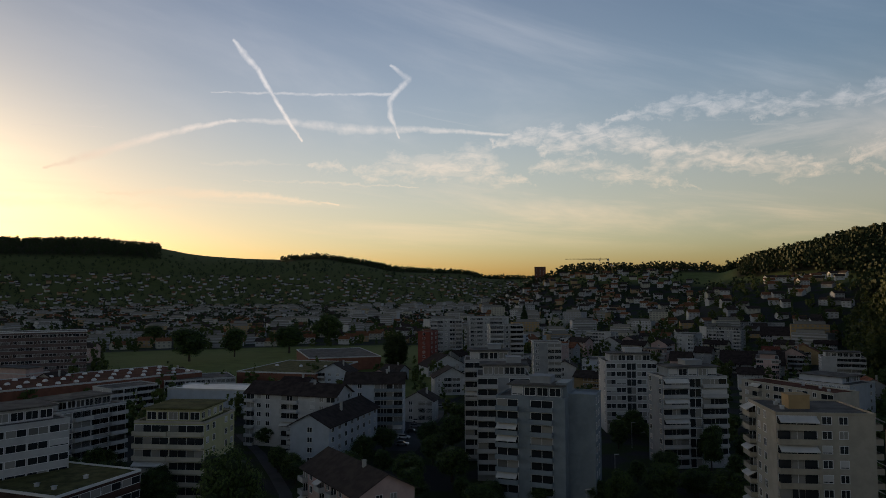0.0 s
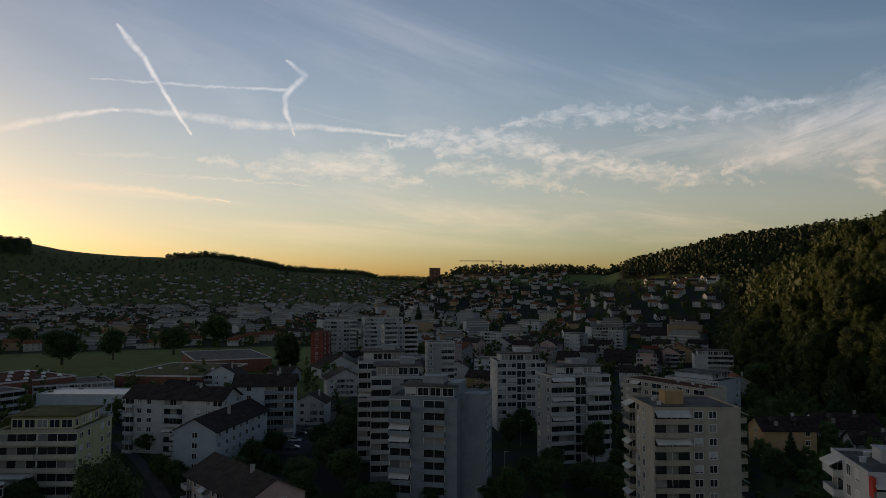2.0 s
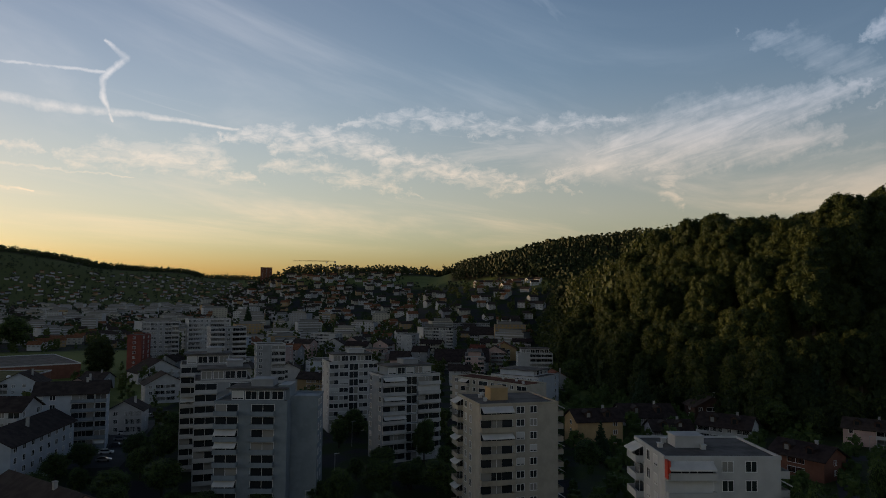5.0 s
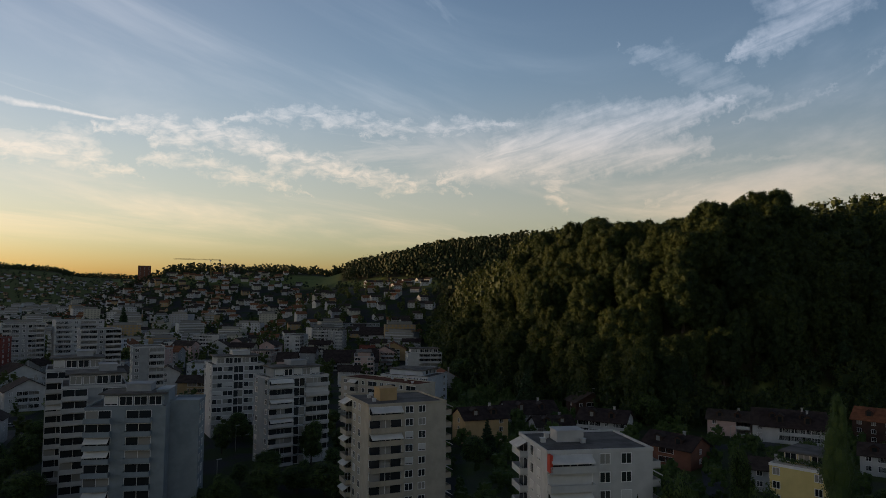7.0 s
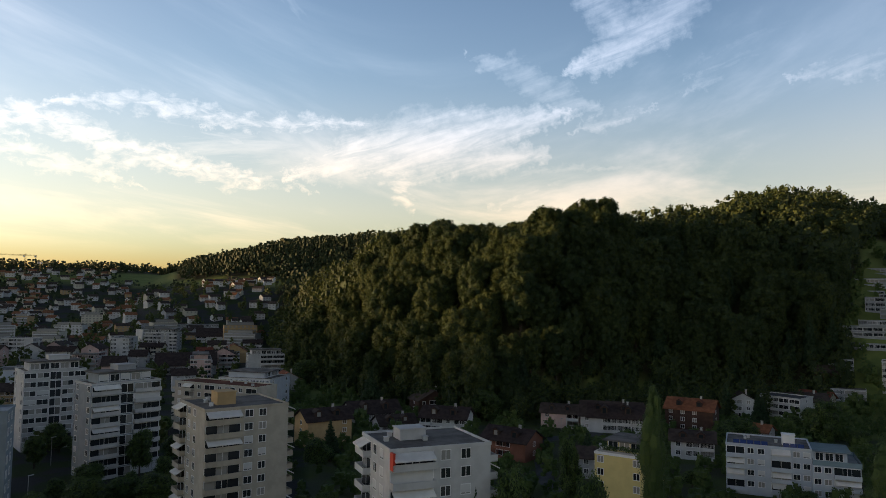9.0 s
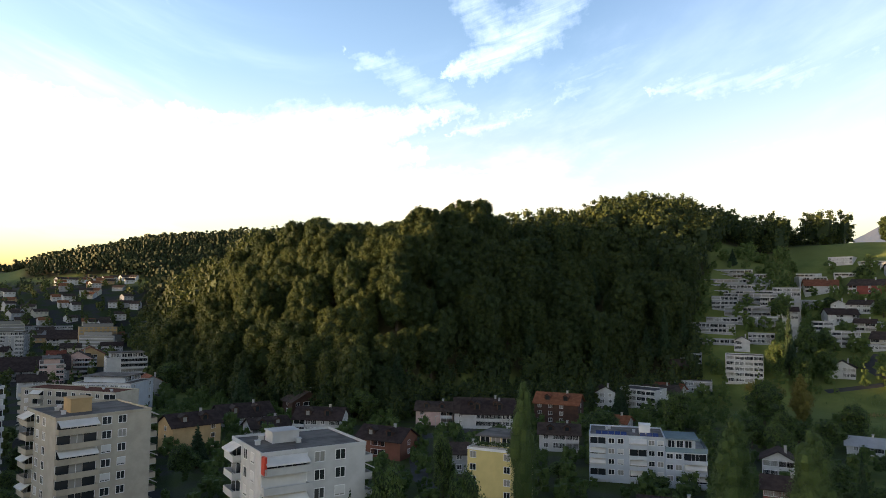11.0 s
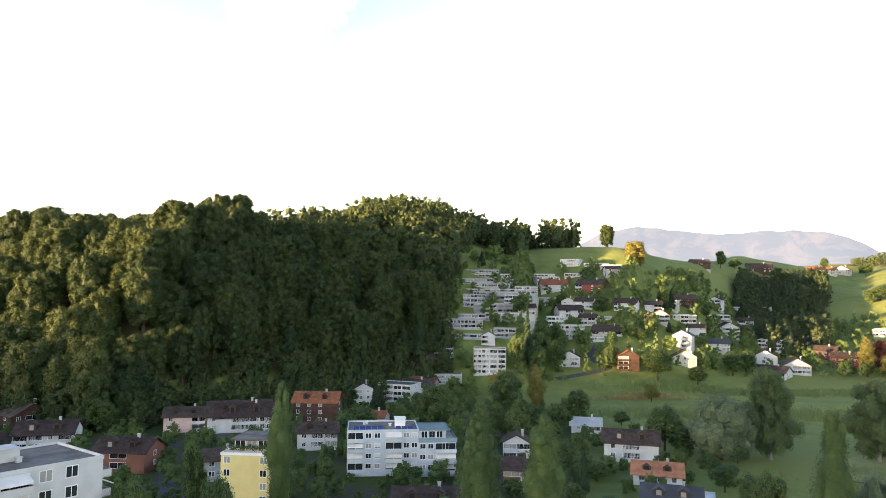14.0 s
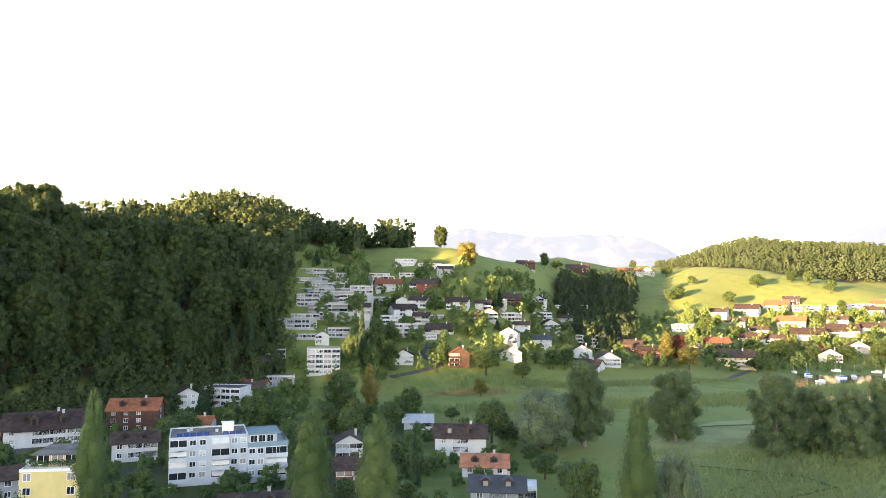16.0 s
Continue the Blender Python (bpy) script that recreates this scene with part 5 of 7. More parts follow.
home("house", "white gabled house with brown tiled roof", (681.0, -217.1), -124, 16.0, 11.6, 5.8, WHITE, TILE, False, False)
home("house", "white gabled house with brown tiled roof", (705.2, -251.9), -121, 22.1, 15.9, 5.8, WHITE, TILE, False, False)
home("house", "grey gabled house with brown tiled roof", (682.6, -252.0), -103, 17.1, 12.3, 3.1, GREY, TILE, False, False)
home("house", "cream gabled house with red tiled roof", (717.5, -284.8), -126, 22.4, 16.2, 5.8, CREAM, REDTILE, False, False)
home("house", "white flat-roofed villa with flat gravel roof", (708.5, -311.3), -106, 25.4, 18.3, 5.8, WHITE, GRAVEL, True, False)
home("house", "white flat-roofed villa with flat gravel roof", (701.8, -333.3), -131, 25.1, 18.1, 5.8, WHITE, GRAVEL, True, False)
home("house", "white flat-roofed villa with flat gravel roof", (699.9, -357.6), -120, 23.9, 17.2, 5.8, WHITE, GRAVEL, True, False)
home("house", "ochre gabled house with red tiled roof", (701.2, -378.8), -113, 16.3, 11.7, 5.8, OCHRE, REDTILE, False, False)
home("house", "cream gabled house with red tiled roof", (668.6, -279.2), -116, 24.0, 17.3, 5.8, CREAM, REDTILE, False, False)
home("house", "white gabled house with brown tiled roof", (616.7, -243.1), -118, 16.3, 11.8, 5.8, WHITE, TILE, False, False)
home("house", "white gabled house with brown tiled roof", (625.3, -275.0), -114, 26.3, 18.9, 5.8, WHITE, TILE, False, False)
home("house", "white gabled house with brown tiled roof", (664.2, -318.5), -119, 17.5, 12.6, 5.8, WHITE, TILE, False, False)
home("house", "white gabled house with brown tiled roof", (631.9, -306.5), -110, 27.4, 19.8, 5.8, WHITE, TILE, False, False)
home("house", "white gabled house with brown tiled roof", (634.7, -336.5), -106, 21.6, 15.6, 5.8, WHITE, TILE, False, False)
home("house", "dark timber gabled house with red tiled roof", (572.2, -182.8), -91, 18.8, 13.6, 5.8, TIMBER, REDTILE, False, False)
home("house", "cream gabled house with brown tiled roof", (620.1, -225.6), -120, 21.3, 15.3, 5.8, CREAM, TILE, False, False)
home("house", "yellow gabled house with brown tiled roof", (515.1, -177.2), -101, 24.9, 17.9, 8.5, YELLOW, TILE, False, False)
home("house", "cream gabled house with red tiled roof", (527.2, -151.3), -126, 7.4, 8.0, 5.8, CREAM, REDTILE, False, True)
home("house", "cream gabled house with brown tiled roof", (551.5, -258.7), -111, 16.2, 11.7, 5.8, CREAM, TILE, False, True)
home("house", "cream gabled house with brown tiled roof", (577.7, -292.7), -108, 16.1, 11.6, 5.8, CREAM, TILE, False, True)
home("house", "dark timber gabled house with brown tiled roof", (823.0, -103.4), -101, 26.3, 18.9, 5.8, TIMBER, TILE, False, False)
home("house", "dark timber gabled house with brown tiled roof", (685.2, -38.2), -73, 16.5, 11.9, 3.1, TIMBER, TILE, False, False)
home("house", "cream gabled house with red tiled roof", (859.9, -164.8), -113, 17.8, 12.8, 5.8, CREAM, REDTILE, False, False)
home("house", "cream gabled house with red tiled roof", (882.8, -183.1), -112, 15.4, 11.1, 5.8, CREAM, REDTILE, False, False)
home("house", "cream gabled house with red tiled roof", (908.2, -202.5), -111, 17.3, 12.5, 5.8, CREAM, REDTILE, False, True)
home("house", "cream gabled house with brown tiled roof", (647.1, -243.0), -99, 15.2, 10.9, 5.8, CREAM, TILE, False, False)
home("house", "white gabled house with brown tiled roof", (670.6, -229.1), -122, 17.9, 12.9, 3.1, WHITE, TILE, False, False)
home("house", "cream gabled house with red tiled roof", (586.0, -266.2), -112, 13.6, 9.8, 3.1, CREAM, REDTILE, False, False)
home("house", "cream gabled house with brown tiled roof", (684.6, -360.9), -127, 15.9, 11.5, 5.8, CREAM, TILE, False, False)
home("house", "dark red gabled house with brown tiled roof", (729.7, -305.4), -116, 14.8, 10.7, 5.8, BRICKRED, TILE, False, False)
home("house", "grey flat-roofed villa with flat gravel roof", (471.3, 85.5), -77, 15.3, 11.0, 5.8, GREY, GRAVEL, True, False)
home("house", "white flat-roofed villa with flat gravel roof", (455.3, 89.2), -86, 16.3, 11.7, 5.8, WHITE, GRAVEL, True, False)
home("house", "white gabled house with brown tiled roof", (436.8, 79.0), -77, 10.6, 8.0, 5.8, WHITE, TILE, False, False)
home("house", "cream gabled house with brown tiled roof", (446.3, 73.2), -76, 12.3, 8.8, 5.8, CREAM, TILE, False, False)
home("house", "white gabled house with brown tiled roof", (465.6, 44.3), -92, 10.5, 8.0, 5.8, WHITE, TILE, False, False)
home("house", "white flat-roofed villa with flat gravel roof", (467.1, 65.3), -74, 11.3, 8.2, 5.8, WHITE, GRAVEL, True, False)
home("house", "white gabled house with brown tiled roof", (493.9, 3.3), -86, 11.1, 8.0, 5.8, WHITE, TILE, False, False)
home("house", "cream flat-roofed villa with flat gravel roof", (511.9, -6.8), -105, 10.7, 8.0, 5.8, CREAM, GRAVEL, True, False)
home("house", "white gabled house with brown tiled roof", (489.8, -24.1), -82, 10.2, 8.0, 5.8, WHITE, TILE, False, False)
home("house", "white gabled house with brown tiled roof", (591.1, -64.2), -98, 12.2, 8.8, 5.8, WHITE, TILE, False, False)
home("terraced_flats", "pale grey terraced flats stepping up the slope", (497.7, 123.3), -76, 24.4, 8.0, 3.1, GREY, GRAVEL, True, False)
home("terraced_flats", "pale grey terraced flats stepping up the slope", (494.0, 117.5), -77, 32.3, 8.0, 3.1, GREY, GRAVEL, True, False)
home("terraced_flats", "pale grey terraced flats stepping up the slope", (489.9, 109.1), -77, 24.0, 8.0, 3.1, GREY, GRAVEL, True, False)
home("terraced_flats", "pale grey terraced flats stepping up the slope", (456.4, 103.4), -77, 29.8, 8.0, 5.8, GREY, GRAVEL, True, False)
home("terraced_flats", "pale grey terraced flats stepping up the slope", (447.8, 95.8), -78, 21.9, 8.0, 3.1, GREY, GRAVEL, True, False)
home("terraced_flats", "pale grey terraced flats stepping up the slope", (475.1, 123.5), -75, 27.2, 8.0, 3.1, GREY, GRAVEL, True, False)
home("terraced_flats", "pale grey terraced flats stepping up the slope", (472.2, 114.9), -76, 34.7, 8.0, 3.1, GREY, GRAVEL, True, False)
home("terraced_flats", "pale grey terraced flats stepping up the slope", (465.3, 109.3), -77, 34.2, 8.0, 3.1, GREY, GRAVEL, True, False)
home("terraced_flats", "pale grey terraced flats stepping up the slope", (437.5, 113.4), -75, 14.3, 8.0, 8.5, GREY, GRAVEL, True, False)
home("terraced_flats", "pale grey terraced flats stepping up the slope", (435.5, 100.3), -77, 24.8, 8.0, 5.8, GREY, GRAVEL, True, False)
home("terraced_flats", "pale grey terraced flats stepping up the slope", (426.7, 92.9), -78, 20.8, 8.0, 5.8, GREY, GRAVEL, True, False)
home("terraced_flats", "pale grey terraced flats stepping up the slope", (422.4, 111.1), -75, 17.2, 8.0, 3.1, GREY, GRAVEL, True, False)
home("terraced_flats", "pale grey terraced flats stepping up the slope", (408.9, 114.2), -74, 26.7, 8.0, 5.8, GREY, GRAVEL, True, False)
home("terraced_flats", "pale grey terraced flats stepping up the slope", (399.0, 111.3), -74, 29.2, 8.0, 3.1, GREY, GRAVEL, True, False)
home("terraced_flats", "pale grey terraced flats stepping up the slope", (408.1, 87.0), -78, 13.2, 8.0, 5.8, GREY, GRAVEL, True, False)
home("terraced_flats", "pale grey terraced flats stepping up the slope", (378.0, 116.2), -73, 12.3, 8.0, 5.8, GREY, GRAVEL, True, False)
home("apartment_house", "white five-storey block with deep balconies below the wood", (371.6, 87.4), -77, 17.4, 12.6, 13.9, WHITE, GRAVEL, True, False)
home("house", "white gabled house with flat gravel roof", (398.0, 94.6), -77, 7.8, 8.0, 5.8, WHITE, GRAVEL, False, True)
home("house", "ochre gabled house with red-brown roof", (242.4, 474.3), -27, 18.3, 13.2, 8.5, OCHRE, REDTILE, False, True)
home("shop_building", "long building with a red front and flat roof", (197.3, 451.2), -24, 40.9, 29.4, 5.8, BRICKRED, GRAVEL, True, False)
home("house", "white house under a huge dark roof", (296.3, 612.6), -26, 36.2, 26.0, 5.8, WHITE, TILE, False, False)
home("house", "grey flat-roofed town building", (299.4, 672.4), -24, 48.8, 35.1, 5.8, GREY, GRAVEL, True, False)
home("house", "grey row house with dark roof", (183.7, 419.8), -24, 34.9, 25.1, 5.8, GREY, TILE, False, False)
home("house", "white gabled house beside the towers", (2.6, 413.0), 20, 24.1, 17.4, 5.8, WHITE, TILE, False, True)
home("house", "white gabled apartment house with dark roof", (4.2, 338.3), 9, 16.8, 12.1, 8.5, WHITE, TILE, False, True)
home("house", "tall cream gabled house with dark roof", (61.5, 357.3), -10, 11.4, 8.2, 11.2, WHITE, TILE, False, True)
home("house", "ochre house with brown roof", (69.1, 338.4), -32, 13.5, 9.7, 8.5, OCHRE, TILE, False, False)
block("apartment_house", "bluish white apartment house with terraces by the wood", (161.0, 271.5), 33, 19, 24, 13.5, COOL, WHITE, front="w.w", left="bbbbb", right="w.w", attic=(-5, 5, 8.5, 22, 2.4), roof=GRAVEL, group="houses of the town", seed=41, fine=False, deep=2.0)
home("house", "bluish white gabled house", (-55.7, 358.3), -11, 17.2, 12.4, 8.5, COOL, TILE, False, True)
home("apartment_house", "white flat-roofed row of flats", (-113.4, 330.6), 27, 31.7, 22.8, 8.5, WHITE, GRAVEL, True, False)
home("apartment_house", "white flat-roofed apartment house", (-123.9, 285.3), 53, 20.5, 14.7, 11.2, WHITE, GRAVEL, True, False)


# ---- trees that stand by themselves ----
POPLARS.plant(121.5, 69.6, 34.1, 0.54)
POPLARS.plant(131.0, 32.6, 30.7, 0.88)
POPLARS.plant(128.4, 20.1, 29.8, 0.88)
POPLARS.plant(122.4, -25.6, 34.1, 0.61)
WILLOWS.plant(238.2, -18.2, 19.5, 1.16)
WILLOWS.plant(125.8, -32.9, 22.8, 0.45)
BIRCH.plant(243.8, -32.9, 28.0, 0.89)
BIRCH.plant(251.0, -64.8, 25.1, 1.18)
BIRCH.plant(233.6, -92.1, 25.9, 1.05)
BIRCH.plant(237.1, -105.0, 20.6, 1.09)
BIRCH.plant(229.7, -113.6, 21.7, 1.06)
BIRCH.plant(239.1, -128.5, 24.4, 0.93)
BIRCH.plant(240.8, -142.1, 24.5, 0.93)
GARDEN.plant(247.0, -1.4, 15.3, 1.12)
GARDEN.plant(292.4, 61.8, 19.8, 1.04)
GOLDEN.plant(329.0, 69.6, 15.7, 1.32, "broad tree with pale golden leaves")
GOLDPOP.plant(307.7, 51.6, 21.5, 1.10)
GOLDEN.plant(361.5, 3.8, 8.5, 1.38)
GARDEN.plant(285.0, 30.9, 14.5, 1.02)
GARDEN.plant(253.6, 48.3, 14.5, 0.84)
GARDEN.plant(234.4, 45.6, 12.9, 0.91)
GARDEN.plant(270.0, 36.2, 10.6, 1.15)
GARDEN.plant(265.9, 86.2, 16.6, 0.97)
GARDEN.plant(243.4, 105.4, 9.7, 1.50)
SPRUCE.plant(280.8, 116.0, 14.2, 1.26)
SPRUCE.plant(292.1, 133.5, 15.8, 1.19)
GARDEN.plant(148.7, -20.0, 17.9, 0.58)
GARDEN.plant(408.2, 26.2, 14.2, 0.86, "bright yellow-green tree by the road")
SPRUCE.plant(184.0, 18.8, 17.1, 0.54)
BEECH.plant(638.5, 43.3, 21.5, 1.15, "lone broad tree on the grassy knoll")
GOLDEN.plant(563.1, 17.5, 19.2, 1.30)
GOLDEN.plant(566.3, 13.0, 10.8, 0.91)
GARDEN.plant(748.0, -59.5, 17.8, 0.83)
GARDEN.plant(961.5, -195.7, 13.8, 0.97)
GARDEN.plant(791.6, -76.9, 11.2, 1.50)
GOLDPOP.plant(486.2, -120.7, 24.6, 1.15)
COPPERS.plant(497.1, -131.1, 21.2, 0.97)
GOLDEN.plant(475.7, -132.7, 15.9, 1.24)
SPRUCE.plant(496.4, -133.6, 13.5, 1.21)
GARDEN.plant(579.3, -210.6, 13.5, 1.50)
GOLDEN.plant(578.1, -238.6, 14.2, 1.50)
GARDEN.plant(505.9, -2.7, 16.1, 0.69)
SPRUCE.plant(506.9, -3.5, 16.2, 1.18)
SPRUCE.plant(510.9, -8.4, 16.1, 1.19)
GARDEN.plant(400.6, 1.0, 17.4, 1.38)
GARDEN.plant(448.9, -41.5, 13.9, 1.28)
GARDEN.plant(410.9, -20.1, 10.1, 1.50)
SPRUCE.plant(387.2, 69.7, 32.6, 0.60)
GARDEN.plant(413.1, 65.9, 26.2, 0.70)
GARDEN.plant(429.6, 59.9, 17.1, 1.01)
GARDEN.plant(376.7, 73.8, 20.8, 0.66)
GARDEN.plant(387.1, 64.8, 18.4, 0.85)
GARDEN.plant(405.1, 56.4, 16.1, 1.01)
GARDEN.plant(436.1, 82.5, 14.1, 0.94)
SPRUCE.plant(514.9, 127.7, 12.6, 1.50)
GARDEN.plant(533.4, 51.1, 12.8, 1.17)
GARDEN.plant(499.6, 66.0, 7.7, 1.50)
GARDEN.plant(483.5, 36.3, 12.1, 1.20)
GARDEN.plant(461.4, 4.9, 10.7, 1.29)
GARDEN.plant(448.1, 11.9, 8.9, 1.31)
SPRUCE.plant(475.5, -6.3, 8.6, 1.50)
GARDEN.plant(543.9, -59.0, 12.7, 1.27)
GARDEN.plant(664.4, -77.4, 13.2, 1.50)
GARDEN.plant(594.2, -92.4, 13.9, 1.43)
GARDEN.plant(538.8, -32.9, 10.6, 1.01)
GARDEN.plant(462.2, -50.0, 14.4, 1.14)
GARDEN.plant(600.5, -177.3, 14.0, 1.26)
GARDEN.plant(723.6, -242.1, 14.0, 1.32)
GARDEN.plant(655.7, -248.8, 15.2, 1.10)
GARDEN.plant(671.3, -305.8, 10.2, 1.50)
GARDEN.plant(626.7, -213.8, 12.1, 1.50)
GARDEN.plant(557.9, -223.8, 17.3, 1.50)
GARDEN.plant(498.5, -184.7, 11.5, 1.50)
GARDEN.plant(557.2, -248.8, 11.9, 1.37)
GARDEN.plant(554.9, -272.7, 12.7, 1.44)
GARDEN.plant(606.4, -316.6, 11.5, 1.50)
GARDEN.plant(552.0, -296.0, 16.8, 1.26)
GARDEN.plant(520.7, -161.4, 10.1, 1.21)
GARDEN.plant(637.8, -193.3, 12.3, 1.50)
GARDEN.plant(735.6, -195.1, 14.3, 1.50)
GARDEN.plant(731.8, -185.6, 13.1, 1.32)
GARDEN.plant(789.4, -225.0, 10.5, 1.50)
GARDEN.plant(835.1, -156.8, 11.2, 1.50)
GARDEN.plant(919.2, -230.0, 14.5, 1.50)
GARDEN.plant(812.8, -120.6, 12.8, 1.50)
GARDEN.plant(758.3, -82.6, 15.0, 1.31)
GARDEN.plant(798.4, -334.8, 12.3, 1.50)
GARDEN.plant(752.4, -355.1, 14.5, 1.21)
GARDEN.plant(781.2, -291.7, 15.2, 1.50)
GARDEN.plant(786.4, -347.6, 15.3, 1.10)
GARDEN.plant(688.8, -334.8, 15.8, 0.85)
GARDEN.plant(208.3, 27.0, 8.9, 1.39)
GARDEN.plant(196.7, 19.9, 7.4, 1.31)
GARDEN.plant(184.6, 25.3, 7.0, 1.31)
GARDEN.plant(202.2, 16.5, 5.5, 1.46)
GARDEN.plant(257.7, 58.5, 11.1, 1.16)
GARDEN.plant(229.1, 59.4, 10.8, 0.96)
GARDEN.plant(266.6, 77.0, 7.4, 1.50)
GARDEN.plant(269.5, 46.0, 9.5, 1.42)
GARDEN.plant(239.3, 34.9, 9.4, 1.02)
GARDEN.plant(290.3, 14.6, 5.6, 1.50)
GARDEN.plant(241.8, 5.4, 5.5, 1.50)
GARDEN.plant(242.8, -7.1, 9.3, 1.50)
GARDEN.plant(241.2, 17.8, 6.4, 1.49)
GARDEN.plant(175.6, 35.4, 5.4, 1.50)
GARDEN.plant(176.9, 20.0, 5.0, 1.50)
GARDEN.plant(181.8, 63.3, 4.8, 1.50)
GARDEN.plant(182.1, 55.9, 4.2, 1.50)
GARDEN.plant(178.9, 91.3, 4.9, 1.48)
GARDEN.plant(199.2, -15.9, 7.4, 1.50)
GARDEN.plant(183.1, -21.0, 8.9, 1.50)
GARDEN.plant(234.7, -22.5, 7.1, 1.50)
GARDEN.plant(218.0, -13.2, 5.9, 1.50)
GARDEN.plant(288.5, 104.8, 5.7, 1.50)
GARDEN.plant(302.8, 103.8, 7.2, 1.50)
GARDEN.plant(353.3, 98.0, 5.6, 1.50)
GARDEN.plant(233.7, 107.0, 8.4, 1.42)
SPRUCE.plant(169.9, 118.3, 12.7, 1.44)
GARDEN.plant(71.0, 209.7, 7.4, 1.50)
GARDEN.plant(82.3, 216.5, 7.8, 1.44)
GARDEN.plant(64.0, 271.0, 8.1, 1.50)
GARDEN.plant(68.3, 256.3, 6.8, 1.50)
GARDEN.plant(59.1, 189.8, 7.4, 1.50)
GARDEN.plant(60.9, 170.7, 6.6, 1.50)
GARDEN.plant(65.7, 164.4, 8.6, 1.50)
GARDEN.plant(74.4, 167.5, 9.7, 1.29)
GARDEN.plant(82.6, 175.2, 8.9, 1.07)
GARDEN.plant(12.2, 219.0, 7.3, 1.50)
GARDEN.plant(69.6, 233.7, 6.3, 1.50)
GARDEN.plant(-40.5, 134.0, 21.0, 0.79, "large round tree before the olive block")
GARDEN.plant(-180.4, 501.2, 24.0, 1.50)
GARDEN.plant(-158.8, 536.8, 23.0, 1.05)
GARDEN.plant(-124.1, 568.5, 22.6, 1.50)
GARDEN.plant(-109.3, 667.3, 28.2, 1.30)
GARDEN.plant(-269.3, 652.9, 19.3, 1.50)
BEECH.plant(-31.4, 465.2, 22.1, 1.46)
GARDEN.plant(4.7, 461.3, 11.7, 1.42)
SPRUCE.plant(94.0, 814.1, 35.8, 1.24)
GARDEN.plant(-18.4, 220.7, 7.7, 1.50)
GARDEN.plant(-4.5, 228.6, 8.1, 1.41)
GARDEN.plant(2.7, 221.4, 11.1, 1.19)
GARDEN.plant(-8.7, 183.1, 8.5, 1.49)
GARDEN.plant(2.2, 186.3, 9.2, 1.50)
GARDEN.plant(-21.0, 278.8, 10.8, 1.50)
GARDEN.plant(-29.4, 284.2, 10.1, 0.85)
GARDEN.plant(68.3, 280.4, 7.0, 1.45)
GARDEN.plant(74.8, 279.8, 6.2, 1.36)
GARDEN.plant(58.8, 187.7, 6.6, 1.50)
GARDEN.plant(74.1, 196.6, 13.1, 0.75)
GARDEN.plant(51.3, 172.7, 5.9, 1.50)
GARDEN.plant(60.9, 172.8, 6.6, 1.50)
GARDEN.plant(66.8, 243.0, 6.5, 1.50)
GARDEN.plant(35.7, 163.9, 6.3, 1.50)
GARDEN.plant(22.4, 162.0, 5.6, 1.50)
GARDEN.plant(11.0, 164.2, 6.3, 1.50)
GARDEN.plant(13.4, 256.8, 12.1, 1.06)
GARDEN.plant(-39.8, 189.5, 7.1, 1.31)
GARDEN.plant(-64.1, 163.8, 6.8, 1.50)
GARDEN.plant(-92.8, 256.2, 4.9, 1.30)
GARDEN.plant(-57.2, 228.7, 6.1, 1.48)
GARDEN.plant(-114.3, 201.5, 4.6, 1.31)
SPRUCE.plant(123.1, 177.8, 12.9, 1.45)
GARDEN.plant(87.2, 75.0, 23.2, 0.45)
SPRUCE.plant(186.8, 241.0, 19.5, 1.50)
GARDEN.plant(222.6, 256.6, 9.1, 1.50)
GARDEN.plant(99.1, 67.7, 21.0, 0.45)
GARDEN.plant(137.2, 100.4, 17.1, 0.45)
SPRUCE.plant(72.4, 69.0, 23.6, 0.45)
GARDEN.plant(192.7, 128.5, 6.3, 1.09)
GARDEN.plant(246.3, 109.1, 9.3, 1.50)
SPRUCE.plant(286.1, 116.5, 11.8, 1.50)
GARDEN.plant(209.6, 194.1, 12.2, 1.38)
GARDEN.plant(211.0, 330.2, 14.5, 1.50)
GARDEN.plant(172.5, 291.1, 9.8, 1.50)

# the green of the housing estate
_x, _y, _rng = scatter(91, (-120, 150, 120, 300), 10.5)
for x, y in zip(_x, _y):
    r, a = math.hypot(x, y), math.degrees(math.atan2(x, y))
    if -31 < a < 36 and 142 < r < 290 and clear_of_buildings(x, y, 3.2) and _rng.uniform() < 0.30 and not (-24 < x < 2 and 215 < y < 300) and abs(x + 30 + (y - 140) * 0.38) > 5:
        GARDEN.plant(x, y, _rng.uniform(5, 10.5), _rng.uniform(0.9, 1.35), "dark leafy tree on the lawns between the blocks", "trees of the housing estate")

# ---- the town on the valley floor ----
KEEP_CLEAR = [(o.matrix_basis.translation.x, o.matrix_basis.translation.y) for o in scene.objects if o.parent is None and o.get("category") in ("apartment building", "office building", "house", "industrial hall")]


def free(x, y, gap, taken):
    return all((x - q[0]) ** 2 + (y - q[1]) ** 2 > gap * gap for q in taken)


def in_park(a, r):
    return -26 < a < 1 and 400 < r < 640


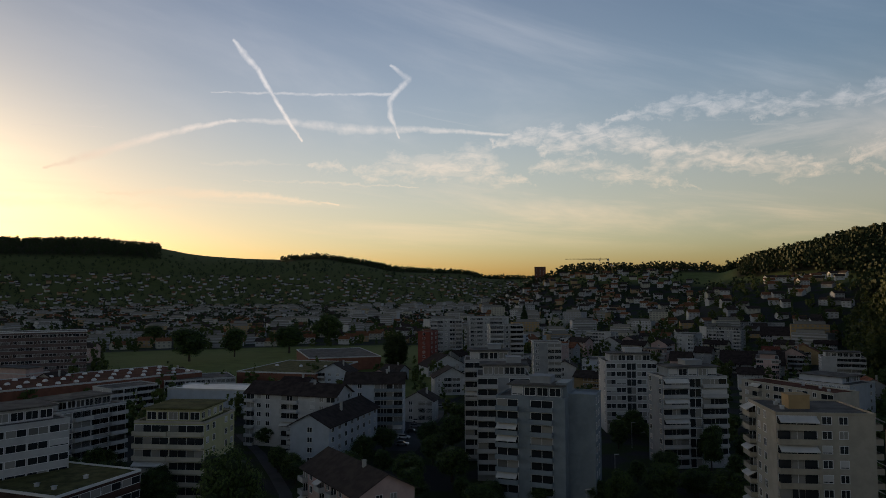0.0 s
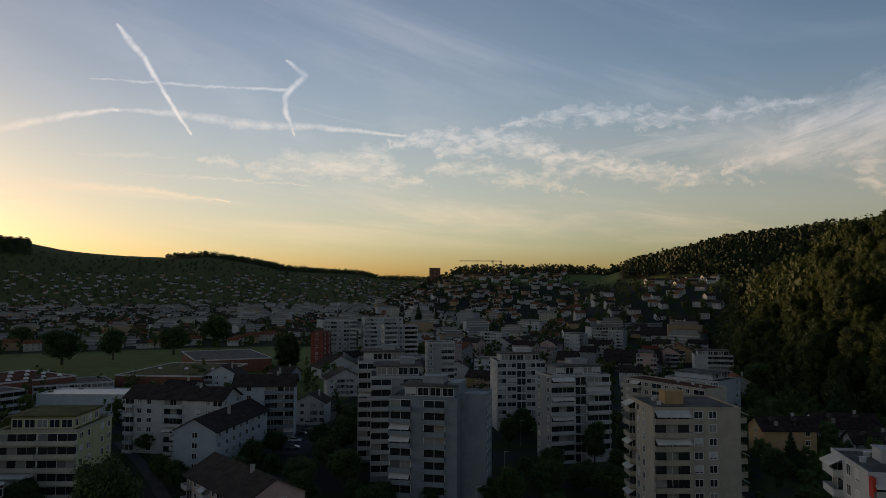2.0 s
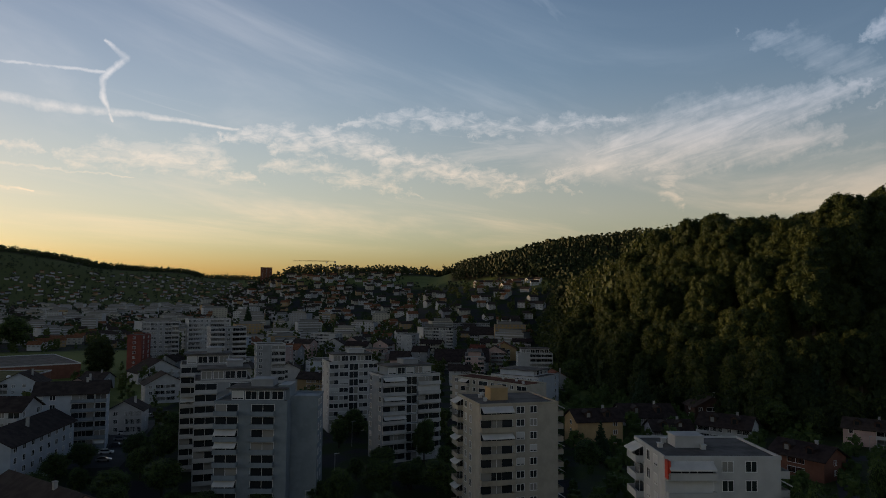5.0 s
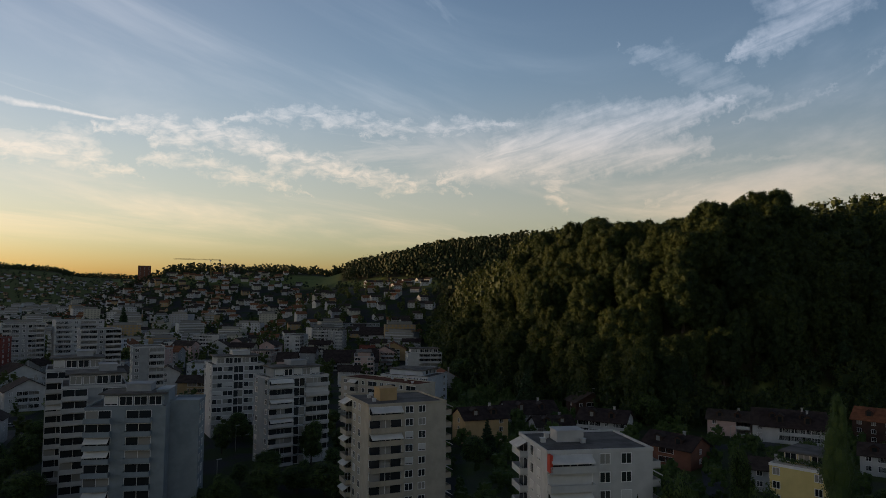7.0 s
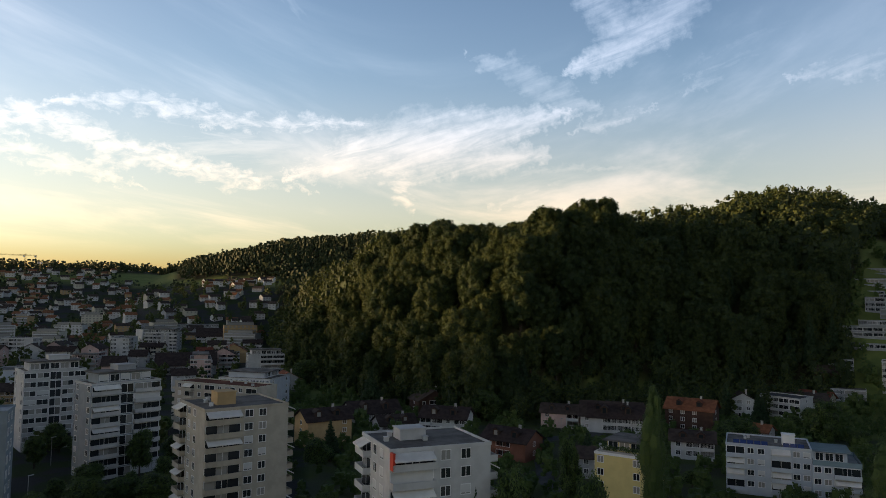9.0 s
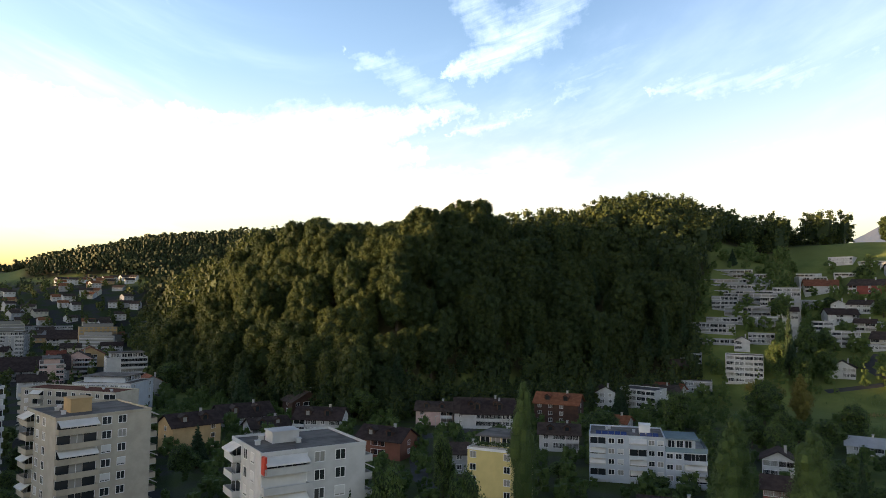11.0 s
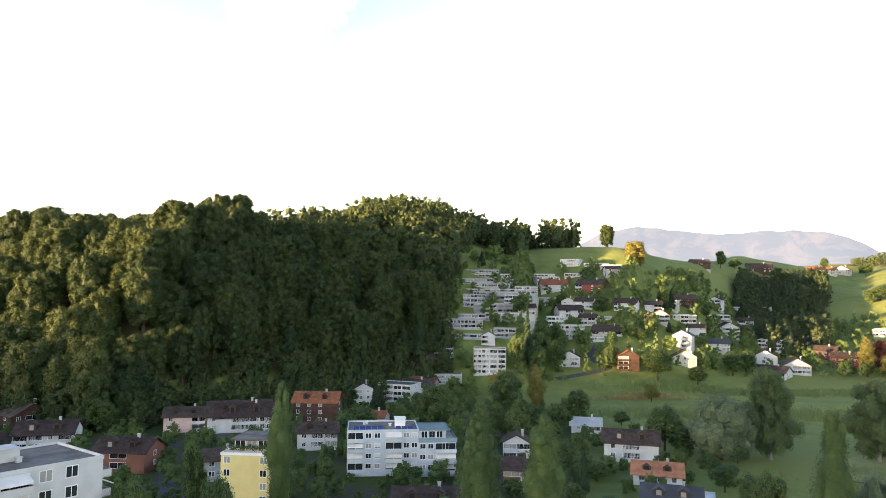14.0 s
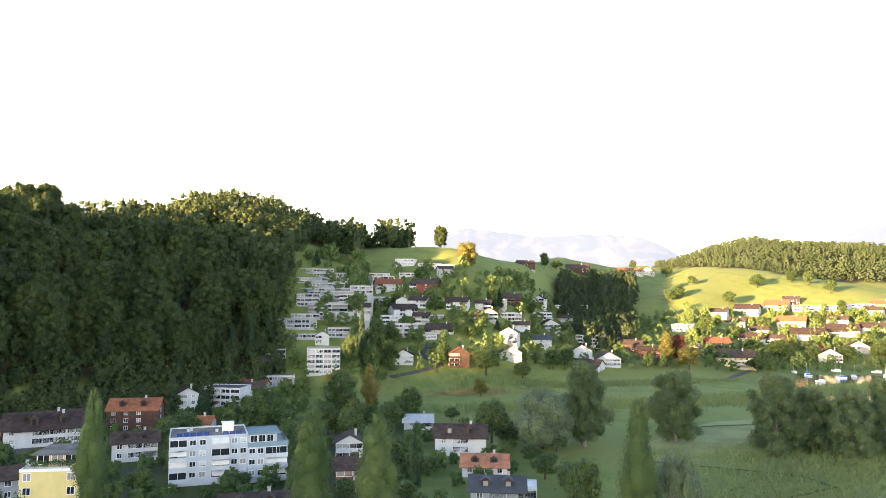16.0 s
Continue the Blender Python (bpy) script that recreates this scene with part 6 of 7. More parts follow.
def make_town():
    """Streets of gabled houses and flat-roofed blocks; the nearer ones each a house of its own, the far ones one mass of buildings."""
    x, y, rng = scatter(77, (-520, 520, 150, 900), 30.0)
    pick = random.Random(4)
    taken = [(q[0], q[1], 24) for q in KEEP_CLEAR]
    made = 0
    order = np.argsort(np.hypot(x, y))
    for i in order:
        r, a = math.hypot(x[i], y[i]), math.degrees(math.atan2(x[i], y[i]))
        edge = 31.0 if r > 420 else 33
        if not (-35 < a < edge) or r < 255 or r > 640 or in_park(a, r) or height(x[i], y[i]) > 75 or wooded(x[i], y[i]):
            continue
        if not free(x[i], y[i], 27 if r < 420 else 22, taken) or pick.random() < 0.22 or made > 166:
            continue
        taken.append((x[i], y[i]))
        made += 1
        turn = -18 + 25 * math.sin(x[i] * 0.006 + 1) * math.cos(y[i] * 0.005) + pick.choice((0, 0, 90)) + pick.uniform(-4, 4)
        turn = (turn + a + 45) % 180 - 45 - a
        at = (x[i], y[i])
        if pick.random() < 0.42 and r > 300:
            w, d, st = pick.uniform(16, 27), pick.uniform(11, 14), pick.choice((3, 4, 4, 5, 6) if a > -6 else (2, 3, 4))
            wall = pick.choice((WHITE, WHITE, CREAM, GREY, CREAM, COOL, PINK))
            b = height(*at)
            n = int(w / 5.2)
            block("apartment_house", "%s flat-roofed apartment house of %d storeys" % (wall.name.split("_")[0], st), at, turn, w, d, b + st * 2.8 + 0.5, wall, WHITE, front="".join(pick.choice("bbWw.") for _ in range(n)),
                  right="W.W", left="W.W", base=b, group="apartment houses of the town", seed=int(i), fine=False, deep=1.1, attic=(-w / 2 + 2, 2, w / 2 - 2, d - 2, 2.7) if pick.random() < 0.5 else None)
        else:
            wall = pick.choice((WHITE, WHITE, CREAM, CREAM, GREY, PINK, OCHRE))
            home("house", "%s town house with a gabled tile roof" % wall.name.split("_")[0], at, turn, pick.uniform(11, 18), pick.uniform(9, 12), pick.choice((5.6, 8.3, 8.3, 11)), wall,
                 pick.choice((TILE, TILE, TILE, TILE, REDTILE)), False, pick.random() < 0.35, "houses of the town")
    # beyond the nearer streets
    shells = {}
    x, y, rng = scatter(78, (-1900, 1000, 480, 2900), 25.0)
    x, y = x + rng.normal(size=len(x)) * 8, y + rng.normal(size=len(y)) * 8
    for i in range(len(x)):
        r, a = math.hypot(x[i], y[i]), math.degrees(math.atan2(x[i], y[i]))
        z = height(x[i], y[i])
        if not (-37 < a < 30) or r < 650 or r > 2850 or wooded(x[i], y[i]):
            continue
        slope = z > 12
        if slope and a < 5 and (z > 105 or pick.random() < 0.15) or r > 2050 and (not slope or z > 190 or pick.random() < 0.35) or pick.random() < ((0.45 if a < 5 else 0.06) if slope else 0.30) or (slope and a > 19.5 and z > (66 if a > 25 else 48)):
            continue
        q = shells.setdefault("far", Shell())
        t = radians(-a + pick.uniform(-35, 35))
        c, s = math.cos(t), math.sin(t)
        big = (not slope) and pick.random() < (0.22 if a < -4 else 0.30)
        w, d, h = (pick.uniform(16, 30), pick.uniform(11, 15), pick.choice((8.9, 11.7, 11.7, 14.5, 17.3))) if big else (pick.uniform(8, 13), pick.uniform(8, 10), pick.uniform(4, 7))
        if a < -8 and big:
            h *= 0.7
        wall = pick.choice((0, 0, 0, 1, 2, 7))

        def loc(u, v, k):
            return (x[i] + c * u - s * v, y[i] + s * u + c * v, z + k)
        box = [(-w / 2, 0), (w / 2, 0), (w / 2, d), (-w / 2, d)]
        for j in range(4):
            p0, p1 = box[j], box[(j + 1) % 4]
            q.face([loc(*p0, -4), loc(*p1, -4), loc(*p1, h), loc(*p0, h)], wall)
        if big:
            q.face([loc(*p, h) for p in box], pick.choice((4, 5)))
            q.face([loc(-w / 2 + 3, 2, h), loc(w / 2 - 3, 2, h), loc(w / 2 - 3, 2, h + 2.6), loc(-w / 2 + 3, 2, h + 2.6)], 3)
            q.face([loc(-w / 2 + 3, 2, h + 2.6), loc(w / 2 - 3, 2, h + 2.6), loc(w / 2 - 3, d - 2, h + 2.6), loc(-w / 2 + 3, d - 2, h + 2.6)], 5)
        else:
            g = d * 0.30
            ro = pick.choice((4, 4, 6))
            q.face([loc(-w / 2 - 0.6, -0.6, h - 0.3), loc(w / 2 + 0.6, -0.6, h - 0.3), loc(w / 2 + 0.6, d / 2, h + g), loc(-w / 2 - 0.6, d / 2, h + g)], ro)
            q.face([loc(w / 2 + 0.6, d + 0.6, h - 0.3), loc(-w / 2 - 0.6, d + 0.6, h - 0.3), loc(-w / 2 - 0.6, d / 2, h + g), loc(w / 2 + 0.6, d / 2, h + g)], ro)
            for e in (-w / 2, w / 2):
                q.face([loc(e, 0, h), loc(e, d, h), loc(e, d / 2, h + g)], wall)
        n = int(w / 3.4)
        for st in range(max(1, int(h / 2.8))):
            k = h - 2.2 - st * 2.8
            if big and i % 3:
                # balcony row: flat dark band paints the recess's shade, white band the parapet
                q.face([loc(-w / 2 + 0.8, -0.05, k), loc(w / 2 - 0.8, -0.05, k), loc(w / 2 - 0.8, -0.05, k + 1.5), loc(-w / 2 + 0.8, -0.05, k + 1.5)], 3)
                q.face([loc(-w / 2 + 0.8, -1.1, k - 1.1), loc(w / 2 - 0.8, -1.1, k - 1.1), loc(w / 2 - 0.8, -1.1, k), loc(-w / 2 + 0.8, -1.1, k)], 0)
                continue
            for j in range(n):
                u = -w / 2 + w * (j + 0.5) / n
                q.face([loc(u - 0.9, -0.05, k), loc(u + 0.9, -0.05, k), loc(u + 0.9, -0.05, k + 1.4), loc(u - 0.9, -0.05, k + 1.4)], 3)
    tagged(new("distant_town", shells["far"].mesh("distant_town", WHITE, CREAM, GREY, GLASS, TILE, GRAVEL, REDTILE, OCHRE)), "far streets of pale houses and blocks with brown roofs", "town", kind="stuff")
    # street and garden trees
    x, y, rng = scatter(79, (-560, 560, 130, 960), 16.5)
    r, a = np.hypot(x, y), np.degrees(np.arctan2(x, y))
    keep = (a > -36) & (a < 32) & (r > 240) & (r < 950) & ~wooded(x, y) & (rng.uniform(0, 1, len(x)) < 0.72)
    keep &= ~((a > -25) & (a < 0) & (r > 410) & (r < 630))
    keep &= np.array([free(u, v, 10.5, [(p[0], p[1] + 5) for p in taken]) for u, v in zip(x, y)])
    x, y = x[keep], y[keep]
    town_proto = [crown(140 + i, "broad", 12, 4.6, 12, 150, 0.34, 1, 0.92) for i in range(5)] + [crown(150, "spruce", 16, 3.0, 12, 130, 0.32, 1, 0.9), crown(151, "poplar", 17, 2.6, 10, 130, 0.32, 1, 0.9)]
    grove("street_trees", "dark green street and garden trees among the houses", x, y, rng.uniform(7, 15, len(x)), town_proto, LEAF2, rng, 12.0, inner_leaf=LEAF)
    x, y, rng = scatter(80, (-1950, 1050, 800, 3000), 24.0)
    r, a = np.hypot(x, y), np.degrees(np.arctan2(x, y))
    keep = (a > -37) & (a < 31) & (r > 940) & (r < 2900) & ~wooded(x, y) & (rng.uniform(0, 1, len(x)) < np.where(r > 2050, 0.45, 0.85)) & ((land(x, y) < np.where(a > 19.5, 60, 88)) | (a < 5))
    x, y = x[keep], y[keep]
    far = [crown(160 + i, "broad", 12, 5.6, 5, 16, 0.7, 1, 1.0) for i in range(5)]
    grove("distant_trees", "trees between the far houses", x, y, rng.uniform(9, 17, len(x)), far, FARLEAF, rng, 12.0, inner_leaf=FARLEAF)
    # gardens of the village slopes
    x, y, rng = scatter(81, (230, 1000, -520, 220), 8.0)
    r, a = np.hypot(x, y), np.degrees(np.arctan2(x, y))
    keep = (a > 72) & (a < 119) & (r > np.interp(a, (72, 80, 86, 97, 119), (330, 380, 400, 455, 585))) & (r < np.interp(a, (72, 79, 83, 89, 95, 119), (570, 580, 560, 560, 660, 800))) & ~wooded(x, y)
    keep &= rng.uniform(0, 1, len(x)) < np.where(a < 97, 0.86, 0.66)
    keep &= np.array([free(u, v, 8.0, [(p[0] + 4, p[1]) for p in KEEP_CLEAR]) for u, v in zip(x, y)])
    x, y = x[keep], y[keep]
    grove("garden_trees", "green hedges, shrubs and garden trees between the village houses", x, y, rng.uniform(4, 14, len(x)), town_proto[:6], LEAF2, rng, 12.0, inner_leaf=LEAF2)
    x, y, rng = scatter(82, (80, 330, -40, 330), 6.6)
    r, a = np.hypot(x, y), np.degrees(np.arctan2(x, y))
    keep = (a > 24) & (a < 92) & (r > 120) & (r < np.where(a > 84, 265, 420)) & ~wooded(x, y) & (rng.uniform(0, 1, len(x)) < 0.7)
    keep &= np.array([free(u, v, 10.0, [(p[0] + 3, p[1] + 3) for p in KEEP_CLEAR]) for u, v in zip(x, y)])
    x, y = x[keep], y[keep]
    shrubs = [crown(170 + i, "broad", 12, 6.0, 12, 300, 0.36, 1, 0.9) for i in range(5)]
    grove("garden_trees", "shrubs and small trees round the houses under the wood", x, y, rng.uniform(2.5, 8.0, len(x)), shrubs, LEAF2, rng, 12.0, inner_leaf=LEAF2)


make_town()


# ---- distance ----
def mountain_range():
    """Limestone mountains far beyond the pastures; a pale blue glow stands in for evening haze."""
    m = bpy.data.materials.new("far_mountain")
    m.use_nodes = True
    g = Nodes(m.node_tree)
    at = g.add("ShaderNodeNewGeometry").outputs["Position"]
    rock = g.step(g.noise(at, 0.006, 8.0, 0.65, 0.5), 0.45, 0.62)
    b = g.add("ShaderNodeBsdfPrincipled")
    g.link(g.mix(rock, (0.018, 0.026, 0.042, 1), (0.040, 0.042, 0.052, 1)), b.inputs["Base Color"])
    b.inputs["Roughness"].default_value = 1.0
    # no lamp: emission paints the haze over dark base colours
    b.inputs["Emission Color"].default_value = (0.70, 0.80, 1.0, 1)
    b.inputs["Emission Strength"].default_value = HAZE_GLOW
    out = g.add("ShaderNodeOutputMaterial")
    g.link(b.outputs[0], out.inputs[0])
    az = np.arange(84, 150, 0.25)
    top = np.interp(az, (84, 86, 88.5, 91, 94.6, 98, 101.2, 103, 105, 112, 116, 118, 121, 126, 150), (420, 500, 530, 505, 462, 485, 470, 430, 340, 300, 420, 510, 600, 500, 420))
    s = np.linspace(0, 1, 22)
    A, S = np.meshgrid(np.radians(az), s, indexing="ij")
    r = 4800 - 700 * (1 - S)
    bumps = np.random.default_rng(3).uniform(-1, 1, 90)
    top = top + 7 * np.interp(az, np.linspace(84, 150, 90), bumps)
    z = top[:, None] * S ** 1.3
    co = np.stack([r * np.sin(A), r * np.cos(A), z], -1).reshape(-1, 3)
    n = len(s)
    f = [(i * n + j, (i + 1) * n + j, (i + 1) * n + j + 1, i * n + j + 1) for i in range(len(az) - 1) for j in range(n - 1)]
    d = bpy.data.meshes.new("backdrop")
    d.from_pydata(co.tolist(), [], f)
    d.polygons.foreach_set("use_smooth", [True] * len(f))
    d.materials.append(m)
    tagged(new("backdrop", d), "mountain range with its pale blue evening haze painted as a glow", "mountains", kind="structure")


HAZE_GLOW = 0.062
mountain_range()


def ribbon(name, label, pts, wide, mat, lift=0.06, cat="road", kind="structure"):
    """A strip laid over the ground along a line of points."""
    pts = [Vector((x, y, 0)) for x, y in pts]
    fine = []
    for p, q in zip(pts, pts[1:]):
        n = max(2, int((q - p).length / 4))
        fine += [p.lerp(q, i / n) for i in range(n)]
    fine.append(pts[-1])
    s = Shell()
    for i, p in enumerate(fine):
        t = (fine[min(i + 1, len(fine) - 1)] - fine[max(i - 1, 0)]).normalized()
        for k in (-1, 1):
            x, y = p.x - t.y * wide / 2 * k, p.y + t.x * wide / 2 * k
            s.v.append((x, y, height(x, y) + lift))
    for i in range(len(fine) - 1):
        s.f.append((2 * i, 2 * i + 1, 2 * i + 3, 2 * i + 2))
        s.m.append(0)
    return tagged(new(name, s.mesh(name, mat)), label, cat, kind=kind)


def lake():
    m = bpy.data.materials.new("lake_water")
    m.use_nodes = True
    g = Nodes(m.node_tree)
    at = g.add("ShaderNodeNewGeometry").outputs["Position"]
    b = g.add("ShaderNodeBsdfPrincipled")
    b.inputs["Base Color"].default_value = (0.02, 0.032, 0.035, 1)
    b.inputs["Roughness"].default_value = 0.08
    n = g.add("ShaderNodeBump")
    n.inputs["Strength"].default_value, n.inputs["Distance"].default_value = 0.15, 0.05
    g.link(g.noise(at, 0.8, 4.0), n.inputs["Height"])
    g.link(n.outputs[0], b.inputs["Normal"])
    out = g.add("ShaderNodeOutputMaterial")
    g.link(b.outputs[0], out.inputs[0])
    s = Shell()
    inner = [(a, 395 + 14 * math.sin(a * 0.9)) for a in range(112, 150, 2)]
    outer = [(a, 540 + 12 * math.sin(a * 0.7)) for a in range(149, 111, -2)]
    s.face([(r * math.sin(radians(a)), r * math.cos(radians(a)), 0.7) for a, r in inner + outer][::-1])
    tagged(new("water", s.mesh("water", m)), "still lake water by the village shore", "lake", kind="structure")


lake()


# ---- paths, cars, lamps and other small things ----
ribbon("path", "narrow grey asphalt path between lawns", [(-70.5, 246.3), (-56.1, 217.4), (-46.3, 194.4), (-39, 175.9), (-30, 140)], 3.2, ASPH, cat="path")
ribbon("road", "asphalt village road curving between the houses", [(140, 150), (160.2, 152.8), (178.4, 152.4), (198.7, 156.7), (225, 150)], 6.5, ASPH)
ribbon("road", "asphalt lane down past the gardens", [(190, 155), (174.2, 138.3), (153.5, 119.8), (140, 100)], 4.5, ASPH, 0.09)
ribbon("road", "straight asphalt street along the foot of the wood", [(321.6, 629.4), (290.5, 545.4), (236.1, 428.7), (205, 360)], 8, ASPH)
ribbon("road", "asphalt lane winding up from the meadow", [(389.8, 54.2), (399.9, 39.5), (405.9, 30.3), (412, 27), (415, 32.7), (424, 40), (440, 36)], 4.5, ASPH, 0.15)
ribbon("road", "lakeside village road", [(400, -20), (425, -60), (440, -110), (455, -150), (560, -215), (600, -290)], 5, ASPH, 0.15)
ribbon("parking_lot", "dark asphalt parking lot among trees", [(-16, 222), (-12, 250), (-6, 296)], 15, ASPH, 0.05, cat="parking lot")
PALEGRASS = surface("mown_grass", (0.225, 0.245, 0.100), 0.95, 0.2, grain=2, stain=0.08, spec=0.1)
LONGGRASS = surface("long_grass", (0.045, 0.072, 0.022), 0.95, 0.35, grain=2, stain=0.12, spec=0.1)
ribbon("mown_strip", "pale mown strip in the meadow", [(236.9, -58.4), (262, -80), (286, -98), (300, -125)], 24, PALEGRASS, 0.05, cat="meadow")
ribbon("mown_strip", "pale mown track bending through the reeds", [(228, -45), (219, -73), (213, -92), (204, -98), (190, -99), (165, -96)], 12, PALEGRASS, 0.05, cat="meadow")
ribbon("grass_bank", "dark bank of long grass", [(271.4, -62.8), (280, -78), (286.2, -90), (291.8, -112)], 1.6, LONGGRASS, 0.25, cat="meadow")
ribbon("grass_bank", "dark edge of long grass", [(221.2, -50), (208, -88), (196, -92), (184, -74)], 1.4, LONGGRASS, 0.2, cat="meadow")


def reed_bed(name, label, cx, cy, ax, ay, turn, n, h, mat, seed):
    """Upright blades, too many to count."""
    rng = np.random.default_rng(seed)
    u, v = rng.normal(size=n) * 0.5, rng.normal(size=n) * 0.5
    c, s = math.cos(radians(turn)), math.sin(radians(turn))
    x, y = cx + c * u * ax - s * v * ay, cy + s * u * ax + c * v * ay
    z, hh, a = land(x, y), h * rng.uniform(0.6, 1.2, n), rng.uniform(0, 3.14, n)
    dx, dy = np.cos(a) * 0.22, np.sin(a) * 0.22
    lx, ly = rng.normal(size=n) * 0.25, rng.normal(size=n) * 0.25
    q = np.stack([np.stack([x - dx, y - dy, z], -1), np.stack([x + dx, y + dy, z], -1), np.stack([x + lx + dx * 0.5, y + ly + dy * 0.5, z + hh], -1), np.stack([x + lx - dx * 0.5, y + ly - dy * 0.5, z + hh], -1)], 1)
    tagged(new(name, quads(name, q, [mat])), label, "reeds", kind="stuff")


reed_bed("reeds", "strip of dry golden reeds in the meadow", 372, 8, 20, 5, -65, 3000, 1.1, DRYREED, 1)
reed_bed("reeds", "green reed bed along the meadow", 345, -70, 120, 14, -72, 9000, 1.6, REED, 2)
reed_bed("reeds", "tall green reeds beside the mown track", 228, -110, 50, 22, -70, 9000, 1.0, REED, 3)
reed_bed("reeds", "reeds along the lake shore", 395, -175, 90, 14, -60, 7000, 1.9, REED, 4)
reed_bed("reeds", "pale green reeds below the village", 420, -70, 90, 8, -70, 6000, 1.6, REED, 5)
reed_bed("long_grass", "long grass in the near meadow", 190, -80, 40, 22, -60, 9000, 0.5, REED, 6)


def car(x, y, turn, paint, label):
    ob = thing("car", label, "car", pose(x, y, height(x, y) + 0.06, 0, 0, turn), "parked cars")
    b = Shell()
    b.prism([(-2.1, -0.85, 0.35), (2.1, -0.85, 0.35), (2.15, -0.85, 0.65), (1.9, -0.85, 0.82), (1.0, -0.85, 0.92), (-1.9, -0.85, 0.95), (-2.15, -0.85, 0.7)][::-1], 0, 1.7, 0)
    part("body", b.mesh("body", paint), ob)
    c = Shell()
    c.prism([(1.0, -0.76, 0.9), (0.35, -0.68, 1.42), (-1.2, -0.68, 1.45), (-1.85, -0.76, 0.93)][::-1], 0, 1.44, 0)
    part("cabin_glass", c.mesh("cabin_glass", GLASS), ob)
    part("roof", Shell().box(-1.2, -0.66, 1.44, 0.4, 0.66, 1.50).mesh("roof", paint), ob)
    for wx in (-1.3, 1.3):
        for wy in (-0.8, 0.8):
            w = Shell()
            w.tube(0, 0, -0.1, 0.1, 0.32, 0.32, 10)
            part("wheel", w.mesh("wheel", TYRE), ob, m=pose(wx, wy, 0.32, 90, 0, 0))


TYRE = surface("tyre_rubber", (0.02, 0.02, 0.02), 0.9, 0.1)
PAINTS = [(surface("white_car_paint", (0.75, 0.75, 0.75), 0.25, 0.03, bump=0, spec=0.6), "white"), (surface("silver_car_paint", (0.45, 0.46, 0.48), 0.25, 0.03, bump=0, metal=0.6, spec=0.6), "silver"),
          (surface("dark_car_paint", (0.03, 0.035, 0.045), 0.2, 0.03, bump=0, spec=0.6), "dark blue")]
for k, (x, y) in enumerate([(-31, 268.7), (-28.7, 278.1), (-13.3, 229.2), (-13.3, 239.5), (-10.8, 248.8), (-10.2, 259), (-9.6, 269.2), (-1.8, 227.5), (-1.6, 301.9), (-4.6, 295.8), (-7.9, 287.6), (-16.3, 266.9),
                            (182, 153.5), (170, 146), (205, 62), (196, 120)]):
    paint, word = PAINTS[(k * 2) % 3 if k % 3 else 0]
    car(x, y, -8 + 5 * math.sin(k), paint, word + " car parked on the asphalt")


def street_lamp(x, y, turn=0.0):
    z = height(x, y)
    ob = thing("street_lamp", "slim grey street lamp with a flat head", "street lamp", pose(x, y, z, 0, 0, turn), "street lamps")
    part("pole", Shell().tube(0, 0, -0.3, 8, 0.10, 0.06, 8).mesh("pole", CONC), ob)
    part("lamp_head", Shell().prism([(-0.15, -0.15, 7.95), (1.1, -0.12, 8.05), (1.1, 0.12, 8.05), (-0.15, 0.15, 7.95)], 0, 0, 0.14).mesh("lamp_head", METAL), ob)


for x, y in ((43.8, 181.7), (79, 201), (60, 226), (30, 150), (-35, 215), (200, 150)):
    street_lamp(x, y)


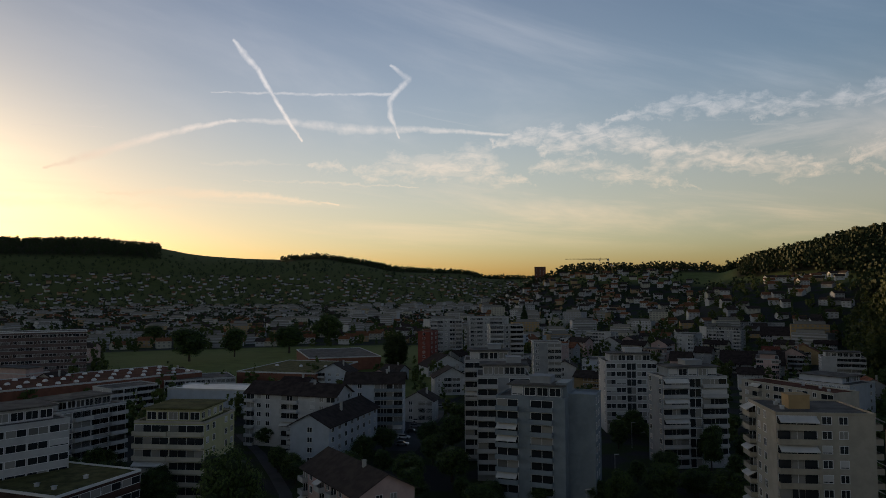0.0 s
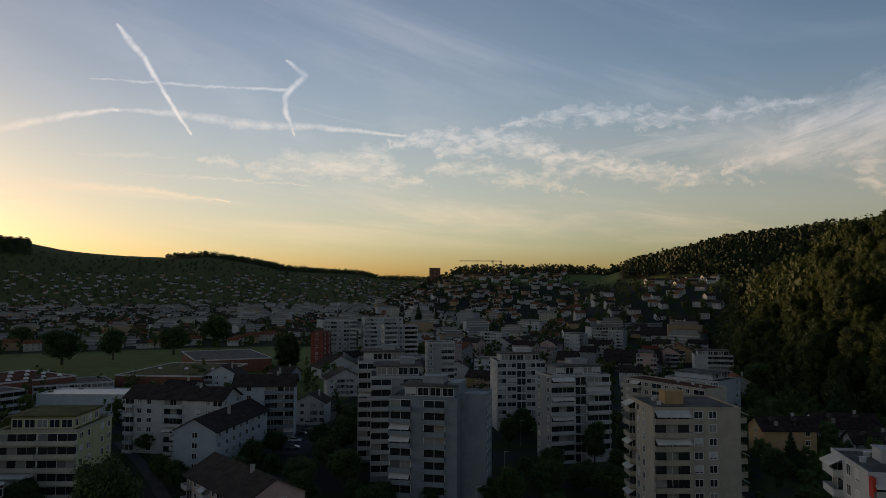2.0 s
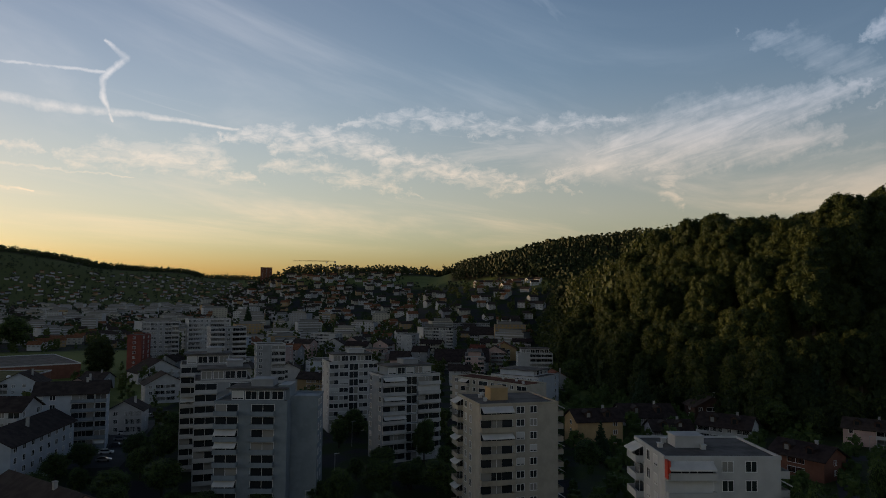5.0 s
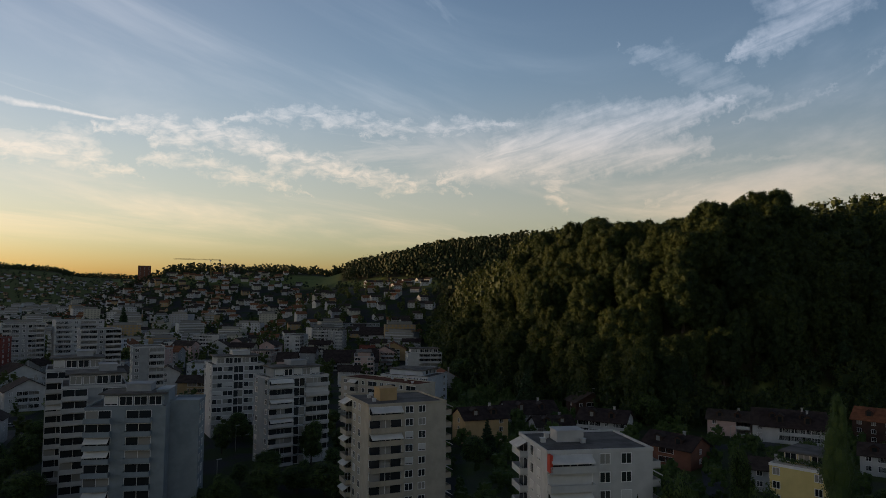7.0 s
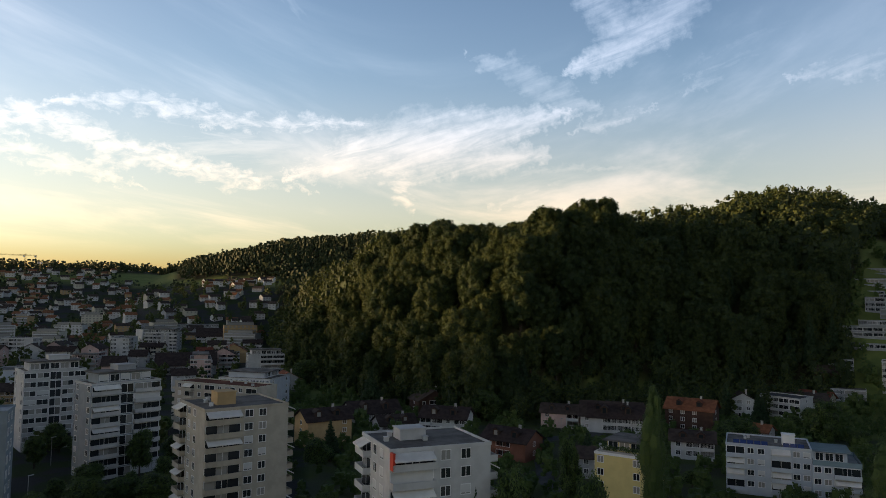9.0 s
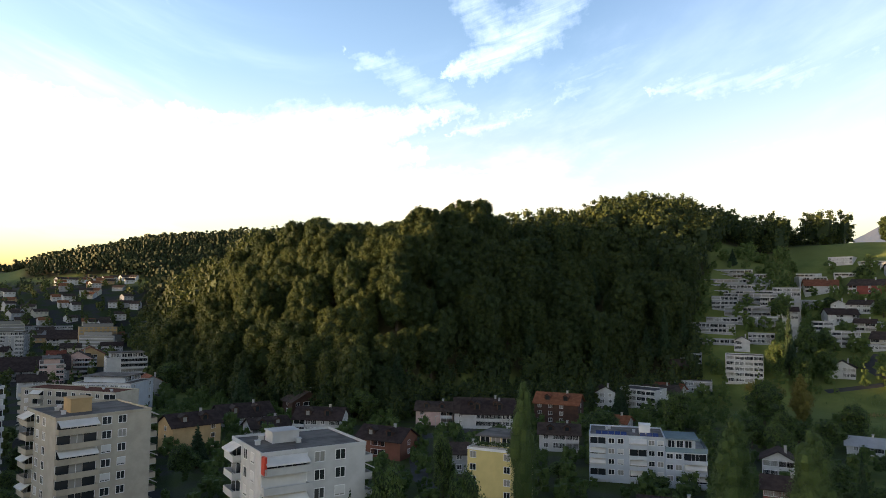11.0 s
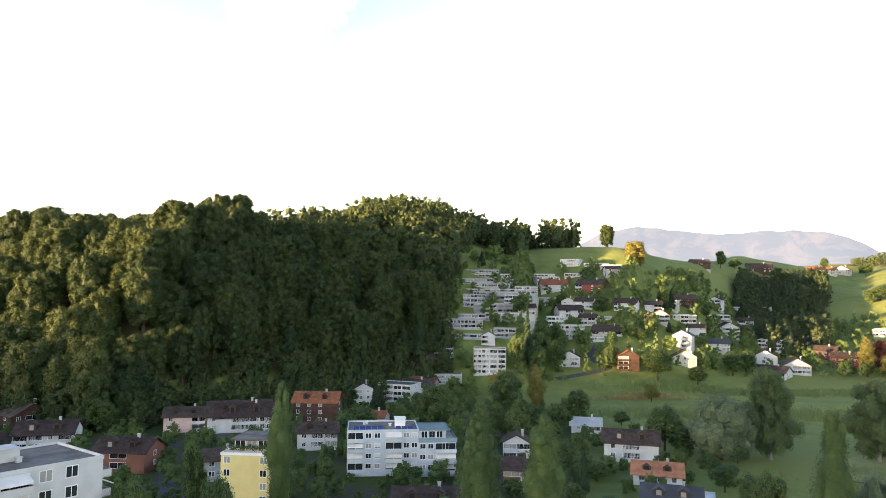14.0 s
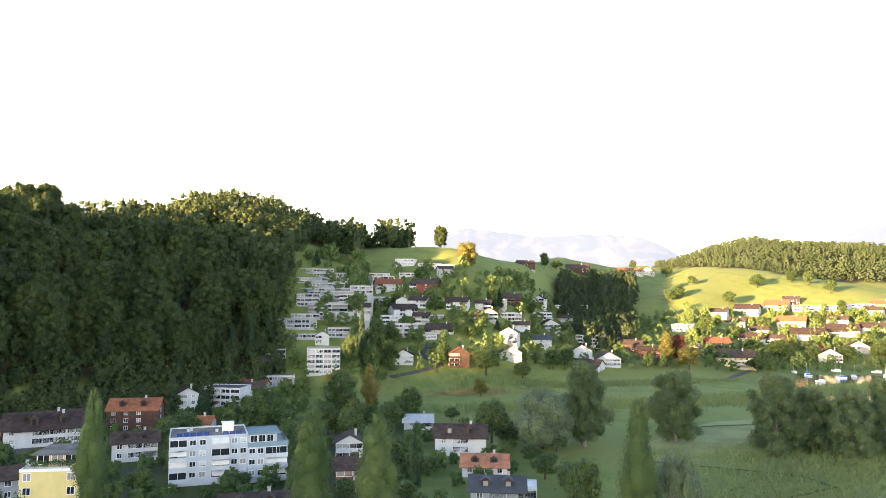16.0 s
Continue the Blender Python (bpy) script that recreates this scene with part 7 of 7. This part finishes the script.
def crane(x, y, jib_turn, top, reach):
    """A tower crane: lattice mast, jib, counter-jib and cab."""
    z = height(x, y)
    ob = thing("tower_crane", "yellowish tower crane over the far hill", "crane", pose(x, y, z, 0, 0, jib_turn))
    h = top - z
    steel = surface("crane_steel", (0.32, 0.22, 0.08), 0.6, 0.2)

    def lattice(length, half):
        s = Shell()
        n = int(length / (half * 2.5))
        for u in (-half, half):
            for v in (-half, half):
                s.box(0, u - 0.12, v - 0.12, length, u + 0.12, v + 0.12)
        for i in range(n):
            a, b = length * i / n, length * (i + 1) / n
            for u in (-half, half):
                s.prism([(a, u, -half), (a + 0.25, u, -half), (b + 0.25, u, half), (b, u, half)], 0, 0.12, 0)
                s.prism([(a, -half, u), (a + 0.25, -half, u), (b + 0.25, half, u), (b, half, u)], 0, 0, 0.12)
        return s
    part("mast", lattice(h, 0.9).mesh("mast", steel), ob, m=pose(0, 0, 0, 0, -90, 0))
    part("jib", lattice(reach, 0.7).mesh("jib", steel), ob, m=pose(0, 0, h - 2, 0, 0, 0))
    part("counter_jib", lattice(reach * 0.25, 0.7).mesh("counter_jib", steel), ob, m=pose(0, 0, h - 2, 0, 0, 180))
    part("counterweight", Shell().box(-reach * 0.25, -1, h - 5, -reach * 0.25 + 3, 1, h - 2).mesh("counterweight", CONC), ob)
    part("cab", Shell().box(0.8, -1.2, h - 5, 2.8, 1.2, h - 2.6).mesh("cab", TRIM), ob)


crane(1250 * math.sin(radians(12.67)), 1250 * math.cos(radians(12.67)), 172, 106, 60)
crane(1300 * math.sin(radians(13.6)), 1300 * math.cos(radians(13.6)), 20, 98, 18)
_x, _y = 1400 * math.sin(radians(7.9)), 1400 * math.cos(radians(7.9))
# rust-brown cladding here paints the darkness of a backlit tower
block("high_rise", "square high-rise on the hill's crest, painted dark as a backlit silhouette", (_x, _y), -8, 22, 16, 96, RUST, RUST, front="www", left="ww", right="ww", seed=31, fine=False)


def boat(x, y, turn, cover, label):
    ob = thing("boat", label, "boat", pose(x, y, 0.7, 0, 0, turn), "moored boats")
    ring = [(-3, -1.0, 0.9), (1.5, -1.1, 0.9), (3.6, 0, 1.05), (1.5, 1.1, 0.9), (-3, 1.0, 0.9)]
    h = Shell()
    k = len(ring)
    h.v = [(p[0] * 0.85, p[1] * 0.7, -0.2) for p in ring] + ring
    h.f = [tuple(range(k - 1, -1, -1)), tuple(range(k, 2 * k))] + [(i, (i + 1) % k, k + (i + 1) % k, k + i) for i in range(k)]
    h.m = [0] * len(h.f)
    part("hull", h.mesh("hull", TRIM), ob)
    part("cover", Shell().prism([(-2.6, -0.8, 0.92), (-2.6, 0.8, 0.92), (-2.6, 0, 1.7)], 3.6, 0, 0).mesh("cover", cover), ob)
    part("mast", Shell().tube(0.6, 0, 0.9, 8.0, 0.06, 0.04, 6).mesh("mast", METAL), ob)


BLUECLOTH = surface("blue_boat_cover", (0.03, 0.15, 0.42), 0.8, 0.15)
for k, (x, y) in enumerate([(494.9, -207.7), (474, -207.8), (507.2, -241.4), (500, -265), (462.4, -223.4), (440, -200), (480, -260), (485, -212), (450, -215), (470, -235)]):
    boat(x, y, 20 * k, BLUECLOTH if k % 3 == 1 else AWN, ("blue" if k % 3 == 1 else "pale") + " covered white boat moored on the lake")
